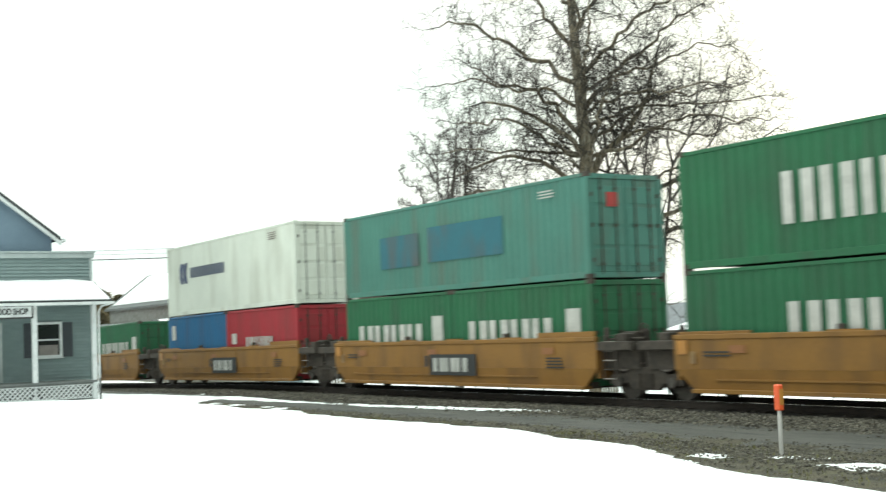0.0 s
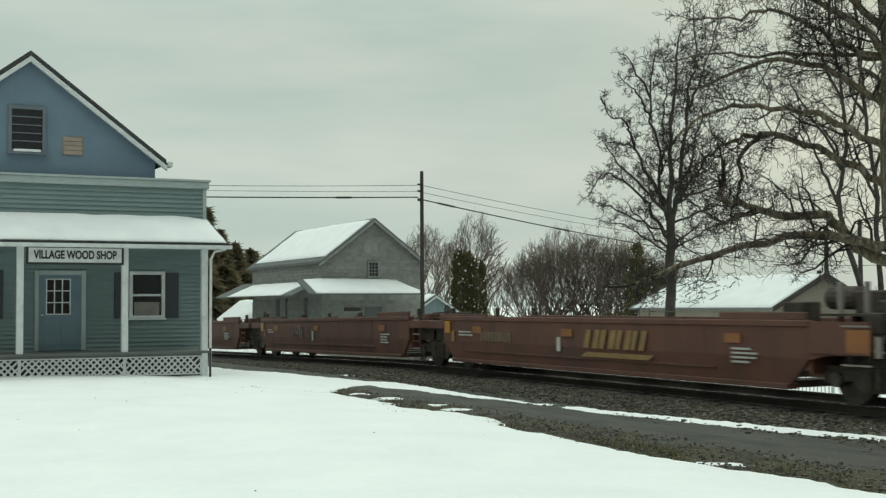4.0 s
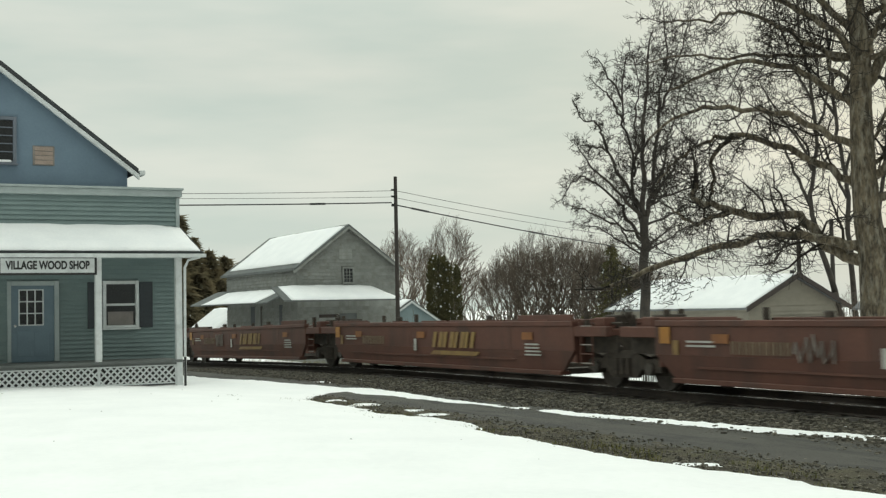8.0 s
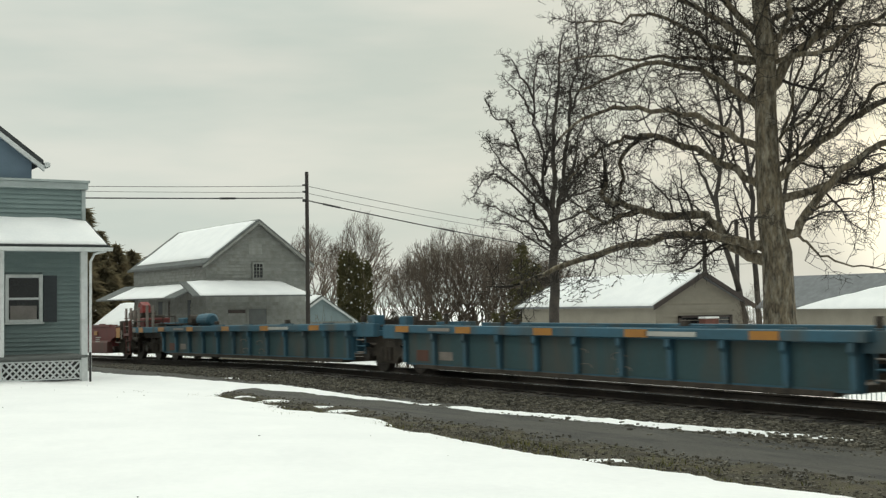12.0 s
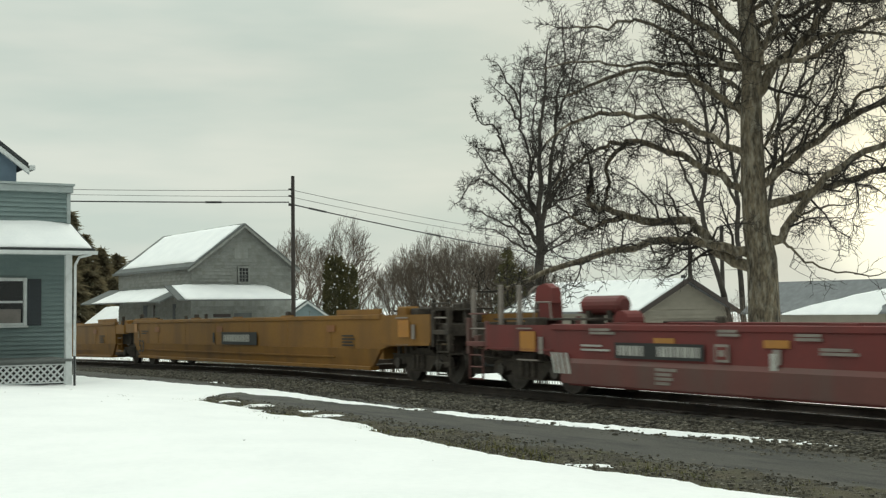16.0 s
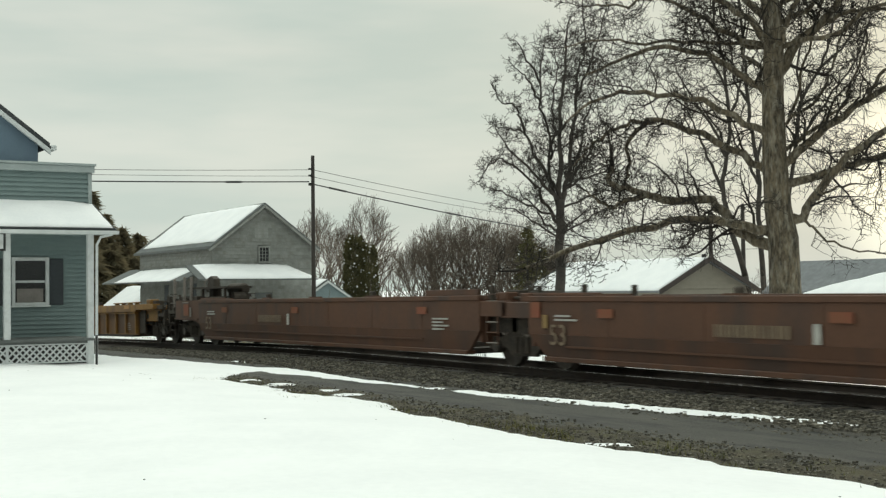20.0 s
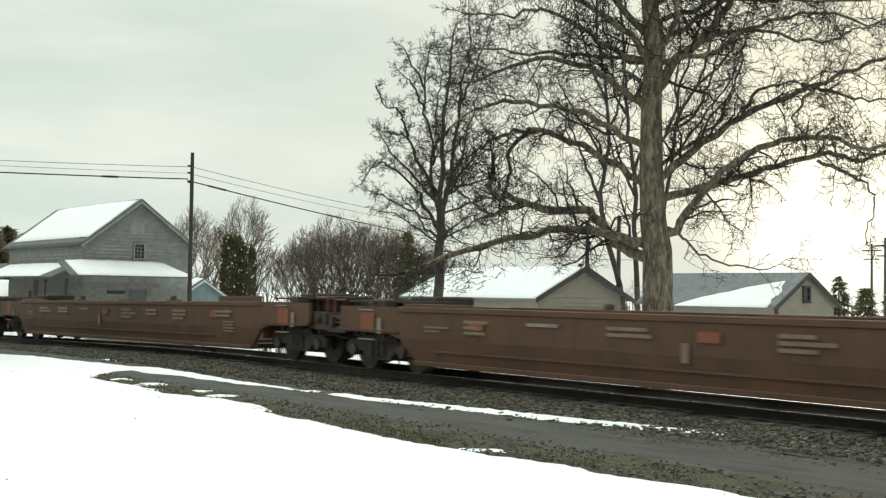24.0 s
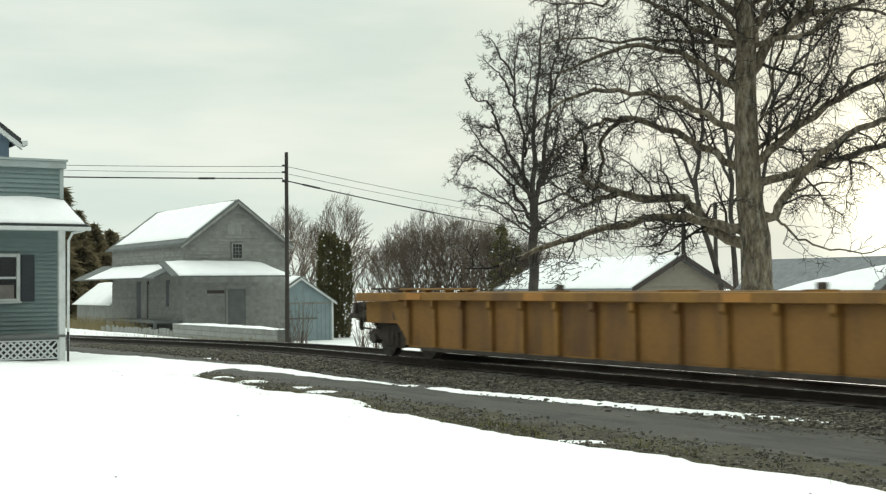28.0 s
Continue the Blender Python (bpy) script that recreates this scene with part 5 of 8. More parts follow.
def guided_tree(label, az, dist, base, seed, bark, gap, length, thin, level=3, wiggle=0.27, dense=0.6, lift=0.03, slim=1.0):
    """A tree whose limbs follow bends given across the line of sight and in height, with crooked side shoots."""
    t = thing("bare_tree" if bark is not BARK else "sycamore_tree", label, "tree", pose(*bearing(az, dist, base)), group="bare trees")
    rng = random.Random(seed)
    tw = Twigs()
    right = Vector((math.cos(radians(az)), math.sin(radians(az)), 0))
    away = Vector((-math.sin(radians(az)), math.cos(radians(az)), 0))

    def limb(r0, r1, deep0, deep1, *bends, name="limb", shoots=1.0, start=0.12, sides=8, crook=0.035):
        r0, r1 = r0 * slim, r1 * slim
        ctrl = [right * r + away * (deep0 + (deep1 - deep0) * i / (len(bends) - 1)) + Vector((0, 0, z - base)) for i, (r, z) in enumerate(bends)]
        ext = [ctrl[0] * 2 - ctrl[1]] + ctrl + [ctrl[-1] * 2 - ctrl[-2]]
        pts = []
        for i in range(len(ctrl) - 1):
            a, b, c, d = ext[i:i + 4]
            for k in range(4):
                f = k / 4
                p = 0.5 * (b * 2 + (c - a) * f + (a * 2 - b * 5 + c * 4 - d) * f * f + (b * 3 - a - c * 3 + d) * f ** 3)
                j = crook if pts else 0.0
                pts.append(p + Vector((rng.gauss(0, j), rng.gauss(0, j), rng.gauss(0, j))))
        pts.append(ctrl[-1])
        n = len(pts) - 1
        part(name, tube(bmesh.new(), pts, [r0 + (r1 - r0) * (k / n) ** 0.75 for k in range(n + 1)], sides), bark, t, smooth=True)
        if shoots:
            size = 0.55 + 0.45 * min(1.0, r0 / 0.12)
            sprout(tw, rng, pts, r0 * 0.7, r1 * 0.8, level, gap / shoots, length * size, lift, wiggle, start=start, thin=thin, dense=dense)
            tail, _ = wander(rng, pts[-1], (pts[-1] - pts[-2]).normalized(), length * 0.5, 5, wiggle, lift)
            tw.add(tail, [r1 * (1 - 0.15 * k) for k in range(6)], 4)
            sprout(tw, rng, tail, r1 * 0.8, r1 * 0.3, level - 1, gap * 0.6, length * 0.5, lift, wiggle, thin=thin, dense=dense)
        return pts
    return t, limb, tw


def sycamore():
    t, limb, tw = guided_tree("large bare sycamore with pale mottled bark and wide crooked limbs", 43.95, 33.5, -0.65, 21, BARK, 0.29, 2.05, 0.0098)
    stem = ((0.1, -0.8), (0.06, 0.4), (0.04, 1.6), (0.02, 2.8), (-0.1, 3.6), (-0.16, 5.0), (-0.17, 6.5), (-0.12, 8.0), (-0.24, 9.5), (-0.4, 12.5), (-0.6, 16.0), (-0.8, 19.5))
    radii = (0.55, 0.45, 0.4, 0.385, 0.345, 0.31, 0.275, 0.25, 0.22, 0.16, 0.09, 0.03)
    right = Vector((math.cos(radians(43.95)), math.sin(radians(43.95)), 0))
    pts = [right * r + Vector((0, 0, z + 0.65)) for r, z in stem]
    part("trunk", tube(bmesh.new(), pts, radii, 18), BARK, t, "mottled grey and cream trunk", smooth=True)
    # low and middle limbs on both sides
    limb(0.151, 0.053, 0, -1.2, (-0.16, 2.89), (-1.11, 3.18), (-2.42, 3.31), (-4.18, 2.96), (-5.64, 2.51), (-6.50, 2.13))
    limb(0.166, 0.06, 0, 0.8, (-0.09, 2.56), (-1.12, 3.05), (-1.80, 3.85), (-3.02, 3.91), (-3.88, 4.22), (-4.51, 4.41), (-4.45, 4.89))
    limb(0.068, 0.03, 0.5, 0.9, (-3.56, 4.08), (-4.04, 3.97), (-4.44, 3.79), (-4.85, 3.97), (-5.14, 4.23))
    limb(0.121, 0.038, 0, 1.5, (-0.20, 4.38), (-0.97, 5.02), (-2.34, 5.75), (-3.28, 6.16), (-3.96, 5.73), (-4.08, 5.01), (-4.18, 4.59))
    limb(0.068, 0.023, 0.75, 1.5, (-3.20, 6.14), (-4.08, 6.07), (-4.73, 5.79), (-5.24, 5.43), (-5.62, 5.02))
    limb(0.113, 0.03, 0, -1.5, (-0.19, 5.28), (-0.88, 5.85), (-2.26, 6.44), (-3.71, 6.69), (-4.57, 6.46), (-5.34, 5.86))
    limb(0.121, 0.03, 0, 0.6, (-0.13, 6.47), (-0.88, 7.04), (-1.86, 7.69), (-3.16, 8.03), (-4.26, 7.73), (-5.14, 7.43))
    limb(0.068, 0.023, 0, 2.5, (-0.13, 7.70), (-0.97, 7.97), (-2.52, 8.24), (-3.83, 8.41), (-4.86, 8.67), (-6.01, 8.60))
    limb(0.121, 0.038, 0, -0.8, (-0.13, 7.67), (-0.65, 8.40), (-1.45, 8.99), (-2.40, 9.58), (-3.57, 9.88))
    limb(0.136, 0.038, 0, -1.0, (0.13, 3.04), (0.79, 3.76), (1.65, 4.84), (2.91, 5.53), (4.00, 5.73), (5.00, 5.41), (5.84, 5.48))
    limb(0.045, 0.023, -0.17, 0.1, (0.79, 3.76), (1.22, 4.04), (1.84, 4.17))
    limb(0.045, 0.015, 0, -0.6, (0.28, 3.41), (0.78, 3.03), (1.28, 2.65), (2.05, 2.42), (2.81, 2.34), shoots=0.6)
    limb(0.121, 0.045, 0, 0.9, (-0.01, 4.11), (0.94, 4.45), (2.11, 4.75), (3.42, 5.19), (4.44, 5.38), (5.24, 5.25), (6.47, 5.71))
    limb(0.053, 0.015, 0.55, 0.8, (4.14, 5.23), (4.86, 4.90), (5.40, 4.59), (5.62, 4.08), (5.44, 3.46), shoots=0.5)
    limb(0.143, 0.038, 0, -0.5, (-0.08, 4.65), (0.65, 5.18), (1.80, 6.10), (3.22, 6.79), (4.60, 7.31), (5.96, 7.86))
    limb(0.068, 0.023, -0.33, 0.5, (3.64, 7.11), (4.37, 6.94), (4.96, 6.81), (5.99, 6.81))
    limb(0.06, 0.023, -0.23, 0.2, (2.16, 6.31), (2.56, 6.99), (3.25, 7.20), (3.84, 7.19))
    limb(0.053, 0.015, -0.35, -0.5, (3.84, 7.03), (3.62, 6.54), (3.42, 6.24), (3.58, 5.91))
    limb(0.166, 0.06, 0, 0.7, (-0.10, 6.85), (0.45, 7.84), (1.48, 8.82), (2.09, 9.97), (2.47, 11.22))
    limb(0.068, 0.023, 0.3, -0.6, (1.26, 8.41), (1.76, 8.61), (2.82, 8.49), (4.06, 8.16), (4.86, 8.45))
    limb(0.068, 0.023, 0, 2.0, (-0.05, 4.98), (0.66, 5.54), (1.50, 6.20), (1.93, 7.18), (2.32, 8.28))
    limb(0.053, 0.023, 0, 1.6, (-0.05, 5.57), (0.30, 6.22), (0.60, 7.34), (0.92, 8.32), (1.19, 9.33))
    limb(0.053, 0.023, 0, 3.0, (0.22, 5.94), (0.97, 6.48), (1.37, 7.43), (1.64, 8.35), (1.84, 9.13))
    # high limbs, out over the crown
    for z0, reach, rise, r, deep in ((8.6, -4.4, 3.0, 0.11, 1.8), (9.4, 4.2, 3.6, 0.12, 0.9), (10.2, -4.8, 2.6, 0.11, -1.4), (10.8, 4.8, 2.6, 0.1, -1.2), (11.6, -3.4, 3.6, 0.1, 1.5), (12.4, 3.6, 3.4, 0.09, 1.8),
                                     (13.2, -4.2, 2.4, 0.08, -0.8), (13.8, 3.8, 2.6, 0.08, -1.5), (15.0, -2.6, 3.2, 0.07, 0.9), (15.6, 2.4, 3.2, 0.07, 0.6), (9.0, 0.8, 3.4, 0.1, -3.6), (9.8, -0.6, 3.2, 0.1, 3.8),
                                     (7.4, 1.6, 2.6, 0.09, -3.4), (6.2, -1.4, 2.8, 0.09, 3.4), (12.0, 0.6, 3.6, 0.08, -3.0), (8.2, 5.0, 2.2, 0.09, 2.2), (7.8, -5.2, 2.0, 0.09, 2.4), (9.6, -5.4, 1.2, 0.08, 0.2), (10.0, 5.6, 1.4, 0.08, 0.4), (7.6, 6.2, 1.1, 0.085, -0.8),
                                     (8.8, 6.3, 0.7, 0.08, 1.2), (9.3, 5.6, 0.2, 0.075, -1.8)):
        x0 = -0.2 - 0.06 * max(0.0, z0 - 9.5)
        limb(r, r * 0.25, 0.0, deep, *((x0 + reach * s, z0 + rise * s + 0.45 * math.sin(math.pi * s) + 0.18 * math.sin(9 * s + z0 * 2)) for s in (0.0, 0.25, 0.5, 0.75, 1.0)), crook=0.07)
    tw.make("crown", TWIG, t, "dense net of thin dark twigs")


sycamore()


def bare_tree(az, dist, height, spread, seed, base=-0.95, stems=5, r=0.17, gap=0.5, level=3, material=BARKDARK, twig=TWIG, name="bare_tree", label="bare leafless tree with upright dark branches", low=0.25, shoot=None):
    p = bearing(az, dist, base)
    t = thing(name, label, "tree", pose(*p), group="bare trees")
    rng = random.Random(seed)
    tw = Twigs()
    trunk, _ = wander(rng, Vector((0, 0, -0.3)), Vector((0, 0, 1)), height * 0.95, 8, 0.05, 0.05)
    part("trunk", tube(bmesh.new(), trunk, [r * (1.15 - 1.08 * k / 8) for k in range(9)], 9), material, t, smooth=True)
    sprout(tw, rng, trunk, r * 0.5, r * 0.1, level - 1, gap * 1.3, height * 0.2, 0.12, 0.2, start=0.45)
    for k in range(stems):
        a = 2 * math.pi * (k + rng.random() * 0.7) / stems
        z = low + (0.6 - low) * (k / max(1, stems - 1)) * rng.uniform(0.8, 1.1)
        x = z * 8
        i = min(int(x), 7)
        root = trunk[i].lerp(trunk[i + 1], x - i)
        d = Vector((math.cos(a) * spread, math.sin(a) * spread, 1.0)).normalized()
        pts, _ = wander(rng, root, d, height * rng.uniform(0.45, 0.62) * (1.25 - z), 8, 0.18, 0.045)
        rr = r * rng.uniform(0.4, 0.55)
        part("limb", tube(bmesh.new(), pts, [rr * (1 - 0.85 * j / 8) for j in range(9)], 6), material, t, smooth=True)
        sprout(tw, rng, pts, rr * 0.8, rr * 0.2, level, gap, shoot or height * 0.17, 0.03, 0.28, start=0.12, thin=dist * 0.00026)
    tw.make("crown", twig, t, "fine dark twigs")
    return t


def forked_tree():
    """The tree beside the sycamore: a short dark bole that forks into many rising limbs."""
    t, limb, tw = guided_tree("bare leafless tree with a forked bole and crooked dark limbs", 54.0, 47, -1.75, 3, BARKDARK, 0.145, 1.0, 0.0098, wiggle=0.28, dense=0.62, lift=0.06, slim=0.9)
    limb(0.25, 0.17, 0.0, 0.0, (0.2, -2.0), (0.2, 0.5), (0.21, 2.4), (0.22, 3.6), (0.26, 4.9), name="trunk", shoots=0, sides=12)
    limb(0.085, 0.021, 0, 1.0, (0.23, 4.37), (-0.13, 5.77), (-0.14, 7.29), (-0.44, 8.83), (-0.38, 10.38), (-0.15, 11.18))
    limb(0.127, 0.032, 0, -0.5, (0.25, 4.80), (0.23, 6.38), (0.26, 7.64), (0.45, 9.11), (0.47, 10.37), (0.61, 11.37))
    limb(0.116, 0.021, 0, 0.6, (0.27, 4.73), (0.55, 6.08), (0.78, 7.70), (0.97, 9.65), (1.23, 10.97), (1.19, 12.52))
    limb(0.095, 0.021, 0, -1.2, (0.21, 4.86), (-0.51, 5.61), (-1.47, 6.56), (-2.02, 7.30))
    limb(0.085, 0.021, 0, 1.4, (0.10, 5.29), (-0.58, 6.42), (-1.09, 7.50), (-1.62, 7.71), (-2.20, 7.87))
    limb(0.085, 0.021, 0, 0.6, (0.19, 3.95), (-0.43, 4.87), (-0.69, 5.45), (-1.76, 6.42), (-2.30, 6.39), (-2.73, 5.84))
    limb(0.085, 0.021, 0, 1.2, (0.31, 5.01), (0.91, 6.11), (1.46, 6.80), (1.91, 7.94))
    limb(0.063, 0.021, 0, -1.0, (0.33, 5.22), (1.11, 5.66), (1.83, 5.80), (2.34, 6.19))
    limb(0.063, 0.021, 0.7, 1.2, (-1.06, 7.41), (-1.29, 8.25), (-1.53, 8.66), (-1.93, 8.76), (-2.28, 9.39))
    limb(0.063, 0.021, 0.6, 0.2, (-0.44, 8.61), (-0.77, 9.19), (-1.02, 9.64), (-1.38, 9.88))
    limb(0.063, 0.021, 0.7, 1.2, (-0.45, 9.38), (-0.93, 10.36), (-1.31, 11.06))
    limb(0.074, 0.021, 0.3, -0.6, (0.84, 8.46), (1.26, 9.59), (1.59, 10.43), (2.00, 11.82))
    limb(0.063, 0.021, 0, -0.8, (0.11, 3.74), (-0.36, 4.08), (-0.74, 4.65), (-1.19, 5.01))
    limb(0.063, 0.021, 0, 0.8, (0.27, 3.63), (0.85, 4.25), (1.50, 4.70))
    limb(0.063, 0.021, 0.28, 1.8, (-0.11, 6.42), (0.05, 7.54), (-0.01, 8.67), (0.16, 9.83), (0.05, 11.01))
    limb(0.063, 0.021, 0.1, 2.0, (0.48, 5.76), (1.02, 6.88), (1.25, 8.02), (1.52, 8.97), (1.76, 10.16))
    limb(0.05, 0.018, 0, 0.9, (0.2, 3.4), (-0.6, 4.0), (-1.5, 4.6), (-2.2, 4.7))
    limb(0.05, 0.018, 0, -0.9, (0.2, 3.5), (1.0, 4.0), (1.9, 4.5), (2.5, 4.6))
    limb(0.055, 0.018, 0, -1.2, (0.2, 4.2), (-1.0, 4.7), (-1.9, 5.2), (-2.4, 5.3))
    limb(0.055, 0.018, 0, 1.4, (0.3, 4.6), (1.2, 5.0), (2.1, 5.3), (2.7, 5.2))
    tw.make("crown", TWIG, t, "fine dark twigs")


forked_tree()


def backing_trees():
    """Three tall dark trees that stand behind the sycamore."""
    t, limb, tw = guided_tree("tall bare dark tree behind the sycamore", 46.6, 70, -1.75, 31, BARKDARK, 0.62, 2.2, 0.012, lift=0.06, slim=0.74)
    limb(0.26, 0.22, 0.0, 0.0, (1.9, -2.0), (1.55, 0.2), (1.26, 2.1), name="trunk", shoots=0)
    limb(0.22, 0.079, 0, 0, (1.26, 2.11), (0.41, 5.24), (0.19, 7.28), (0.53, 9.95), (0.40, 13.11), (-0.11, 15.97), (-0.18, 19.15))
    limb(0.142, 0.047, 0, 2, (0.13, 6.81), (-0.63, 8.77), (-1.28, 10.45), (-1.94, 11.84))
    limb(0.142, 0.047, 0, -2, (0.31, 8.69), (-0.22, 10.03), (-1.24, 11.51), (-1.99, 12.81))
    limb(0.126, 0.047, 0, 2, (0.53, 10.58), (1.10, 12.26), (1.43, 14.29), (1.76, 17.00))
    limb(0.11, 0.047, 0, 1, (0.35, 5.24), (-0.46, 6.20), (-1.42, 7.18), (-2.22, 7.37))
    limb(0.11, 0.047, 0, 1, (0.40, 12.48), (-0.32, 14.13), (-0.97, 16.12), (-1.45, 18.13))
    tw.make("crown", TWIG, t, "fine dark twigs")
    t, limb, tw = guided_tree("tall bare dark tree behind the sycamore", 45.4, 72, -1.75, 32, BARKDARK, 0.62, 2.2, 0.012, lift=0.06, slim=0.74)
    limb(0.26, 0.21, 0.0, 0.0, (0.85, -2.0), (0.8, 0.2), (0.74, 2.12), name="trunk", shoots=0)
    limb(0.211, 0.081, 0, 0, (0.74, 2.12), (0.58, 5.34), (0.61, 7.92), (0.26, 10.18), (0.13, 12.13), (-0.07, 14.73), (-0.27, 17.99), (-0.40, 19.95))
    limb(0.13, 0.049, 0, -2, (0.58, 7.27), (-0.06, 8.66), (-0.63, 9.46), (-1.00, 10.74))
    limb(0.13, 0.049, 0, 2, (0.51, 8.56), (1.06, 10.56), (1.29, 12.59), (1.73, 15.30), (2.23, 18.05))
    limb(0.113, 0.049, 0, 1, (0.16, 11.80), (-0.55, 13.16), (-0.79, 15.19), (-1.38, 17.58))
    limb(0.113, 0.049, 0, 1, (0.58, 5.98), (1.54, 7.29), (2.35, 8.94), (2.84, 11.26))
    tw.make("crown", TWIG, t, "fine dark twigs")
    t, limb, tw = guided_tree("tall bare dark tree behind the sycamore", 43.3, 74, -1.75, 33, BARKDARK, 0.62, 2.2, 0.012, lift=0.06, slim=0.74)
    limb(0.25, 0.2, 0.0, 0.0, (-0.8, -2.0), (-0.78, 0.2), (-0.72, 1.83), name="trunk", shoots=0)
    limb(0.2, 0.067, 0, 0, (-0.72, 1.83), (-0.54, 5.76), (-0.04, 9.37), (0.36, 12.00), (1.43, 13.95), (2.08, 15.90), (2.57, 18.85))
    limb(0.116, 0.05, 0, 2, (0.02, 9.70), (1.42, 11.55), (2.41, 13.09), (3.41, 14.47), (4.26, 16.89))
    limb(0.116, 0.05, 0, -2, (0.36, 12.16), (0.14, 13.87), (0.46, 15.70), (0.16, 17.84))
    limb(0.1, 0.05, 0, 1, (1.46, 13.95), (2.88, 15.28), (3.87, 16.96), (4.54, 19.00))
    tw.make("crown", TWIG, t, "fine dark twigs")


backing_trees()


def dome_bush(az, dist, height, half, seed, stems=34, name="bare_bush", label="bare brown thicket with a rounded crown of thin rising branches", base=-1.8):
    """Many thin stems that rise and spread to one rounded outline."""
    t = thing(name, label, "bush", pose(*bearing(az, dist, base)), group="bare bushes")
    rng = random.Random(seed)
    tw = Twigs()
    thin = dist * 0.000125
    for k in range(stems):
        a = k * 2.4 + rng.uniform(-0.3, 0.3)
        q = math.sqrt((k + 0.5) / stems)
        ang = q * 1.35
        tip = Vector((math.cos(a) * half * math.sin(ang), math.sin(a) * half * math.sin(ang), height * (0.42 + 0.58 * math.cos(ang)) * rng.uniform(0.93, 1.0)))
        root = Vector((math.cos(a) * half * 0.25 * q, math.sin(a) * half * 0.25 * q, 0))
        knee = root.lerp(tip, 0.45) + Vector((-math.cos(a) * half * 0.1 * q, -math.sin(a) * half * 0.1 * q, height * 0.07))
        pts = [root]
        for j in range(1, 8):
            f = j / 7
            p = root * (1 - f) ** 2 + knee * (2 * f * (1 - f)) + tip * f * f
            pts.append(p + Vector((rng.gauss(0, 0.035), rng.gauss(0, 0.035), 0)))
        rr = 0.034 * height / 8
        tw.add(pts, [rr * (1 - 0.95 * j / 7) + thin * (1 - 0.4 * j / 7) for j in range(8)], 3)
        sprout(tw, rng, pts, rr * 0.7, rr * 0.3, 2, 0.55, height * 0.17, 0.07, 0.085, spread=0.6, start=0.18, thin=thin, dense=0.6)
    part("stool", tube(bmesh.new(), [(0, 0, -0.3), (0.05, 0, 0.2), (0, 0.05, height * 0.3)], [half * 0.1, half * 0.07, 0.03], 7), BARKDARK, t)
    tw.make("crown", BUSHTWIG, t, "fine brown branches")
    return t


def crowned_tree(az, dist, height, half, seed, base=-1.8, name="bare_tree", label="distant bare tree with a rounded crown of fine twigs", category="tree", group="bare trees", stems=6, low=0.16):
    """A short bole that forks again and again, out to one rounded outline."""
    t = thing(name, label, category, pose(*bearing(az, dist, base)), group=group)
    rng = random.Random(seed)
    tw = Twigs()
    thin = dist * 0.00011
    mid = height * 0.5
    up = height - mid

    def outside(p):
        wob = 1.0 + 0.07 * math.sin(3 * math.atan2(p.y, p.x) + seed) + 0.04 * math.sin(9 * p.z + seed)
        return (p.x ** 2 + p.y ** 2) / half ** 2 + ((p.z - mid) / (up if p.z > mid else mid * 1.05)) ** 2 > wob

    def grow(p, d, length, r, level):
        pts, last = wander(rng, p, d, length * rng.uniform(0.8, 1.2), 3, 0.1, 0.05)
        end = 3
        for i in (1, 2, 3):
            if outside(pts[i]):
                end = i
                break
        pts = pts[:end + 1]
        tw.add(pts, [max(thin * (0.75 if level < 2 else 1.0), r * (1 - 0.3 * i / 3)) for i in range(len(pts))], 3)
        if end < 3 or level == 0:
            return
        for k in range(3 if rng.random() < 0.5 else 2):
            side = Vector((rng.gauss(0, 1), rng.gauss(0, 1), rng.gauss(0, 0.7)))
            side = (side - last * side.dot(last)).normalized()
            grow(pts[-1] if k else pts[2], (last + side * rng.uniform(0.3, 0.75)).normalized(), length * 0.79, r * 0.62, level - 1)
    top = height * low
    part("trunk", tube(bmesh.new(), [(0, 0, -0.3), (0.03, 0, top * 0.5), (0, 0.02, top)], [height * 0.022, height * 0.017, height * 0.014], 7), BARKDARK, t)
    for k in range(stems):
        a = 2 * math.pi * (k + rng.random() * 0.6) / stems
        lean = (0.15 if k == 0 else rng.uniform(0.45, 1.1)) * min(1.6, 2.2 * half / height)
        grow(Vector((0, 0, top * rng.uniform(0.6, 1.0))), Vector((math.cos(a) * lean, math.sin(a) * lean, 1)).normalized(), height * 0.25, height * 0.009, 6)
    tw.make("crown", BUSHTWIG, t, "fine brown branches")
    return t


# behind the barn
for k, (az, d, h, w) in enumerate(((64.9, 100, 9.9, 2.6), (62.55, 104, 11.2, 2.3), (63.8, 108, 9.2, 2.1), (61.6, 98, 6.6, 1.7))):
    crowned_tree(az, d, h, w, 41 + k, low=0.22, stems=11)
# shrubs by the pole and in the yard behind the track
for k, (az, d, h, w, base) in enumerate(((64.35, 45.5, 2.3, 0.7, -0.65), (64.9, 46.5, 1.5, 0.6, -0.68), (61.6, 55, 2.0, 0.9, -1.15), (61.0, 54, 1.6, 0.8, -1.1), (60.5, 57, 2.2, 1.0, -1.3), (60.0, 55, 1.5, 0.8, -1.2))):
    dome_bush(az, d, h, w, 130 + k, 16, "bare_shrub", "small bare brown shrub in the snow behind the track", base=base)
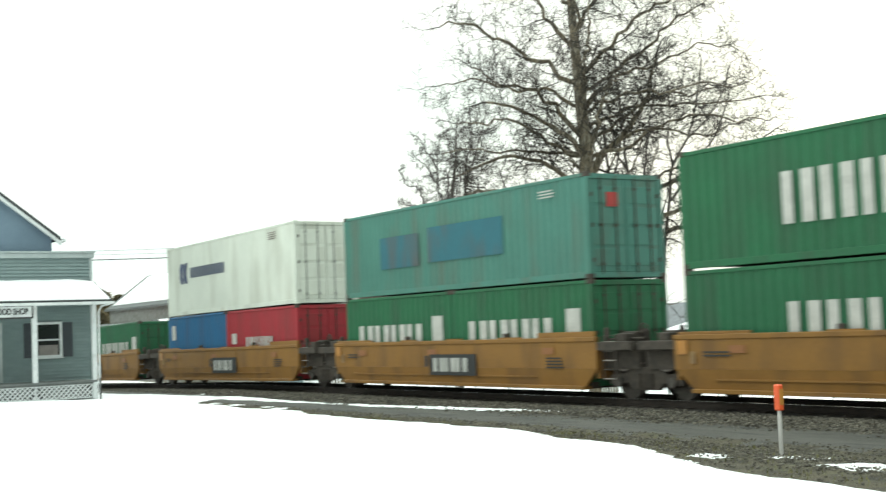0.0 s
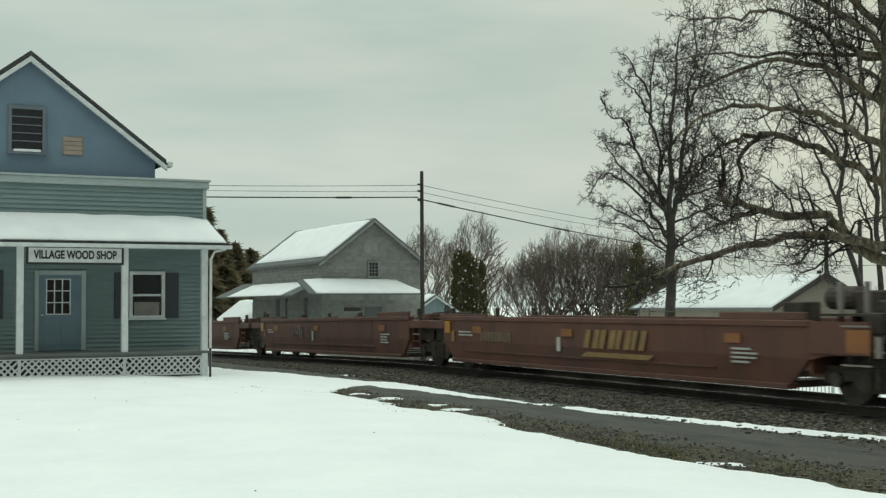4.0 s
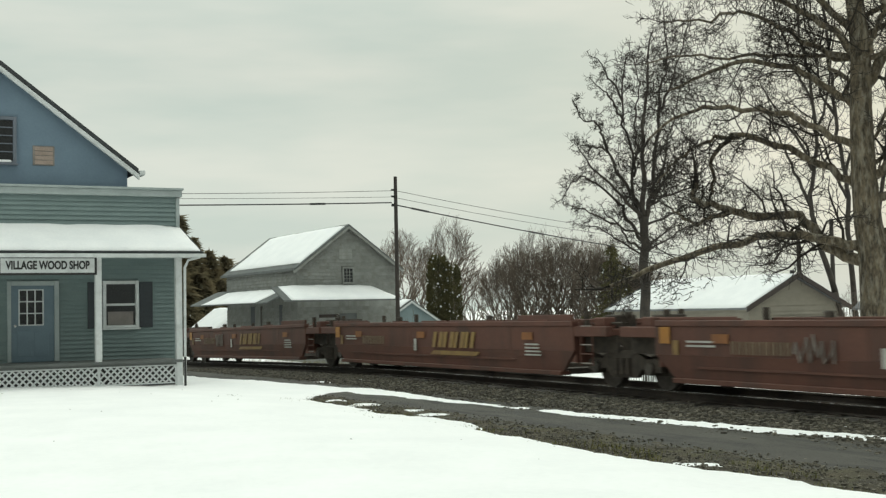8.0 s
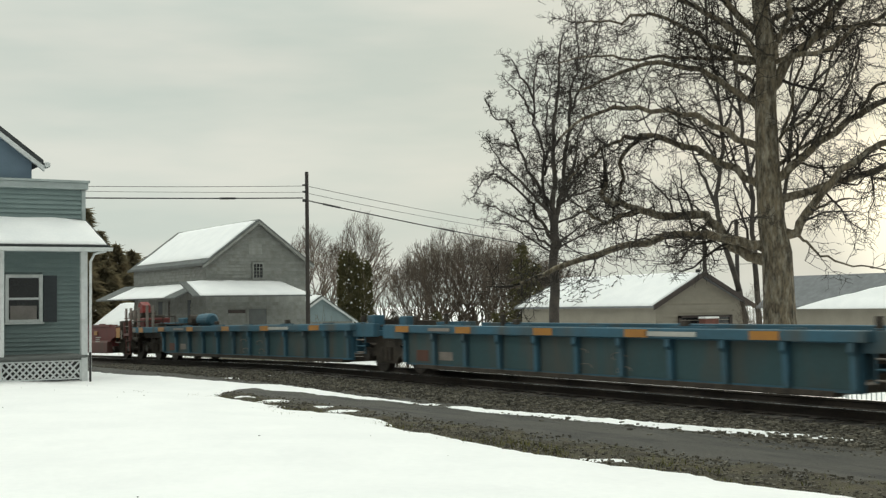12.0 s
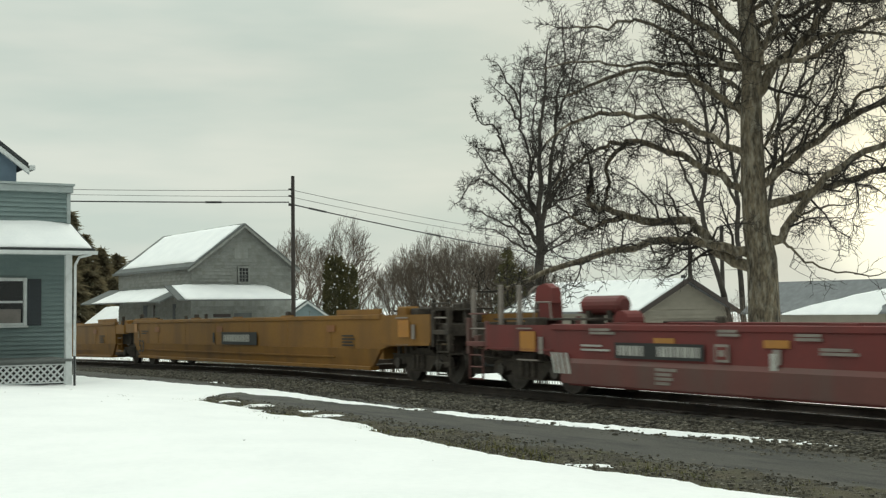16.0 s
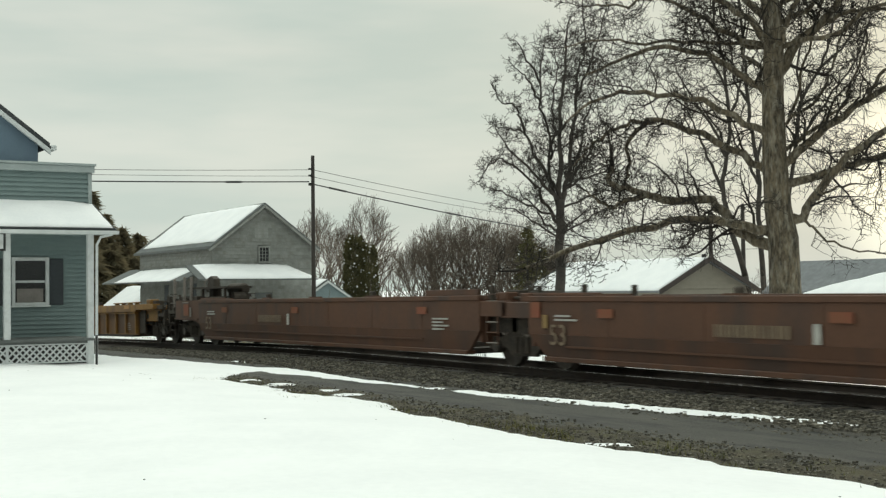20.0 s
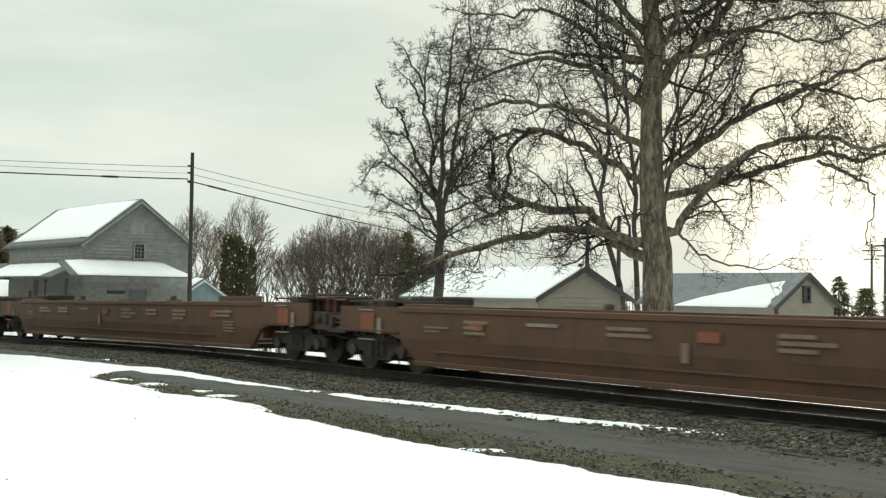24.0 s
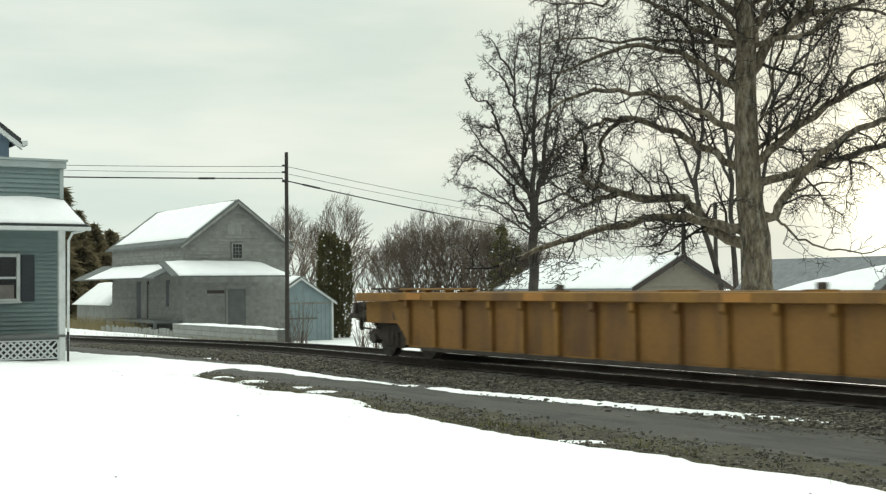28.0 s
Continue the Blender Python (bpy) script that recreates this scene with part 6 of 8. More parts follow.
# thicket between the barn and the houses
for k, (az, d, h, w) in enumerate(((60.1, 92, 7.9, 2.0), (59.2, 88, 8.8, 2.4), (58.2, 90, 9.6, 2.9), (57.1, 93, 9.7, 2.9), (56.2, 88, 8.9, 2.6), (55.3, 92, 8.5, 2.6), (54.4, 88, 7.3, 2.4), (53.5, 92, 6.9, 2.6),
                                 (52.6, 88, 6.2, 2.4), (51.6, 94, 5.4, 2.4))):
    crowned_tree(az, d, h, w, 60 + k, name="bare_bush", label="bare brown thicket with a rounded crown of thin branches", category="bush", group="bare bushes", stems=15, low=0.06)
for k in range(11):
    dome_bush(60.6 - k * 0.92, 85 + (k % 3) * 2, 3.4 + 0.5 * math.sin(k * 1.7), 1.9, 170 + k, 26, label="low brown thicket under taller bare bushes")
for k, (az, d, h) in enumerate(((42.5, 95, 4.6), (41.5, 100, 4.9), (43.4, 90, 4.4), (48.8, 100, 4.6), (50.2, 95, 4.3), (36.0, 120, 4.5), (34.8, 115, 4.8), (35.4, 118, 4.2))):
    bare_tree(az, d, h, 1.2, 90 + k, base=-1.75, stems=8, r=0.09, gap=0.7, level=2, twig=BUSHTWIG, low=0.08, name="bare_bush", label="distant bare brown leafless bushes", shoot=1.6)


dome_bush(45.0, 60, 4.1, 0.85, 201, 60, label="dense upright brown shrub beside the house")


def conifer(az, dist, height, width, seed, base, material, label, columnar=False, snow=0, n=700):
    p = bearing(az, dist, base)
    t = thing("evergreen_tree", label, "evergreen", pose(*p), group="evergreens")
    rng = random.Random(seed)
    part("trunk", tube(bmesh.new(), [(0, 0, -0.3), (0, 0, height * 0.95)], [width * 0.09, 0.02], 7), BARKDARK, t)
    tw, sn = Twigs(), Twigs()
    for k in range(n):
        s = rng.random()
        z = height * (0.03 + 0.97 * s)
        if columnar:
            rad = width * (0.75 + 0.25 * math.sin(s * 3.1)) * min(1.0, (1 - s) * 7 + 0.55)
        else:
            rad = width * (1 - s) ** 0.75 * rng.uniform(0.75, 1.1) + 0.12
        a = rng.uniform(0, 2 * math.pi)
        out = Vector((math.cos(a), math.sin(a), 0))
        tip = out * rad + Vector((0, 0, z - (0 if columnar else rad * 0.3)))
        root = out * (rad * (0.55 if columnar else 0.1)) + Vector((0, 0, z - (0.5 if columnar else 0)))
        if not columnar:
            tw.add([root, root.lerp(tip, 0.5), tip], [0.03, 0.02, 0.006], 3)
        for j in range(10):
            f = rng.uniform(0.25, 1.0)
            q = root.lerp(tip, f)
            d = Vector((rng.gauss(0, 1), rng.gauss(0, 1), rng.gauss(0.9 if columnar else -0.5, 0.5))).normalized() + out * 0.5
            tw.leaf(q, d * width * rng.uniform(0.12, 0.26) * (0.8 if columnar else 1), width * rng.uniform(0.025, 0.06) * (0.8 if columnar else 1))
        if k < snow:
            q = tip + Vector((0, 0, 0.03))
            w = rng.uniform(0.04, 0.1)
            sn.add([q - out * w, q, q + out * w * 0.8], [0.01, w * 0.75, 0.01], 6)
    tw.make("foliage", material, t, "dense needle sprays")
    if snow:
        sn.make("snow_clumps", ROOF_SNOW, t, "clumps of snow caught in the foliage")
    return t


conifer(63.1, 84, 7.1, 0.8, 1, -1.75, NEEDLE, "dark columnar evergreen flecked with snow", True, 110, 2400)
conifer(62.5, 84, 6.5, 0.72, 2, -1.75, NEEDLE, "dark columnar evergreen flecked with snow", True, 90, 2000)
conifer(55.25, 80, 7.3, 1.5, 3, -1.75, NEEDLE, "sparse dark spruce among bare bushes", False, 30, 170)
conifer(54.6, 82, 6.0, 1.4, 4, -1.75, NEEDLE, "sparse dark spruce among bare bushes", False, 30, 130)
for k, (az, d, h, w) in enumerate(((76.4, 98, 11.0, 3.0), (75.4, 100, 10.8, 2.8), (74.8, 103, 10.9, 2.6), (74.1, 106, 9.2, 2.2), (73.4, 108, 8.2, 2.2), (72.7, 112, 7.9, 2.2), (72.0, 116, 7.6, 2.2), (77.6, 96, 10.0, 3.2), (74.9, 95, 6.4, 3.0), (73.9, 99, 6.0, 3.0), (73.0, 104, 5.6, 3.0))):
    conifer(az, d, h, w, 10 + k, -1.2, PINE, "brownish evergreen with drooping boughs", False, 10, 520)
for k in range(9):
    az = 60.5 - k * 1.35
    conifer(az, 78 + (k % 3) * 5, 2.6 + 0.5 * math.sin(k * 2.3), 0.9, 30 + k, -1.75, NEEDLE, "low snow-flecked evergreen shrub", False, 40, 170)

for k in range(5):
    conifer(37.2 - k * 1.1, 88 + (k % 2) * 6, 4.6 + 0.5 * math.sin(k * 2.1), 1.5, 230 + k, -1.75, NEEDLE, "low snow-flecked evergreen shrub", False, 60, 220)

# rusty grass along the far side of the track
gr = Twigs()
grass_rng = random.Random(9)
for k in range(4200):
    x = grass_rng.uniform(-74, -41)
    y = grass_rng.gauss(19.4, 0.6)
    p = Vector((x, y, bed(min(y, 20.0)) - dip(x) - 0.02))
    gr.leaf(p, Vector((grass_rng.gauss(0, 0.12), grass_rng.gauss(0, 0.12), grass_rng.uniform(0.15, 0.5))), 0.012)
for k in range(3800):
    x = grass_rng.uniform(-92, -66)
    y = grass_rng.gauss(21.6, 0.5)
    gr.leaf(Vector((x, y, -1.0)), Vector((grass_rng.gauss(0, 0.2), grass_rng.gauss(0, 0.2), grass_rng.uniform(0.4, 1.15))), 0.02)
grass_ob = gr.make("dry_grass", GRASS, None, "tufts of dry tan grass along the far side of the track")
tagged(grass_ob, category="grass")


# ---- the train ----
SPEED, LEAD = 26.5, 0.5
MOVERS = []
HALF_W = 1.47


def truck_parts(unit, x):
    """A two-axle truck under a unit, centred at x."""
    tr = part("truck", cube(x - 0.25, x + 0.25, -1.0, 1.0, 0.45, 0.72, 0.03), GRIME, unit, "grimy cast steel two-axle truck")
    for s in (-1, 1):
        y = s * 1.02
        prof = [(-1.22, 0.36), (-1.22, 0.56), (-1.05, 0.62), (-0.72, 0.6), (-0.45, 0.76), (0.45, 0.76), (0.72, 0.6), (1.05, 0.62), (1.22, 0.56), (1.22, 0.36), (0.95, 0.34), (0.62, 0.42), (0.42, 0.24), (-0.42, 0.24), (-0.62, 0.42), (-0.95, 0.34)]
        part("side_frame", prism(bmesh.new(), [(x + a, b) for a, b in prof], min(y, y + s * 0.13), max(y, y + s * 0.13), "y"), GRIME, tr)
        for k in (-0.2, 0, 0.2):
            part("spring", tube(bmesh.new(), [(x + k, y + s * 0.14, 0.3), (x + k, y + s * 0.14, 0.62)], 0.07, 8), GRIME, tr)
        # caps take the lighter wheel colour, which paints a slight highlight on them
        for k in (-0.9, 0.9):
            part("axle_cap", disc(bmesh.new(), (x + k, 0.42), 0.12, min(y, y + s * 0.2), max(y, y + s * 0.2), "y", 14), WHEEL, tr)
    for k in (-0.9, 0.9):
        bm = tube(bmesh.new(), [(x + k, -0.95, 0.42), (x + k, 0.95, 0.42)], 0.08, 10)
        for s in (-1, 1):
            disc(bm, (x + k, 0.42), 0.42, s * 0.72 - 0.065, s * 0.72 + 0.065, "y", 28)
            disc(bm, (x + k, 0.42), 0.45, s * 0.66 - 0.02, s * 0.66 + 0.02, "y", 28)
            disc(bm, (x + k, 0.42), 0.15, s * 0.72 - 0.1, s * 0.72 + 0.1, "y", 14)
        part("wheelset", bm, WHEEL, tr)
    return tr


def ring(bm, centre, r, wire, axis="y", n=20):
    """A wire hoop round a centre."""
    cx, cy, cz = centre
    pts = []
    for k in range(n + 1):
        t = 2 * math.pi * k / n
        pts.append((cx + r * math.cos(t), cy, cz + r * math.sin(t)) if axis == "y" else (cx, cy + r * math.cos(t), cz + r * math.sin(t)))
    tube(bm, pts, wire, 6)
    for k in range(3):
        t = math.pi * k / 3
        u, w = r * math.cos(t), r * math.sin(t)
        tube(bm, [(cx - u, cy, cz - w), (cx + u, cy, cz + w)] if axis == "y" else [(cx, cy - u, cz - w), (cx, cy + u, cz + w)], wire * 0.6, 4)
    return bm


def coupler_end(unit, x_body, x_end, top, colour, s, dark, style, low=False):
    """The end of a car over its truck: raised side, platform, ladders, posts, walkway and brake gear. s: +1 front, -1 rear."""
    def sp(d0, d1):
        return sorted((x_end - s * d0, x_end - s * d1))

    def bar(name, d0, d1, y0, y1, z0, z1, material, c=0.0, label=""):
        xa, xb = sp(d0, d1)
        return part(name, cube(xa, xb, y0, y1, z0, z1, c), material, unit, label)
    X = lambda d: x_end - s * d
    D = abs(x_end - x_body)
    iron = colour if colour is YELLOW else DUSTY_RED if colour is CRIMSON else dark
    square = style == "ribbed" and colour is OCHRE and top < 1.46
    to = (0.12 if colour is YELLOW else 0.75) if style == "ribbed" and top < 1.25 else 1.9 if s > 0 and colour in (CRIMSON, BROWN, RUST) else 1.0
    for q in (-1, 1):
        y0, y1 = sorted((q * 1.4, q * HALF_W))
        if style == "ribbed":
            yc0, yc1 = sorted((q * 1.36, q * (HALF_W + 0.16)))
            bar("end_chord", to, D - 0.2, yc0, yc1, top - 0.2, top - 0.004, colour, 0.012)
            yd0, yd1 = sorted((q * 1.3, q * 1.355))
            bar("end_web", to + (0.7 if top < 1.25 else 0.05), D, yd0, yd1, 0.8, top - 0.21, dark if top < 1.25 else colour)
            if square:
                # the bay gets its darkness from the plate's colour
                bar("end_bay", D - 0.68, D, min(q * 1.38, q * 1.42), max(q * 1.38, q * 1.42), 0.36, top - 0.21, dark, 0.0, "recessed bay over the truck, closed by a dark-coloured plate")
                bar("end_bracket", 0.35, 0.95, min(q * 1.36, q * 1.5), max(q * 1.36, q * 1.5), top - 0.2, top - 0.06, dark, 0.01)
                continue
            part("gusset", prism(bmesh.new(), [(X(D), 0.34), (X(D), top - 0.21), (X(D - 0.75), top - 0.21), (X(D - 0.62), 0.9), (X(D - 0.3), 0.62)], min(q * 1.4, q * 1.46), max(q * 1.4, q * 1.46), "y"), dark if colour is BLUE else colour, unit)
        else:
            part("end_panel", prism(bmesh.new(), [(X(D), 0.72), (X(D - 0.35), 0.8), (X(to + 0.25), 0.82), (X(to), 0.9), (X(to), top - 0.02), (X(D), top - 0.02)], y0, y1, "y"), colour, unit)
            part("end_lip", cube(*sp(to, D), min(q * HALF_W, q * (HALF_W + 0.035)), max(q * HALF_W, q * (HALF_W + 0.035)), 0.835, 0.875), colour, unit)
    bar("end_platform", 0.55, D, -1.3, 1.3, top - 0.34, top - 0.22, dark)
    bar("underframe", 0.6, D, -0.6, 0.6, 0.2, 0.8, dark, 0.0, "dark grimy underframe")
    bar("bolster", 0.75, D - 0.1, -1.05, 1.05, 0.8, top - 0.345, dark)
    bar("end_beam", 0.42, 0.56, -1.4, 1.4, top - 0.5, top - 0.24, iron, 0.01)
    # corner irons, ladder and rails on each side
    low_rear = low or (s < 0 and style == "ribbed" and top > 1.25)
    for q in (() if low_rear else (-1, 1)):
        y = q * 1.42
        bar("corner_post", 0.24, 0.34, y - 0.05, y + 0.05, 0.72, top + (-0.3 if style == "ribbed" and top > 1.25 else 0.1 if iron is colour else 0.12), iron, 0.01)
        bar("corner_post", 0.9, 0.99, y - 0.04, y + 0.04, 0.8, top + (-0.25 if style == "ribbed" and top > 1.25 else 0.04 if iron is colour else 0.05), iron, 0.01)
        bar("side_step", 0.24, 0.9, y - 0.06, y + 0.06, top - 0.46, top - 0.36, iron, 0.01)
        part("grab_rail", tube(bmesh.new(), [(X(0.29), y, top + (0.2 if style != "ribbed" or top < 1.25 else -0.35)), (X(0.94), y, top + (0.2 if style != "ribbed" or top < 1.25 else -0.35))], 0.02, 5), iron, unit)
        part("grab_rail", tube(bmesh.new(), [(X(0.29), y, top - 0.1), (X(0.94), y, top - 0.1)], 0.018, 5), M_GREY, unit)
        lad = part("ladder", tube(bmesh.new(), [(X(0.3), y, 0.2), (X(0.3), y, 0.95), (X(0.78), y, 0.95), (X(0.78), y, 0.2)], 0.022, 5), iron, unit)
        for k in range(3):
            part("rung", tube(bmesh.new(), [(X(0.3), y, 0.22 + k * 0.24), (X(0.78), y, 0.22 + k * 0.24)], 0.019, 5), iron, lad)
    part("brake_lever", tube(bmesh.new(), [(X(1.3), -0.9, 0.78), (X(1.9), -0.95, 0.62), (X(2.6), -0.9, 0.8)], 0.035, 6), dark, unit)
    part("brake_cylinder", tube(bmesh.new(), [(X(0.8), -0.85, 0.72), (X(1.35), -0.85, 0.72)], 0.13, 10), dark, unit)
    part("brake_pipe", tube(bmesh.new(), [(X(0.3), -1.1, 0.66), (X(1.6), -1.15, 0.6), (X(D - 0.1), -1.2, 0.62)], 0.022, 5), dark, unit)
    part("coupler", box(cube(*sp(-0.12, 0.6), -0.16, 0.16, 0.62, 0.86, 0.03), *sp(-0.16, 0.16), -0.22, 0.22, 0.58, 0.92, 0.04), GRIME, unit)
    part("brake_hose", tube(bmesh.new(), [(X(0.7), -0.5, 0.75), (X(0.25), -0.55, 0.4), (X(0.0), -0.3, 0.36)], 0.035, 6), BLACK, unit)
    # walkway over the platform
    bar("walkway", 0.35, D + 0.5, -0.85, -0.2, top + 0.06, top + 0.1, dark, 0.0, "dark steel walkway")
    for d in (0.6, 1.7, D - 0.3):
        bar("walkway_leg", d, d + 0.06, -0.8, -0.74, top - 0.22, top + 0.06, dark)
    bar("valve_box", 1.95, 2.3, -1.2, -0.9, top - 0.22, top + 0.12, dark, 0.02)
    if s < 0 and not low_rear:
        for d, h in ((0.1, 0.72), (1.1, 0.78), (1.75, 0.76)):
            bar("stake", d, d + 0.085, -1.25, -1.17, top - 0.3, top + h, M_GREY, 0.01, "tall thin grey stake")
    # grimy clutter under the deck: rods, hoses, hangers and levers
    rng = random.Random(int(top * 100) + (7 if s > 0 else 3))
    for k in range(7):
        d = 0.5 + 0.37 * k + rng.uniform(-0.1, 0.1)
        bar("hanger", d, d + 0.07, -1.32, -1.24, 0.62 + rng.uniform(0, 0.2), top - 0.26, dark)
    for z in (0.86, 0.98, 1.1):
        y = -1.3 + rng.uniform(-0.06, 0.06)
        part("brake_rod", tube(bmesh.new(), [(X(0.35), y, z), (X(1.2), y + 0.04, z + rng.uniform(-0.05, 0.05)), (X(2.1), y, z + rng.uniform(-0.06, 0.06)), (X(D), y + 0.03, z)], 0.022, 5), M_DULL if z < 0.9 else dark, unit)
    for d in (0.9, 2.4):
        part("valve", tube(bmesh.new(), [(X(d), -1.36, 0.98), (X(d), -1.15, 0.98)], 0.11, 10), dark, unit)
    if low:
        bar("valve_box", 1.1, 1.9, -0.7, 0.2, top - 0.22, top + 0.14, dark, 0.03)
        bar("brake_gear", 2.2, 3.1, -0.5, 0.5, top - 0.22, top + 0.2, dark, 0.03)
        bar("guide_post", 2.0, 2.08, -0.8, -0.72, top - 0.22, top + 0.34, dark)
        bar("end_step", 0.3, 1.0, -1.35, 1.35, top - 0.6, top - 0.48, dark)
        part("hand_rail", tube(bmesh.new(), [(X(0.5), -1.3, top - 0.5), (X(0.5), -1.3, top + 0.1), (X(0.95), -1.3, top + 0.1)], 0.018, 5), BRAKE_RED, unit)
    elif low_rear:
        bar("end_step", 0.1, 1.0, -1.3, 1.3, top - 0.62, top - 0.5, dark)
    elif s < 0 and colour in (OCHRE, TAN):
        bar("valve_box", 1.2, 2.0, -0.6, -0.1, top - 0.22, top + 0.16, dark, 0.03)
        if top > 1.5:
            z = top + 0.27
            E = D - 2.3
            bar("tank_platform", E + 0.1, E + 2.9, -0.5, 0.5, top - 0.02, top + 0.05, colour, 0.01)
            part("air_tank", tube(bmesh.new(), [(X(E + 1.15), -0.1, z), (X(E + 1.22), -0.1, z), (X(E + 2.7), -0.1, z), (X(E + 2.77), -0.1, z)], [0.15, 0.22, 0.22, 0.15], 16), colour, unit)
            bar("brake_stand", E + 0.25, E + 0.7, -0.4, -0.1, top + 0.05, top + 0.42, colour, 0.03)
            part("brake_housing", prism(bmesh.new(), [(X(E + 0.15), top + 0.4), (X(E + 0.85), top + 0.36), (X(E + 0.75), top + 0.66), (X(E + 0.45), top + 0.8), (X(E + 0.2), top + 0.72)], -0.42, -0.2, "y"), colour, unit, "upright brake housing")
    elif s < 0 and colour is YELLOW:
        bar("brake_stand", 2.3, 2.9, -0.4, -0.1, top - 0.22, top + 0.3, colour, 0.03)
        part("brake_wheel", ring(bmesh.new(), (X(2.5), -0.45, top + 0.34), 0.26, 0.02, "y"), colour, unit)
    elif s < 0 and colour is BLUE:
        z = top + 0.2
        part("air_tank", tube(bmesh.new(), [(X(3.95), -0.2, z), (X(4.03), -0.2, z), (X(5.0), -0.2, z), (X(5.08), -0.2, z)], [0.15, 0.22, 0.22, 0.15], 16), colour, unit)
        bar("valve_box", 0.7, 1.5, -0.6, -0.1, top - 0.22, top + 0.14, colour, 0.03)
        bar("valve_box", 2.4, 3.0, -0.5, 0.1, top - 0.22, top + 0.3, colour, 0.03)
        part("valve", tube(bmesh.new(), [(X(3.6), -0.5, top + 0.2), (X(3.6), 0.0, top + 0.2)], [0.2, 0.2], 12), dark, unit)
        for q in (-1, 1):
            bar("reflector", 1.5, 1.95, min(q * 1.631, q * 1.637), max(q * 1.631, q * 1.637), top - 0.19, top - 0.015, M_ORANGE, 0.0, "orange end reflector")
            bar("panel", 0.75, 1.1, min(q * 1.631, q * 1.636), max(q * 1.631, q * 1.636), top - 0.18, top - 0.03, M_GREY)
        part("hand_rail", tube(bmesh.new(), [(X(1.75), -0.85, top + 0.08), (X(1.85), -0.85, top + 0.36), (X(3.1), -0.85, top + 0.36), (X(3.15), -0.85, top + 0.08)], 0.02, 5), dark, unit)
    elif s < 0:
        z = top + 0.34
        if colour is BROWN:
            colour = dark
            bar("raised_walkway", 0.9, D + 1.2, -1.0, -0.1, top + 0.36, top + 0.42, dark)
            for d in (1.0, 2.1, D + 0.9):
                bar("walkway_leg", d, d + 0.07, -0.95, -0.88, top - 0.22, top + 0.36, dark)
        part("air_tank", tube(bmesh.new(), [(X(2.35), 0, z), (X(2.42), 0, z), (X(3.5), 0, z), (X(3.57), 0, z)], [0.13, 0.19, 0.19, 0.13], 16), colour, unit, smooth=False)
        for d in (2.6, 3.25):
            bar("tank_bracket", d, d + 0.1, -0.2, 0.2, top - 0.22, z - 0.1, dark)
        if style == "ribbed":
            bar("valve_box", 0.7, 1.5, -0.6, -0.1, top - 0.22, top + 0.24, colour, 0.03)
            bar("valve_box", 1.6, 2.1, -0.5, 0.1, top - 0.22, top + 0.32, colour, 0.03)
        else:
            low_by, coat = (0.3, dark) if colour is RUST else (0.0, colour)
            bar("brake_stand", 1.3, 1.75, -0.4, -0.1, top - 0.22, top + 0.46 - low_by, coat, 0.03)
            part("brake_housing", prism(bmesh.new(), [(X(1.2), top + 0.44 - low_by), (X(1.85), top + 0.4 - low_by), (X(1.8), top + 0.7 - low_by), (X(1.55), top + 0.8 - low_by), (X(1.3), top + 0.74 - low_by)], -0.42, -0.2, "y"), coat, unit)
        part("brake_wheel", ring(bmesh.new(), (X(1.12), -0.25, top + 0.5), 0.25, 0.02, "x"), M_GREY, unit)
        part("hand_rail", tube(bmesh.new(), [(X(1.75), -0.85, top + 0.08), (X(1.85), -0.85, top + 0.42), (X(2.3), -0.85, top + 0.42), (X(2.35), -0.85, top + 0.08)], 0.018, 5), M_GREY, unit)
        part("fender", disc(bmesh.new(), (X(4.25), top + 0.04), 0.2, -0.7, -0.3, "y", 16), colour, unit)
    elif colour in (OCHRE, BROWN, TAN):
        if style == "ribbed" and not square:
            part("brake_tower", prism(bmesh.new(), [(X(1.3), top - 0.22), (X(1.72), top - 0.22), (X(1.7), top + 0.42), (X(1.58), top + 0.52), (X(1.38), top + 0.5)], -0.6, -0.45, "y"), dark, unit)
            part("release_bar", tube(bmesh.new(), [(X(1.12), -0.75, top + 0.4), (X(0.88), -0.75, top - 0.3), (X(0.7), -0.75, top - 0.34)], 0.05, 6), BRAKE_RED, unit, "red slanted release bar")
        bar("brake_gear", 1.9, 2.7, -0.5, 0.5, top - 0.22, top + 0.1, dark, 0.03)
        bar("brake_gear", 2.75, 3.4, -0.3, 0.4, top - 0.22, top + 0.16, dark, 0.03)
        bar("lock_box", 2.3, 2.75, -1.3, -0.95, top - 0.2, top + 0.17, colour, 0.03)
        bar("brake_housing", 1.3, 1.7, -0.45, -0.1, top - 0.22, top + 0.24, dark, 0.04)
        for d in (0.75, 1.45, 2.05):
            bar("guide_post", d, d + 0.08, -0.74, -0.66, top - 0.5, top + 0.3, dark, 0.01)
        part("brake_wheel", ring(bmesh.new(), (X(1.2), -0.26, top + 0.02), 0.22, 0.02, "x"), dark, unit)
    else:
        h = 0.3 if colour is BLUE else 0.0
        bar("brake_gear", 1.9, 2.7, -0.5, 0.5, top - 0.22, top + 0.32 - h * 0.7, dark, 0.03)
        bar("brake_gear", 2.75, 3.4, -0.3, 0.4, top - 0.22, top + 0.48 - h, dark, 0.03)
        part("air_tank", tube(bmesh.new(), [(X(3.4), -0.1, top + 0.36 - h), (X(3.46), -0.1, top + 0.36 - h), (X(4.1), -0.1, top + 0.36 - h), (X(4.16), -0.1, top + 0.36 - h)], [0.14, 0.2, 0.2, 0.14], 14), dark, unit)
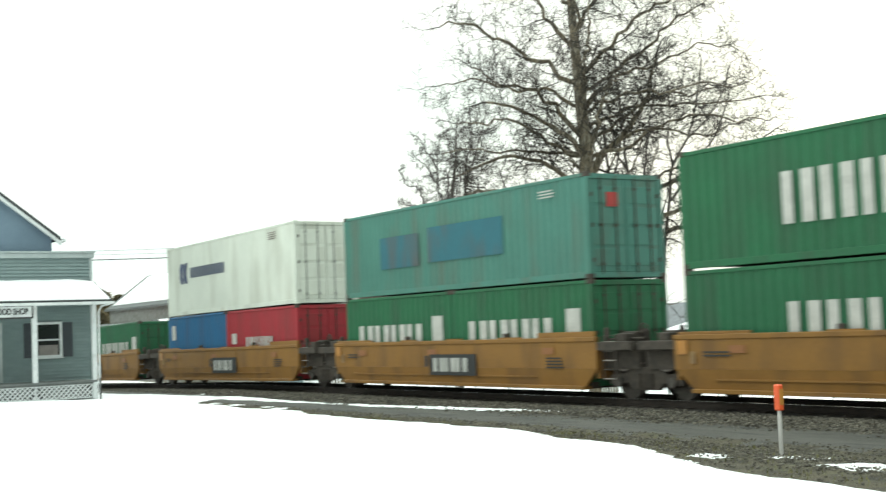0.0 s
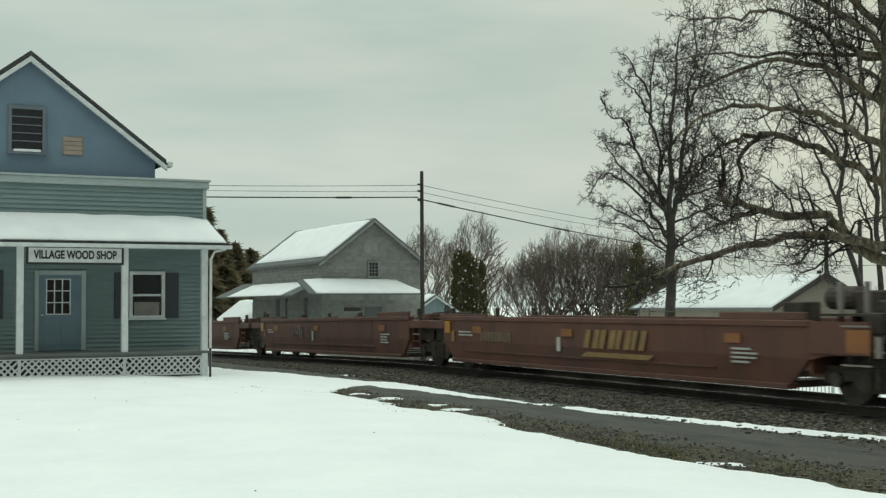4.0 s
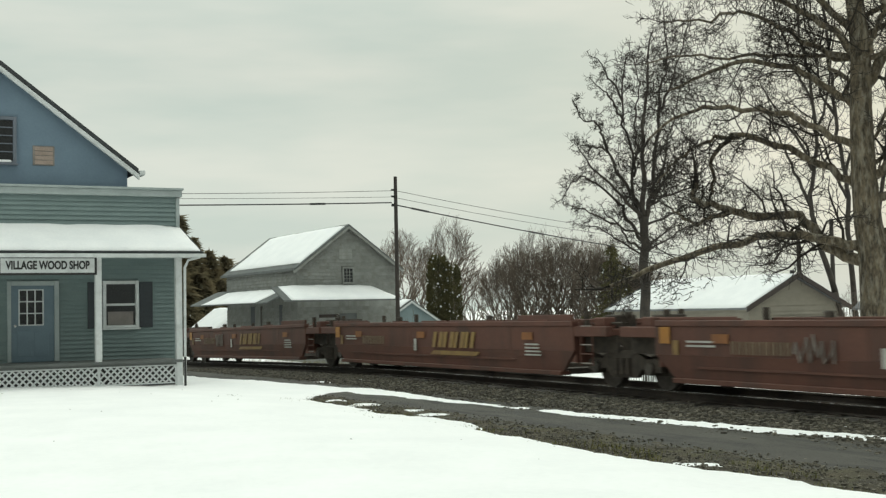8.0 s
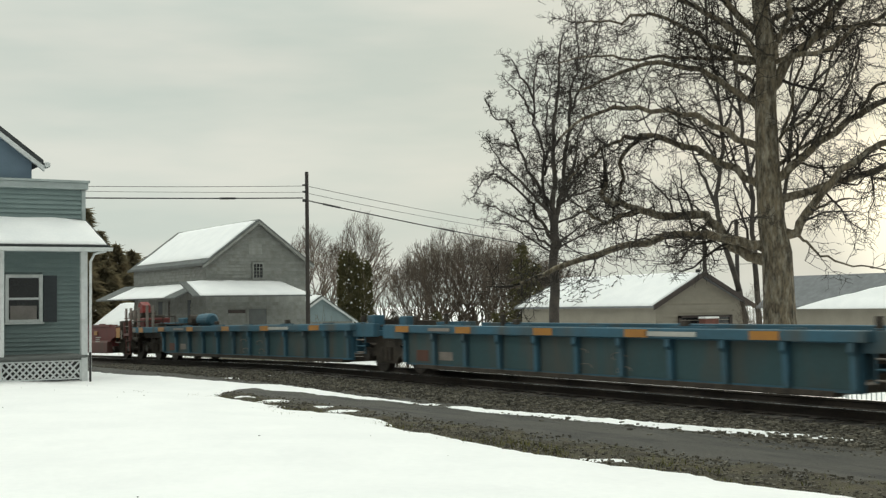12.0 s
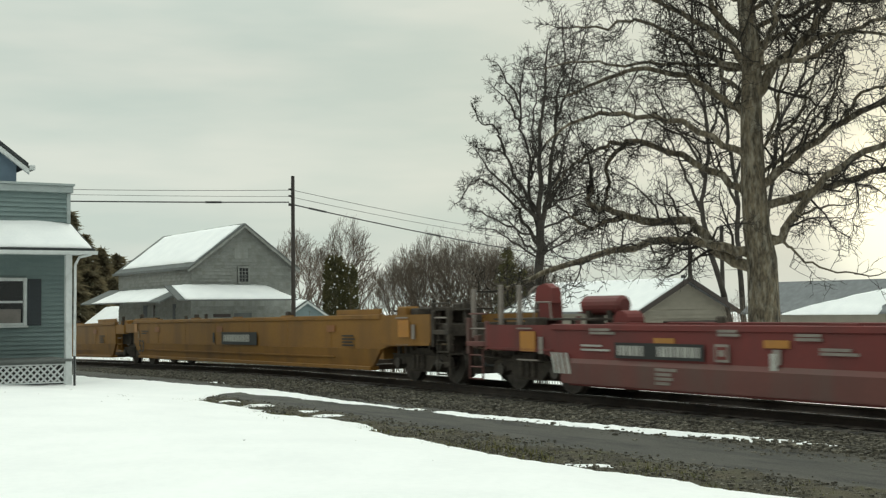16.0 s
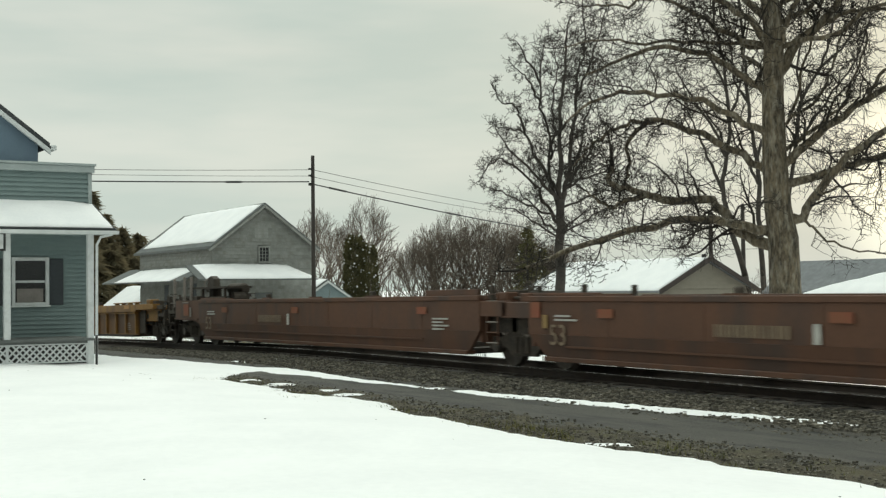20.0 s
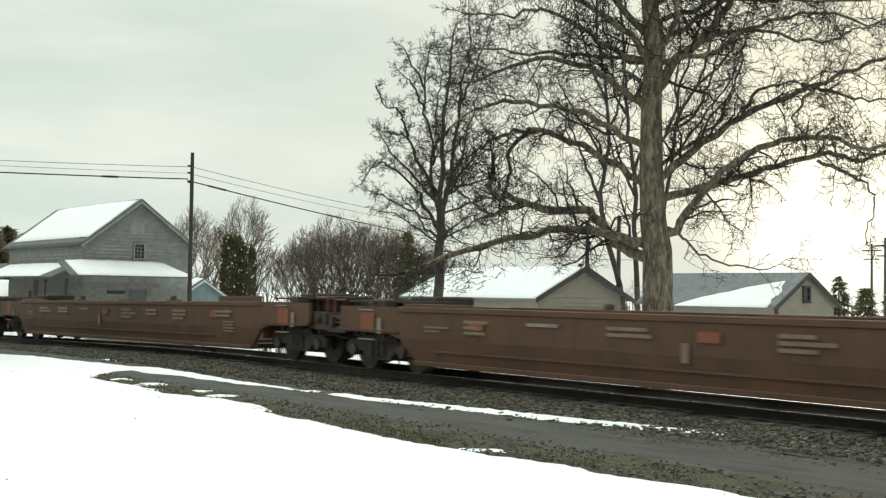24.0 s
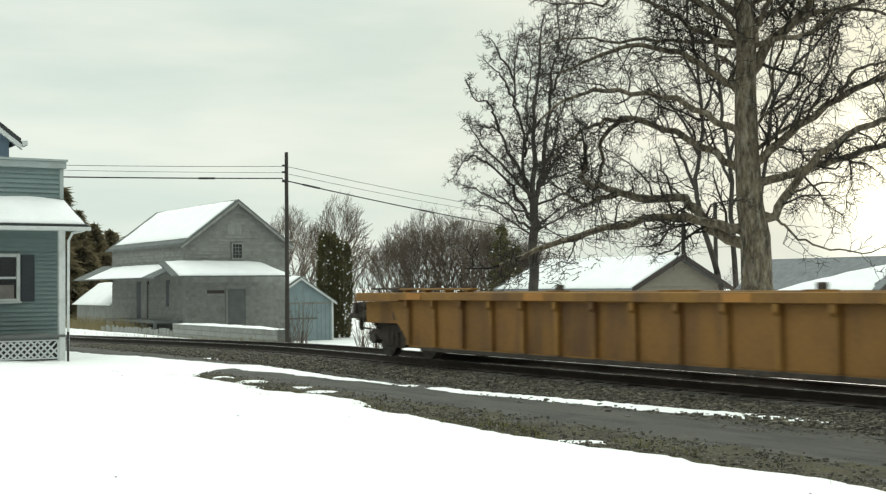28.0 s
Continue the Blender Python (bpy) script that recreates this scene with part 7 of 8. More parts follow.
        for d, y in ((2.75, -0.6), (3.35, -0.6), (2.0, -0.7)):
            bar("guide_post", d, d + 0.09, y - 0.04, y + 0.04, top - 0.22, top + (0.62 if d > 2.2 else 0.5), M_GREY, 0.01)
        if colour in (YELLOW, BLUE):
            return
        if colour is CRIMSON:
            bar("brake_stand", 1.9, 2.3, -0.45, -0.15, top - 0.2, top + 0.42, dark, 0.03)
            part("brake_housing", prism(bmesh.new(), [(X(1.75), top + 0.42), (X(2.4), top + 0.42), (X(2.35), top + 0.72), (X(2.1), top + 0.84), (X(1.8), top + 0.7)], -0.46, -0.14, "y"), BRAKE_RED, unit, "bright red brake housing")
            bar("brake_gear", 0.5, 1.5, -0.8, 0.2, top - 0.22, top + 0.2, colour, 0.03)
            return
        part("brake_housing", prism(bmesh.new(), [(X(1.35), top - 0.2), (X(1.75), top - 0.2), (X(1.72), top + 0.3), (X(1.95), top + 0.45), (X(1.9), top + 0.72), (X(1.6), top + 0.82), (X(1.38), top + 0.66)], -0.4, -0.12, "y"), dark, unit, "upright brake housing")
        part("brake_wheel", ring(bmesh.new(), (X(1.22), -0.26, top + 0.5), 0.25, 0.02, "x"), dark, unit)
        part("grab_rail", tube(bmesh.new(), [(X(0.8), -0.6, top + 0.05), (X(0.85), -0.6, top + 0.4), (X(1.3), -0.6, top + 0.4)], 0.018, 5), M_GREY, unit)
        bar("vent_box", 4.6, 5.1, -0.35, 0.1, top - 0.1, top + 0.3, dark, 0.02)


def end_gear(unit, x_body, x_end, top, colour, coupler, s, dark, edge_drop=0.12, style="smooth", low=False):
    """What lies between a well and its end: at a shared truck a platform, sill, ladders and posts. s: +1 front, -1 rear."""
    if coupler:
        return coupler_end(unit, x_body, x_end, top, colour, s, dark, style, low)
    a, b = sorted((x_body, x_end - s * 0.12))
    m = (a + b) / 2
    iron = dark if colour is TAN and top < 1.5 else colour
    deep = 0.44 if style == "smooth" and top > 1.46 and iron is colour else 0.32
    part("end_platform", box(cube(a, b, -1.3, 1.3, top - 0.3, top - 0.17, 0.01), a, b, -0.3, 0.3, 0.82, top - 0.302), iron, unit)
    part("bolster", cube(a, b, -1.2, 1.15, 0.72, top - 0.303), dark, unit, "dark grimy end bolster")
    part("underframe", cube(a, b, -0.98, 0.98, 0.3, 0.718), dark, unit)
    part("platform_edge", cube(a, b, -1.46, -1.3, top - deep, top - edge_drop, 0.01), iron, unit)
    part("platform_edge", cube(a, b, 1.3, 1.46, top - deep, top - edge_drop, 0.01), iron, unit)
    x0 = x_body + s * 0.22
    rungs = 5 if s > 0 else 0
    if rungs:
        lad = part("ladder", tube(bmesh.new(), [(x0, -1.44, 0.46), (x0, -1.44, top + 0.02), (x0 + s * 0.42, -1.44, top + 0.02), (x0 + s * 0.42, -1.44, 0.46)], 0.02, 5), iron, unit)
    for k in range(rungs):
        z = 0.5 + k * (top - 0.5) / 4.6
        part("rung", tube(bmesh.new(), [(x0, -1.44, z), (x0 + s * 0.42, -1.44, z)], 0.017, 5), iron if k % 2 else M_GREY, lad)
    for y in (-1.2, 1.2):
        part("guide_post", cube(x_body + s * 0.05, x_body + s * 0.05 + 0.1, y - 0.05, y + 0.05, top - 0.17, top + 0.2, 0.01), dark, unit)
    part("valve_box", cube(m - 0.3, m + 0.15, -0.9, -0.4, top - 0.17, top + 0.1, 0.02), dark, unit)
    part("hinge_box", cube(m - 0.15, m + 0.2, -1.25, -0.95, top - 0.17, top + (0.2 if style == "ribbed" else 0.06), 0.02), iron, unit)
    part("brake_rod", tube(bmesh.new(), [(a, -1.12, 0.8), (m, -1.15, 0.68), (b, -1.1, 0.86)], 0.03, 5), M_GREY, unit)
    if s > 0:
        part("hand_wheel", ring(disc(bmesh.new(), (m + 0.2, top + 0.1), 0.06, -0.7, -0.6, "y", 10), (m + 0.2, -0.68, top + 0.1), 0.17, 0.02, "y"), dark, unit)
        part("pipe", tube(bmesh.new(), [(a, -1.05, top - 0.08), (b, -1.05, top - 0.06)], 0.03, 6), dark, unit)


def well_unit(style, paint, top, x0, x1, e0, e1, front_truck, label, dark=GRIME, cut=0.5, low=False):
    """One well unit. The body runs from x0 to x1 (front), its ends reach e0 and e1; each end is (place, coupler)."""
    u = thing("well_car", label, "well car", group="well cars of the train")
    bot = 0.25
    top = top + 0.06
    for s in (-1, 1):
        y0, y1 = sorted((s * 1.4, s * HALF_W))
        if style == "smooth":
            part("side_panel", cube(x0, x1, y0, y1, 0.74, top - 0.06), paint, u)
            bm = prism(bmesh.new(), [(x0, 0.738), (x0 + cut, bot + 0.06), (x1 - cut, bot + 0.06), (x1, 0.738)], y0, y1, "y")
            for v in bm.verts:
                if v.co.z < 0.5:
                    v.co.y -= s * 0.055
            part("lower_panel", bm, paint, u)
            n = int((x1 - x0) / 2.4)
            seam = mesh_of("weld_seam", cube(-0.012, 0.012, min(s * HALF_W, s * (HALF_W + 0.006)), max(s * HALF_W, s * (HALF_W + 0.006)), 0.745, top - 0.08), paint)
            for k in range(1, n):
                ob = new("weld_seam", seam)
                ob.parent = u
                ob.location = (x0 + (x1 - x0) * k / n, 0, 0)
            part("side_pipe", cube(x0 + 1.2, x1 - 2.4, min(s * 1.44, s * 1.475), max(s * 1.44, s * 1.475), 0.505, 0.54), paint, u)
        elif style == "ledge":
            out = [(x0, top - 0.06), (x0, 0.66), (x1, 0.66), (x1, top - 0.06)]
            part("side_panel", prism(bmesh.new(), out, y0, y1, "y"), paint, u)
            o2 = [(s * HALF_W, 0.72), (s * (HALF_W + 0.05), 0.64), (s * (HALF_W + 0.05), bot + 0.02), (s * 1.3, bot + 0.02), (s * 1.3, 0.72)]
            part("lower_panel", prism(bmesh.new(), o2, x0 + cut * 0.6, x1 - cut * 0.6, "x"), DUSTY_RED, u, "dusty stepped lower side")
        else:
            part("side_panel", cube(x0, x1, y0, y1, bot + 0.05, top - 0.1), paint, u)
            n = max(6, int((x1 - x0) / (1.22 if top < 1.25 else 1.2 if top < 1.46 else 1.03)))
            rib = mesh_of("rib", prism(bmesh.new(), [(0, top - 0.16), (s * 0.14, top - 0.16), (s * 0.14, top - 0.3), (s * 0.09, top - 0.36), (s * 0.085, bot + 0.1), (0, bot + 0.1)], -0.055, 0.055, "x"), paint)
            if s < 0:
                # plates between the ribs, in a darker tone than ribs and chord
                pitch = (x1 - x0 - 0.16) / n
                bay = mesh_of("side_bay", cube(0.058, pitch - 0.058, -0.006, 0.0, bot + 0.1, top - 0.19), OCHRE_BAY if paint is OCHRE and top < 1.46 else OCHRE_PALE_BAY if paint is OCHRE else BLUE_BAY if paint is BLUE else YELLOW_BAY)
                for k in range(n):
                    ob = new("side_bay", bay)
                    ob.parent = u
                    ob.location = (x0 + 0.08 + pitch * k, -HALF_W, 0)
            for k in range(n + 1):
                ob = new("rib", rib)
                ob.parent = u
                ob.location = (x0 + 0.08 + (x1 - x0 - 0.16) * k / n, s * HALF_W, 0)
        w = 0.16 if style == "ribbed" else 0.03
        h = (0.27 if paint is OCHRE and top < 1.46 else 0.17) if style == "ribbed" else 0.11
        part("top_chord", cube(x0 - (0.2 if style == "ribbed" else 0), x1 + (0.2 if style == "ribbed" else 0), min(s * 1.36, s * (HALF_W + w)), max(s * 1.36, s * (HALF_W + w)), top - h, top, 0.012), paint, u)
        part("bottom_sill", cube(x0 + cut, x1 - cut, min(s * 1.25, s * (HALF_W + 0.02)), max(s * 1.25, s * (HALF_W + 0.02)), bot - 0.02, bot + 0.07, 0.01), dark if style == "ribbed" else paint, u)
    beam = mesh_of("floor_beam", cube(-0.25, 0.25, -1.35, 1.35, bot - 0.02, bot + 0.1), dark)
    for k in range(6):
        ob = new("floor_beam", beam)
        ob.parent = u
        ob.location = (x0 + 1.0 + (x1 - x0 - 2.0) * k / 5, 0, 0)
    for xx in (x0, x1 - 0.08):
        part("bulkhead", cube(xx, xx + 0.08, -1.4, 1.4, 0.5, top - 0.17), paint, u)
    r = random.Random(int(x1 * 10))
    for k in range(5):
        xx = x0 + (x1 - x0) * (0.12 + 0.19 * k)
        part("container_guide", cube(xx, xx + r.uniform(0.5, 1.1), -1.45, -1.38, top, top + 0.035), paint, u)
        if k % 2:
            part("container_lock", cube(xx + 0.2, xx + 0.36, -1.42, -1.3, top, top + 0.14, 0.02), dark, u)
    for xb, e, s in ((x1, e1, 1), (x0, e0, -1)):
        end_gear(u, xb, e[0], top, paint, e[1], s, dark, 0.0 if style == "ribbed" else 0.12, style, low)
    if style == "ribbed" and paint is OCHRE:
        for xa, xb in ((x0 - 0.2, x0 + 2.7), (x1 - 2.7, x1 + 0.2)):
            part("raised_guard", cube(xa, xb, -1.6, -1.4, top + 0.05, top + 0.09, 0.008), paint, u)
            for k in range(4):
                xx = xa + 0.15 + k * (xb - xa - 0.4) / 3
                part("guard_bracket", cube(xx, xx + 0.1, -1.58, -1.42, top, top + 0.05), paint, u)
        if top < 1.46:
            part("chord_line", cube(x0, x1, -HALF_W - 0.15, -HALF_W - 0.005, top - 0.33, top - 0.3), paint, u)
    if style == "smooth":
        part("raised_guard", cube(x1 - 2.3, x1 - 0.1, -1.44, -1.37, top, top + 0.13, 0.008), paint, u)
        part("raised_guard", cube(x0 + 0.1, x0 + 2.2, -1.44, -1.37, top, top + 0.06, 0.008), paint, u)
    truck_parts(u, front_truck)
    return u


def decal(u, x0, x1, z0, z1, material, name="marking", y=-1.505, label="", slant=0.0):
    if slant:
        return part(name, prism(bmesh.new(), [(x0, z0), (x1, z0), (x1 + slant, z1), (x0 + slant, z1)], y, y + 0.006, "y"), material, u, label)
    return part(name, cube(x0, x1, y, y + 0.006, z0, z1), material, u, label)


def word_bars(u, x, z, h, widths, material, y=-1.505, gap=0.12, slant=0.0, name="lettering"):
    """Writing that is not spelled out, as a row of plain upright bars."""
    bm = bmesh.new()
    for w in widths:
        for a, b in ((0.0, 0.34), (0.62, 1.0)) if w > 0.3 * h else ((0.0, 1.0),):
            pts = [(x + a * w, z), (x + b * w, z), (x + b * w + slant * h, z + h), (x + a * w + slant * h, z + h)]
            prism(bm, pts, y, y + 0.006, "y")
        x += w + gap * h
    return part(name, bm, material, u)


def small_print(u, x, z, n, width, material, y=-1.505, step=0.075, h=0.035, seed=0):
    bm = bmesh.new()
    r = random.Random(seed + n)
    for k in range(n):
        box(bm, x, x + width * r.uniform(0.6, 1.0), y, y + 0.005, z - k * step - h, z - k * step)
    return tagged(part("stencil", bm, material, u), kind="stuff")


def scribble(u, x, z, w, h, material, seed, y=-1.508):
    """A painted tag as a looping line."""
    r = random.Random(seed)
    bm = bmesh.new()
    pts = [(x + w * k / 14 + r.uniform(-0.05, 0.05), y, z + h * (0.5 + 0.5 * math.sin(k * 2.1 + r.uniform(-0.7, 0.7)))) for k in range(15)]
    tube(bm, pts, 0.022, 4)
    return part("painted_tag", bm, material, u, "looping painted tag")


# joints along the train, with a coupler where the flag is set
CARS = (
    ("smooth", TAN, 1.42, 15.7, 1.6, (7.3, -10.6, -26.2, -42.1, -57.9, -75.4), "tan well car unit with smooth steel sides"),
    ("smooth", OCHRE, 1.4, 18.2, 1.4, (-75.4, -98.6), "brownish orange well car with smooth steel sides"),
    ("ribbed", YELLOW, 0.98, 14.9, 1.4, (-98.6, -118.6), "bright yellow ribbed well car"),
    ("smooth", RUST, 1.3, 15.6, 1.55, (-118.6, -136.4, -152.0, -167.5, -183.1, -199.6), "rusty red-brown well car unit with smooth sides"),
    ("smooth", RUST, 1.3, 15.6, 1.55, (-199.6, -217.3, -232.8, -248.2, -263.9, -281.4), "rusty red-brown well car unit with smooth sides"),
    ("ribbed", BLUE, 1.13, 15.5, 1.5, (-281.4, -298.6, -314.1, -329.7, -345.1, -364.2), "weathered blue ribbed well car unit"),
    ("ledge", CRIMSON, 1.28, 15.8, 1.5, (-364.2, -381.7, -397.5, -413.3, -429.0, -446.4), "dark red well car unit with a stepped lower side"),
    ("smooth", TAN, 1.47, 19.8, 1.35, (-446.4, -468.6, -488.4, -510.4), "long tan well car unit with smooth sides"),
    ("smooth", BROWN, 1.42, 19.8, 1.35, (-510.4, -531.9, -551.5, -572.7), "long dark brown well car unit with smooth sides"),
    ("ribbed", OCHRE, 1.36, 19.6, 1.6, (-572.7, -595.0, -614.4, -635.6), "long ochre ribbed well car unit"),
    ("smooth", OXIDE, 1.3, 19.0, 1.5, (-635.6, -659.9), "rusty red-brown long well car"),
    ("smooth", OXIDE, 1.3, 19.0, 1.5, (-659.9, -683.8), "rusty red-brown long well car"),
    ("smooth", OXIDE, 1.3, 18.8, 1.5, (-683.8, -707.6), "rusty red-brown long well car with painted tags"),
    ("ribbed", OCHRE, 1.44, 19.9, 1.5, (-707.6, -729.0, -748.9, -769.6), "tall ochre ribbed well car unit"),
)
TRUCK_IN, COUPLER_BODY = 2.0, 3.2
REAR_BODY = {5: 3.8}
FRONT_BODY = {5: 4.0, 6: 2.6, 8: 2.6}
UNITS = []
templates = {}
for ci, (style, paint, top, pitch, half_gap, joints, label) in enumerate(CARS):
    n = len(joints) - 1
    half_gap *= 0.82
    for k in range(n):
        front, rear = joints[k], joints[k + 1]
        cf, cr = k == 0, k == n - 1
        mid = (front + rear) / 2
        xf = front - (TRUCK_IN if cf else 0) - mid
        xr = rear + (TRUCK_IN if cr else 0) - mid
        b0 = rear - mid + (REAR_BODY.get(ci, COUPLER_BODY) if cr else half_gap)
        b1 = front - mid - (FRONT_BODY.get(ci, COUPLER_BODY) if cf else half_gap)
        key = (style, paint.name, round(top, 2), round((front - rear) * 5), cf, cr, ci in (10, 11, 12))
        if key not in templates:
            u = well_unit(style, paint, top, b0, b1, (rear - mid, cr), (front - mid, cf), xf, label, low=ci in (10, 11, 12))
            if cr:
                truck_parts(u, xr)
            templates[key] = u
            bare = u
        else:
            bare = copy_thing(templates[key], Matrix())
        UNITS.append([ci, k, bare, mid, b0, b1, top + 0.06, cf, cr])

# copies are taken before any unit gets markings of its own
REFLECT = (0.14, 0.45, 0.86)
for ci, k, u, mid, x0, x1, top, cf, cr in UNITS:
    style, paint = CARS[ci][0], CARS[ci][1]
    L = x1 - x0
    MOVERS.append((u, mid + LEAD, TRACK_Y, RAIL_Z))
    yy = -HALF_W - (0.175 if style == "ribbed" else 0.035)
    if style == "ribbed":
        for f in (0.01, 0.21, 0.43, 0.64, 0.87) if paint is BLUE else (0.03, 0.3, 0.62, 0.95):
            decal(u, x0 + L * f - 0.3, x0 + L * f + 0.3, top - 0.155, top - 0.02, M_ORANGE, "reflector", yy, "orange reflector")
        if paint is BLUE:
            decal(u, x0 + L * 0.66, x0 + L * 0.755, top - 0.13, top - 0.05, M_WHITE, "stencil", yy)
            decal(u, x0 + L * 0.1, x0 + L * 0.17, top - 0.12, top - 0.05, M_GREY, "stencil", yy)
            decal(u, x0 + L * 0.115, x0 + L * 0.115 + 0.55, 0.44, 0.62, M_GREY, "panel", -1.484)
            decal(u, x0 + L * 0.04, x0 + L * 0.04 + 0.5, 0.4, 0.64, RUST, "rust_patch", -1.484, "dull rust-brown patch")
            for f, z in ((0.505, 0.72), (0.515, 0.46), (0.59, 0.68), (0.6, 0.44)):
                part("chalk_mark", tube(bmesh.new(), [(x0 + L * f + 0.2 * math.cos(q * 0.5), -1.484, z + 0.075 * math.sin(q * 0.5)) for q in range(9)], 0.008, 4), M_GREY, u)
        elif ci == 2:
            decal(u, x0 + 0.9, x0 + 2.1, 0.42, 0.66, M_BLACK, "number_panel", -1.484)
            word_bars(u, x0 + 0.98, 0.47, 0.14, (0.1, 0.1, 0.1, 0.1, 0.02, 0.1, 0.1, 0.1, 0.1), M_WHITE, -1.488)
            letters("40", 0.42, 0.003, M_BLACK, u, Matrix(((1, 0, 0, x0 + 5.4), (0, 0, -1, -1.486), (0, 1, 0, 0.55), (0, 0, 0, 1))), stretch=0.75)
            word_bars(u, x0 + 7.4, 0.42, 0.36, (0.26, 0.26, 0.26), M_FADED, -1.484)
            decal(u, x0 + 9.3, x0 + 9.95, 0.28, 0.62, M_GREY, "placard", -1.484)
            decal(u, x0 + 9.42, x0 + 9.83, 0.34, 0.56, M_BLACK, "placard", -1.488)
        else:
            small_print(u, x1 - 1.4, 0.75, 4, 0.6, M_GREY, -1.484, seed=ci + k)
            if ci == 13:
                for flag, xx in ((cr, x0 + 0.12), (cf, x1 - 1.2)):
                    if not flag:
                        decal(u, xx, xx + 1.08, 0.42, top - 0.2, GRIME, "dark_panel", -1.484, "dark end panel")
            if ci == 9 and k != 1:
                word_bars(u, x0 + L * 0.36, 0.42, 0.45, (0.5, 0.5, 0.5), M_GREY, -1.484)
    else:
        for flag, xx in ((cf, x1 + 0.85), (cr, x0 - (1.0 if ci == 6 else 1.35))):
            if flag:
                decal(u, xx, xx + 0.5, top - 0.52, top - 0.14, M_AMBER if paint is RUST else M_ORANGE if ci < 8 else M_FADED, "reflector", label="square end reflector")
                decal(u, xx + 0.6, xx + 0.74, top - 0.56, top - 0.24, M_GREY, "placard")
                small_print(u, xx - 0.1, top - 0.07, 2, 0.7, M_GREY, h=0.03, step=0.6, seed=ci)
        if not cr:
            decal(u, x0 + 0.12, x0 + 0.42, top - 0.42, top - 0.12, M_FADED if ci == 8 else M_ORANGE, "reflector", label="square end reflector")
            decal(u, x0 + 0.5, x0 + 0.66, top - 0.62, top - 0.36, M_GOLD, "placard")
        last_red = ci == 6 and k == 4
        for f in () if last_red else REFLECT:
            decal(u, x0 + L * f - 0.22, x0 + L * f + 0.22, top - 0.4, top - 0.24, M_FADED if ci in (8, 10, 11, 12) else M_AMBER if paint in (RUST, TAN) else M_ORANGE, "reflector", label="faded reflector")
        small_print(u, x1 - 1.9, top - 0.48, 4, 0.7, M_DULL if paint is OXIDE else M_WHITE if paint is not TAN else M_BLACK, seed=ci * 7 + k)
        small_print(u, x0 + 0.9, top - 0.36, 2, 0.8, M_DULL if paint is OXIDE else M_WHITE if paint is not TAN else M_BLACK, seed=ci * 5 + k)
        decal(u, x0 + L * 0.42, x0 + L * 0.42 + 0.14, top - 0.72, top - 0.42, M_DULL if paint is OXIDE else M_WHITE if paint is not TAN else M_BLACK, "letter_bar")
        if ci == 0 and k in (1, 2, 3):
            decal(u, x0 + L * 0.44, x0 + L * 0.44 + 2.3, 0.52, 1.1, M_BLACK, "logo_panel", -1.51, "black panel with a pale logo")
            word_bars(u, x0 + L * 0.44 + 0.2, 0.62, 0.38, (0.52, 0.52, 0.55), M_WHITE, -1.516)
        if ci == 0 and k == 4:
            decal(u, x0 + 2.7, x0 + 4.5, 0.7, 1.0, M_BLACK, "number_panel", -1.51)
            word_bars(u, x0 + 2.8, 0.75, 0.2, (0.15,) * 9, M_WHITE, -1.516)
        if ci == 1:
            decal(u, x0 + L * 0.52, x0 + L * 0.52 + 2.1, 0.5, 1.06, M_BLACK, "logo_panel", -1.51, "black panel with a pale logo")
            word_bars(u, x0 + L * 0.52 + 0.15, 0.56, 0.44, (0.5, 0.5, 0.52), M_WHITE, -1.516)
            word_bars(u, x0 + 2.2, 0.72, 0.24, (0.16,) * 10, M_WHITE)
        if ci in (3, 4):
            if k in (0, 2, 4) or ci == 4:
                word_bars(u, x0 + L * 0.5, 0.74, 0.38, (0.52, 0.55, 0.5, 0.46), M_GOLD, gap=0.1, slant=0.35)
                decal(u, x0 + L * 0.5 - 0.1, x0 + L * 0.5 + 2.3, 0.56, 0.66, M_GOLD, "logo_swoosh", slant=0.2)
                word_bars(u, x0 + 2.1, 0.78, 0.22, (0.1,) * 9, M_DULL, gap=0.3)
            if k in (1, 3):
                scribble(u, x0 + L * 0.28, 0.68, 0.9, 0.45, M_GREY, ci * 10 + k)
        if last_red:
            decal(u, x0 + 1.85, x0 + 4.05, 0.76, 1.03, M_BLACK, "number_panel", -1.51, "black panel with pale number bars")
            word_bars(u, x0 + 1.93, 0.81, 0.17, (0.15,) * 4, M_WHITE, -1.516)
            word_bars(u, x0 + 2.95, 0.81, 0.17, (0.15,) * 6, M_WHITE, -1.516)
            for xa in (2.86, 5.33):
                decal(u, x0 + xa, x0 + xa + 0.5, 1.0 if xa > 4 else 1.034, 1.12, M_ORANGE, "reflector", label="yellow reflector")
            decal(u, x0 + 5.5, x0 + 5.66, 0.76, 0.98, M_GREY, "placard")
            decal(u, x0 + 4.28, x0 + 4.6, 0.76, 1.04, M_GREY, "placard")
            decal(u, x0 + 4.32, x0 + 4.56, 0.8, 1.0, CRIMSON, "placard", -1.51)
            decal(u, x0 + 4.37, x0 + 4.51, 0.85, 0.95, M_GREY, "placard", -1.516)
            small_print(u, x0 + 2.9, 0.62, 4, 0.55, M_GREY, -1.53, 0.075, 0.05, 66)
            for xa, xb, z in ((1.15, 1.95, 1.27), (4.35, 4.95, 1.27), (5.95, 6.55, 1.22), (6.4, 7.3, 1.02)):
                small_print(u, x0 + xa, z, 2, xb - xa, M_GREY, step=0.06, h=0.045, seed=int(xa * 10))
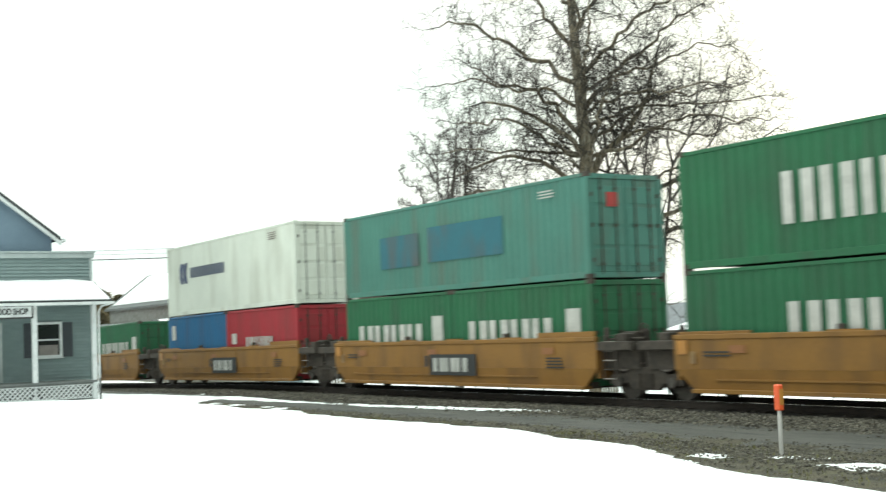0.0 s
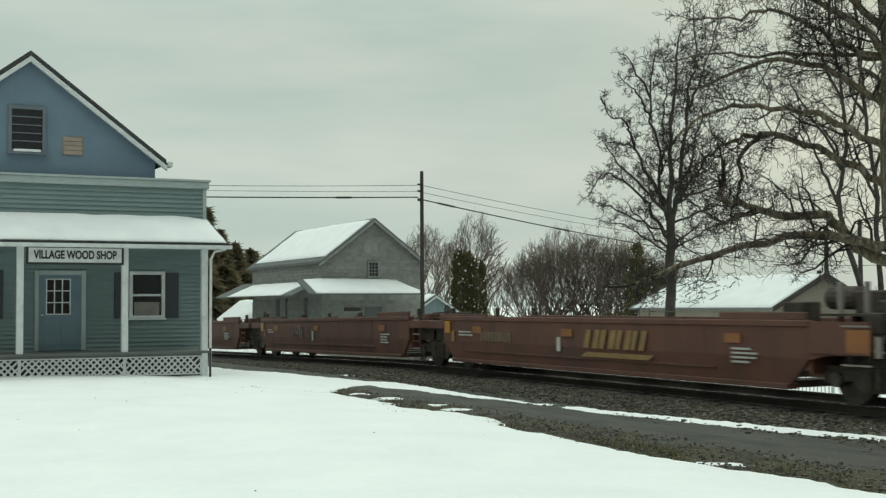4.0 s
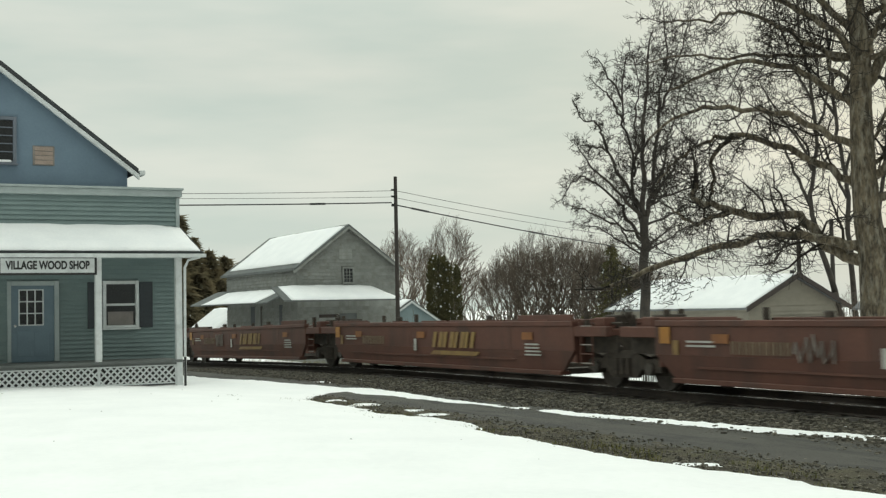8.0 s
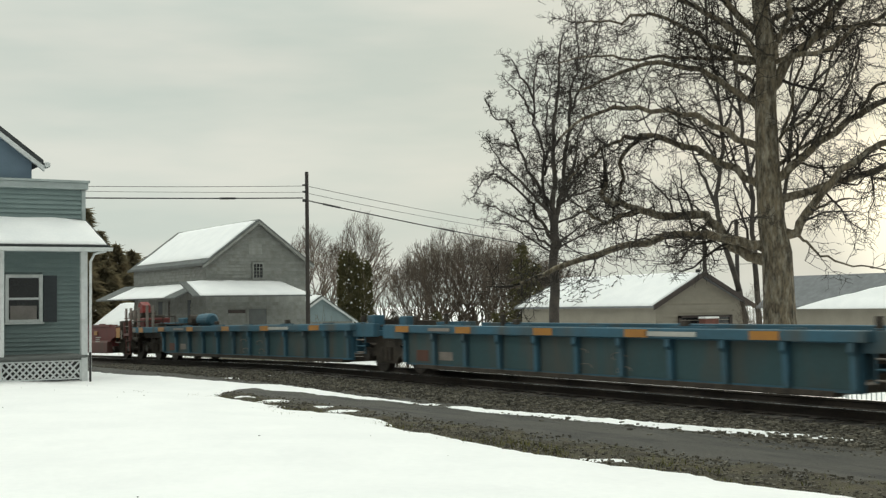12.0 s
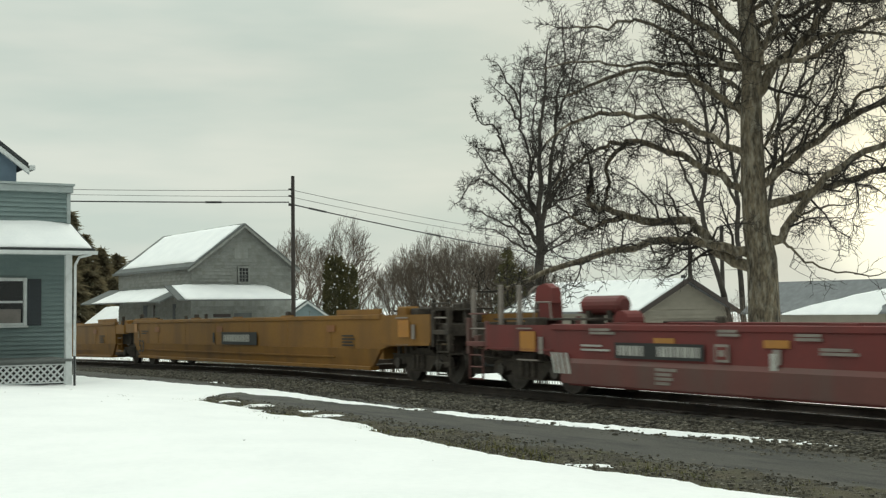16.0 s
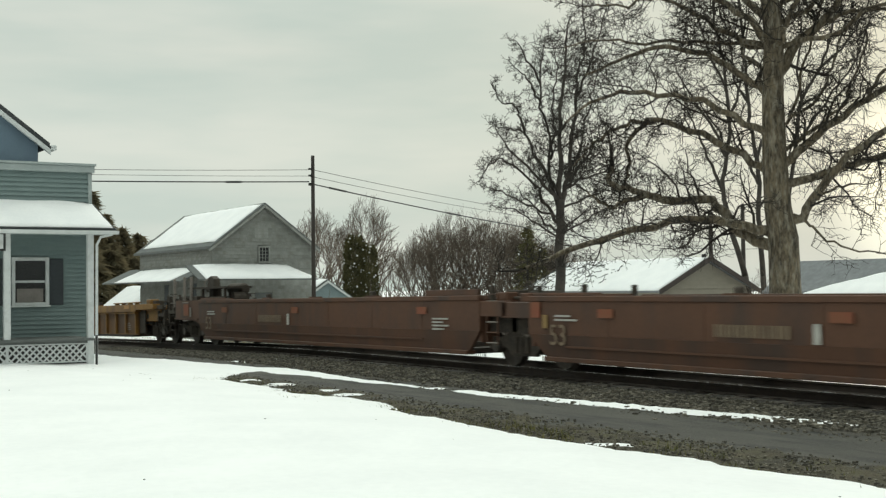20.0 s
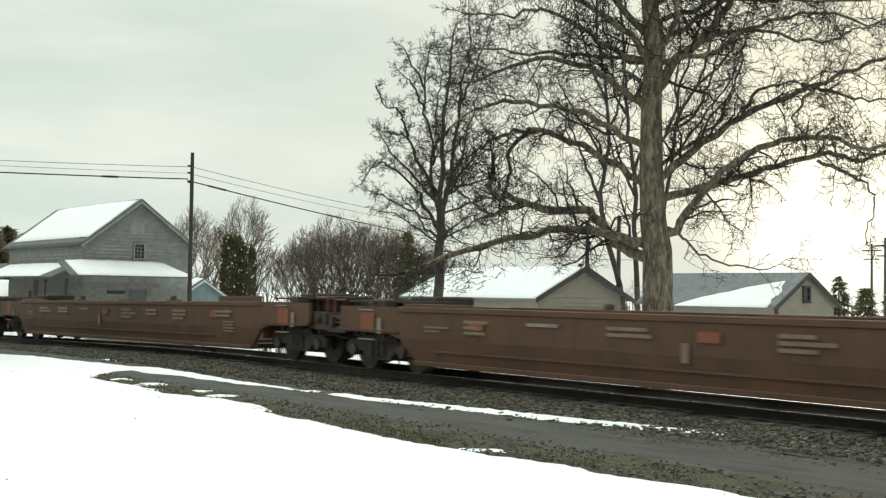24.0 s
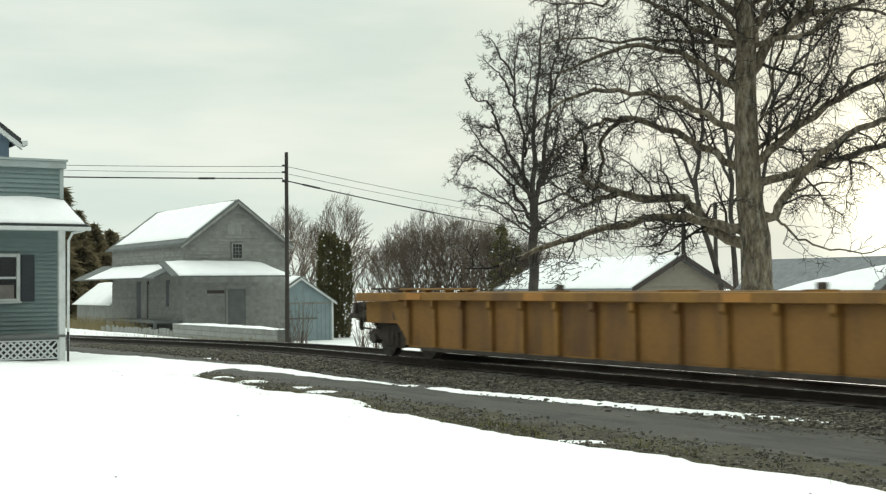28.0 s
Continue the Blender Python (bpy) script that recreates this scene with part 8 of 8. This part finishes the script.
            word_bars(u, x0 + 0.12, 0.44, 0.38, (0.2, 0.24), M_WHITE, -1.53, 0.15, -0.25, "painted_tag")
        elif ci == 6:
            decal(u, x0 + 1.3, x0 + 3.1, 0.78, 1.02, M_BLACK, "number_panel", -1.51)
            word_bars(u, x0 + 1.4, 0.83, 0.14, (0.035,) * 16, M_WHITE, -1.516, gap=0.5)
            scribble(u, x0 + 0.2, 0.25, 0.5, 0.3, M_WHITE, 70 + k, -1.53)
        if ci == 7:
            if k in (0, 2):
                decal(u, x0 + L * 0.46, x0 + L * 0.46 + 2.6, 0.76, 1.12, M_BLACK, "number_panel", -1.51, "black panel with pale number bars")
                word_bars(u, x0 + L * 0.46 + 0.15, 0.85, 0.2, (0.17,) * 10, M_WHITE, -1.516)
            else:
                word_bars(u, x0 + L * 0.46, 0.5, 0.58, (0.5, 0.5, 0.5), M_FADED)
            letters("53", 0.42, 0.003, M_BLACK, u, Matrix(((1, 0, 0, x0 + 0.9), (0, 0, -1, -1.506), (0, 1, 0, 0.62), (0, 0, 0, 1))))
        if ci == 8:
            letters("53", 0.4, 0.003, M_DULL, u, Matrix(((1, 0, 0, x0 + 1.0), (0, 0, -1, -1.506), (0, 1, 0, 0.72), (0, 0, 0, 1))))
            word_bars(u, x0 + L * 0.3, 0.82, 0.2, (0.16,) * 9, M_DULL)
        if ci in (10, 11, 12):
            r = random.Random(ci)
            for f in (0.12, 0.22, 0.33, 0.52, 0.62, 0.72, 0.86):
                small_print(u, x0 + L * f, top - 0.22, r.randint(1, 3), r.uniform(0.7, 1.3), M_DULL if r.random() < 0.8 else M_GREY, step=0.1, h=0.06, seed=int(f * 100))
            if ci == 12:
                scribble(u, x0 + L * 0.42, 0.75, 2.2, 0.4, M_DULL, 5)
                scribble(u, x0 + L * 0.68, 0.85, 1.1, 0.3, C_TEAL, 6)
                decal(u, x0 + L * 0.79, x0 + L * 0.79 + 0.5, 0.75, 1.2, M_FADED, "red_patch")
                decal(u, x0 - 0.0 + 0.1, x0 + 0.3, 0.8, 1.25, M_FADED, "red_patch")


# ---- containers ----
def container(length, height, paint, label, reefer=False):
    """A shipping container with its base centre at the origin and its door end at +x."""
    c = thing("shipping_container", label, "container", group="containers on the train")
    h, w = length / 2, 1.22
    for s in (-1, 1):
        bm = bmesh.new()
        n = int((length - 0.3) / 0.278) if not reefer else int(length / 1.1)
        pts = []
        for k in range(n + 1):
            xx = -h + 0.14 + (length - 0.28) * k / n
            if reefer:
                pts += [(xx - 0.02, 0.0), (xx, 0.008), (xx + 0.02, 0.0)]
            else:
                st = (length - 0.28) / n
                pts += [(xx, 0.0), (xx + st * 0.26, 0.0), (xx + st * 0.5, 0.036), (xx + st * 0.76, 0.036)]
        pts = [(min(p, h - 0.13), q) for p, q in pts]
        lo = [bm.verts.new((p, s * (w - 0.012 - q), 0.16)) for p, q in pts]
        hi = [bm.verts.new((p, s * (w - 0.012 - q), height - 0.1)) for p, q in pts]
        for a in range(len(pts) - 1):
            bm.faces.new((lo[a], lo[a + 1], hi[a + 1], hi[a]))
        part("side_wall", bm, paint, c, "corrugated side wall" if not reefer else "smooth insulated side wall")
        part("top_rail", cube(-h + 0.16, h - 0.16, min(s * w, s * (w - 0.07)), max(s * w, s * (w - 0.07)), height - 0.11, height - 0.03, 0.008), paint, c)
        part("bottom_rail", cube(-h + 0.16, h - 0.16, min(s * w, s * (w - 0.06)), max(s * w, s * (w - 0.06)), 0.02, 0.17, 0.008), paint, c)
        for e in (-1, 1):
            part("corner_post", cube(min(e * h, e * (h - 0.16)), max(e * h, e * (h - 0.16)), min(s * w, s * (w - 0.12)), max(s * w, s * (w - 0.12)), 0.12, height - 0.12, 0.01), paint, c)
            for z in (0.0, height - 0.12):
                part("corner_casting", cube(min(e * (h + 0.004), e * (h - 0.18)), max(e * (h + 0.004), e * (h - 0.18)), min(s * (w + 0.004), s * (w - 0.16)), max(s * (w + 0.004), s * (w - 0.16)), z, z + 0.12, 0.012), GRIME if not reefer else paint, c)
    part("roof", cube(-h + 0.1, h - 0.1, -w + 0.07, w - 0.07, height - 0.05, height - 0.025), paint, c)
    part("floor", cube(-h + 0.1, h - 0.1, -w + 0.06, w - 0.06, 0.06, 0.14), GRIME, c)
    part("front_wall", cube(-h + 0.03, -h + 0.06, -w + 0.12, w - 0.12, 0.12, height - 0.1), paint, c)
    part("header", cube(h - 0.12, h, -w + 0.12, w - 0.12, height - 0.16, height - 0.04, 0.008), paint, c)
    part("sill", cube(h - 0.12, h, -w + 0.12, w - 0.12, 0.02, 0.15, 0.008), paint, c)
    for s in (-1, 1):
        a, b = sorted((s * 0.012, s * (w - 0.13)))
        d = part("door", cube(h - 0.08, h - 0.035, a, b, 0.16, height - 0.17), paint, c, "steel container door")
        bm = bmesh.new()
        for k in range(4):
            z = 0.3 + (height - 0.75) * k / 3.6
            box(bm, h - 0.037, h - 0.02, a + 0.06, b - 0.06, z, z + (height - 0.75) / 4.4, 0.006)
        part("door_panel", bm, paint, d)
        for f in (0.28, 0.72):
            y = a + (b - a) * f
            bm = tube(bmesh.new(), [(h - 0.005, y, 0.1), (h - 0.005, y, height - 0.1)], 0.018, 6)
            for z in (0.35, height * 0.5, height - 0.4):
                box(bm, h - 0.035, h + 0.018, y - 0.04, y + 0.04, z - 0.03, z + 0.03)
            part("lock_rod", bm, GRIME if not reefer else C_GREY, d)
        for z in (0.45, height * 0.5, height - 0.55):
            part("door_hinge", cube(h - 0.06, h + 0.006, s * (w - 0.15) - 0.03, s * (w - 0.15) + 0.03, z - 0.05, z + 0.05), GRIME, d)
    return c


def load(c, u_mid, z):
    MOVERS.append((c, u_mid + LEAD, TRACK_Y, RAIL_Z + z))
    return c


F40, F20, STD, HI = 12.19, 6.06, 2.59, 2.9
NEAR = -1.232


def star_panel(c, x, z, size, end=False):
    """A light blue square with a white star."""
    p = part("star_panel", cube(x, x + size, NEAR, NEAR + 0.012, z, z + size * 1.15) if not end else cube(F40 / 2 - 0.015, F40 / 2 - 0.005, x, x + size, z, z + size), M_SKY, c, "light blue square logo panel")
    pts = []
    for k in range(14):
        r = size * (0.42 if k % 2 == 0 else 0.17)
        a = math.pi / 2 + math.pi * k / 7
        pts.append((x + size / 2 + r * math.cos(a), z + size * (0.575 if not end else 0.5) + r * math.sin(a)))
    part("star", prism(bmesh.new(), pts, NEAR - 0.008, NEAR - 0.001, "y") if not end else prism(bmesh.new(), pts, F40 / 2 - 0.004, F40 / 2 + 0.004, "x"), M_WHITE, p)


def pale_word(c, x, z, h, widths, material):
    return word_bars(c, x, z, h, widths, material, NEAR, 0.16)


centres = [u[3] + (u[4] + u[5]) / 2 + 0.45 * (u[8] - u[7]) for u in UNITS]
Z0 = 0.28
# two green boxes, then teal over two short green ones
for z, hgt in ((Z0, STD), (Z0 + STD, STD)):
    c = container(F40, hgt, C_GREEN, "dark green corrugated shipping container with pale lettering")
    pale_word(c, -3.2, 0.75, 1.05, (0.8, 0.8, 0.75, 0.75), M_WHITE)
    small_print(c, 4.2, hgt - 0.4, 3, 0.9, M_WHITE, NEAR)
    load(c, centres[0], z)
for e in (-1, 1):
    c = container(F20, STD, C_GREEN, "short dark green shipping container with pale lettering")
    pale_word(c, -2.2, 0.95, 0.75, (0.85, 0.85, 0.8, 0.8), M_WHITE)
    decal(c, 2.05, 2.6, 0.9, 1.9, M_WHITE, "plate", NEAR)
    load(c, centres[1] + e * 3.06, Z0)
c = container(F40, STD, C_TEAL, "faded teal shipping container with two darker painted-out panels")
decal(c, -3.8, -1.6, 0.8, 1.75, C_PANEL, "painted_panel", NEAR)
decal(c, -1.1, 2.6, 0.85, 1.85, C_PANEL, "painted_panel", NEAR)
small_print(c, 4.2, STD - 0.3, 3, 0.8, M_WHITE, NEAR)
part("red_plate", cube(F40 / 2 - 0.015, F40 / 2 + 0.004, -0.6, -0.25, 1.75, 2.1), M_RED, c, "red plate on the door")
load(c, centres[1], Z0 + STD)
c = container(F20, STD, C_BLUE, "short blue shipping container")
decal(c, -2.6, -2.2, 1.6, 2.2, M_WHITE, "plate", NEAR)
load(c, centres[2] - 3.06, Z0)
c = container(F20, STD, C_RED, "short red shipping container with white lettering")
pale_word(c, -1.2, 0.95, 0.6, (0.5, 0.3, 0.2, 0.45, 0.4), M_WHITE)
decal(c, -2.5, -2.1, 1.3, 1.7, M_WHITE, "plate", NEAR)
load(c, centres[2] + 3.06, Z0)
c = container(F40, HI, C_WHITE, "white refrigerated shipping container with a dark blue logo", reefer=True)
for k in (0, 1):
    q = -4.65 + k * 0.42
    part("logo", prism(bmesh.new(), [(q, 1.5), (q + 0.14, 1.3), (q + 0.42, 1.3), (q + 0.28, 1.72), (q + 0.42, 2.14), (q + 0.14, 2.14), (q, 1.94)], NEAR, NEAR + 0.006, "y"), M_NAVY, c, "dark blue chevron logo")
word_bars(c, -3.5, 1.5, 0.42, (0.3, 0.26, 0.26, 0.26, 0.26, 0.12, 0.26, 0.08, 0.26, 0.26, 0.28), M_NAVY, NEAR, 0.2)
small_print(c, 4.0, HI - 0.25, 4, 0.9, M_GREY, NEAR)
load(c, centres[2], Z0 + STD)
for e in (-1, 1):
    c = container(F20, STD, C_GREEN, "short dark green shipping container with pale lettering")
    if e > 0:
        pale_word(c, -2.2, 0.95, 0.75, (0.85, 0.85, 0.8, 0.8), M_WHITE)
        decal(c, 2.05, 2.6, 0.9, 1.9, M_WHITE, "plate", NEAR)
    load(c, centres[3] + e * 3.06, Z0)
for z in (Z0, Z0 + STD):
    c = container(F40, STD if z == Z0 else HI, C_RUST, "rusty orange corrugated shipping container")
    small_print(c, 4.9, 2.3, 7, 0.4, M_GREY, NEAR, step=0.2, h=0.1)
    load(c, centres[4], z)
# grey boxes with the star
c = container(F20, STD, C_NAVY, "short navy blue shipping container with white script")
scribble(c, -1.3, 1.15, 2.6, 0.55, M_WHITE, 3, NEAR - 0.01)
decal(c, -2.5, -2.0, 1.2, 1.6, M_RED, "crest", NEAR)
small_print(c, 1.2, 2.2, 4, 0.7, M_WHITE, NEAR)
load(c, centres[5] - 3.06, Z0)
c = container(F20, STD, C_GREY, "short grey shipping container with dark lettering")
star_panel(c, -2.4, 0.9, 0.95)
word_bars(c, -1.2, 1.0, 0.65, (0.5, 0.42, 0.42, 0.42, 0.42, 0.42), M_BLACK, NEAR, 0.2)
load(c, centres[5] + 3.06, Z0)
for ctr, z in ((centres[5], Z0 + STD), (centres[6] + 0.3, 0.2)):
    c = container(F40, HI, C_GREY, "grey shipping container with a pale star on blue and dark lettering")
    star_panel(c, -5.0, 0.75, 1.25)
    word_bars(c, -3.4, 0.85, 1.2, (1.15, 1.05, 1.0, 1.05, 1.0, 1.1), M_BLACK, NEAR, 0.16)
    star_panel(c, -0.85, 1.35, 0.6, True)
    star_panel(c, 0.3, 1.35, 0.6, True)
    small_print(c, 4.7, 2.6, 5, 0.35, M_WHITE, NEAR, step=0.14, h=0.06)
    load(c, ctr, z)


def motions():
    """The whole train rolls along the track at one speed, and follows its fall."""
    for ob, x, y, z in MOVERS:
        rows = [0.0] + [(place - x) / SPEED for place in (-150, -112, -96, -86, -76, -66, -56, -48, -41, -35, -29, -23, -16) if 0.3 < (place - x) / SPEED < 27.7] + [28.0]
        poses = []
        for t in rows:
            at = x + SPEED * t
            lo, hi = dip(at - 7.0), dip(at + 7.0)
            poses.append((t, pose(at, y, z - (lo + hi) / 2, 0, -math.degrees(math.atan2(lo - hi, 14.0)), 0)))
        walk(ob, poses)


motions()
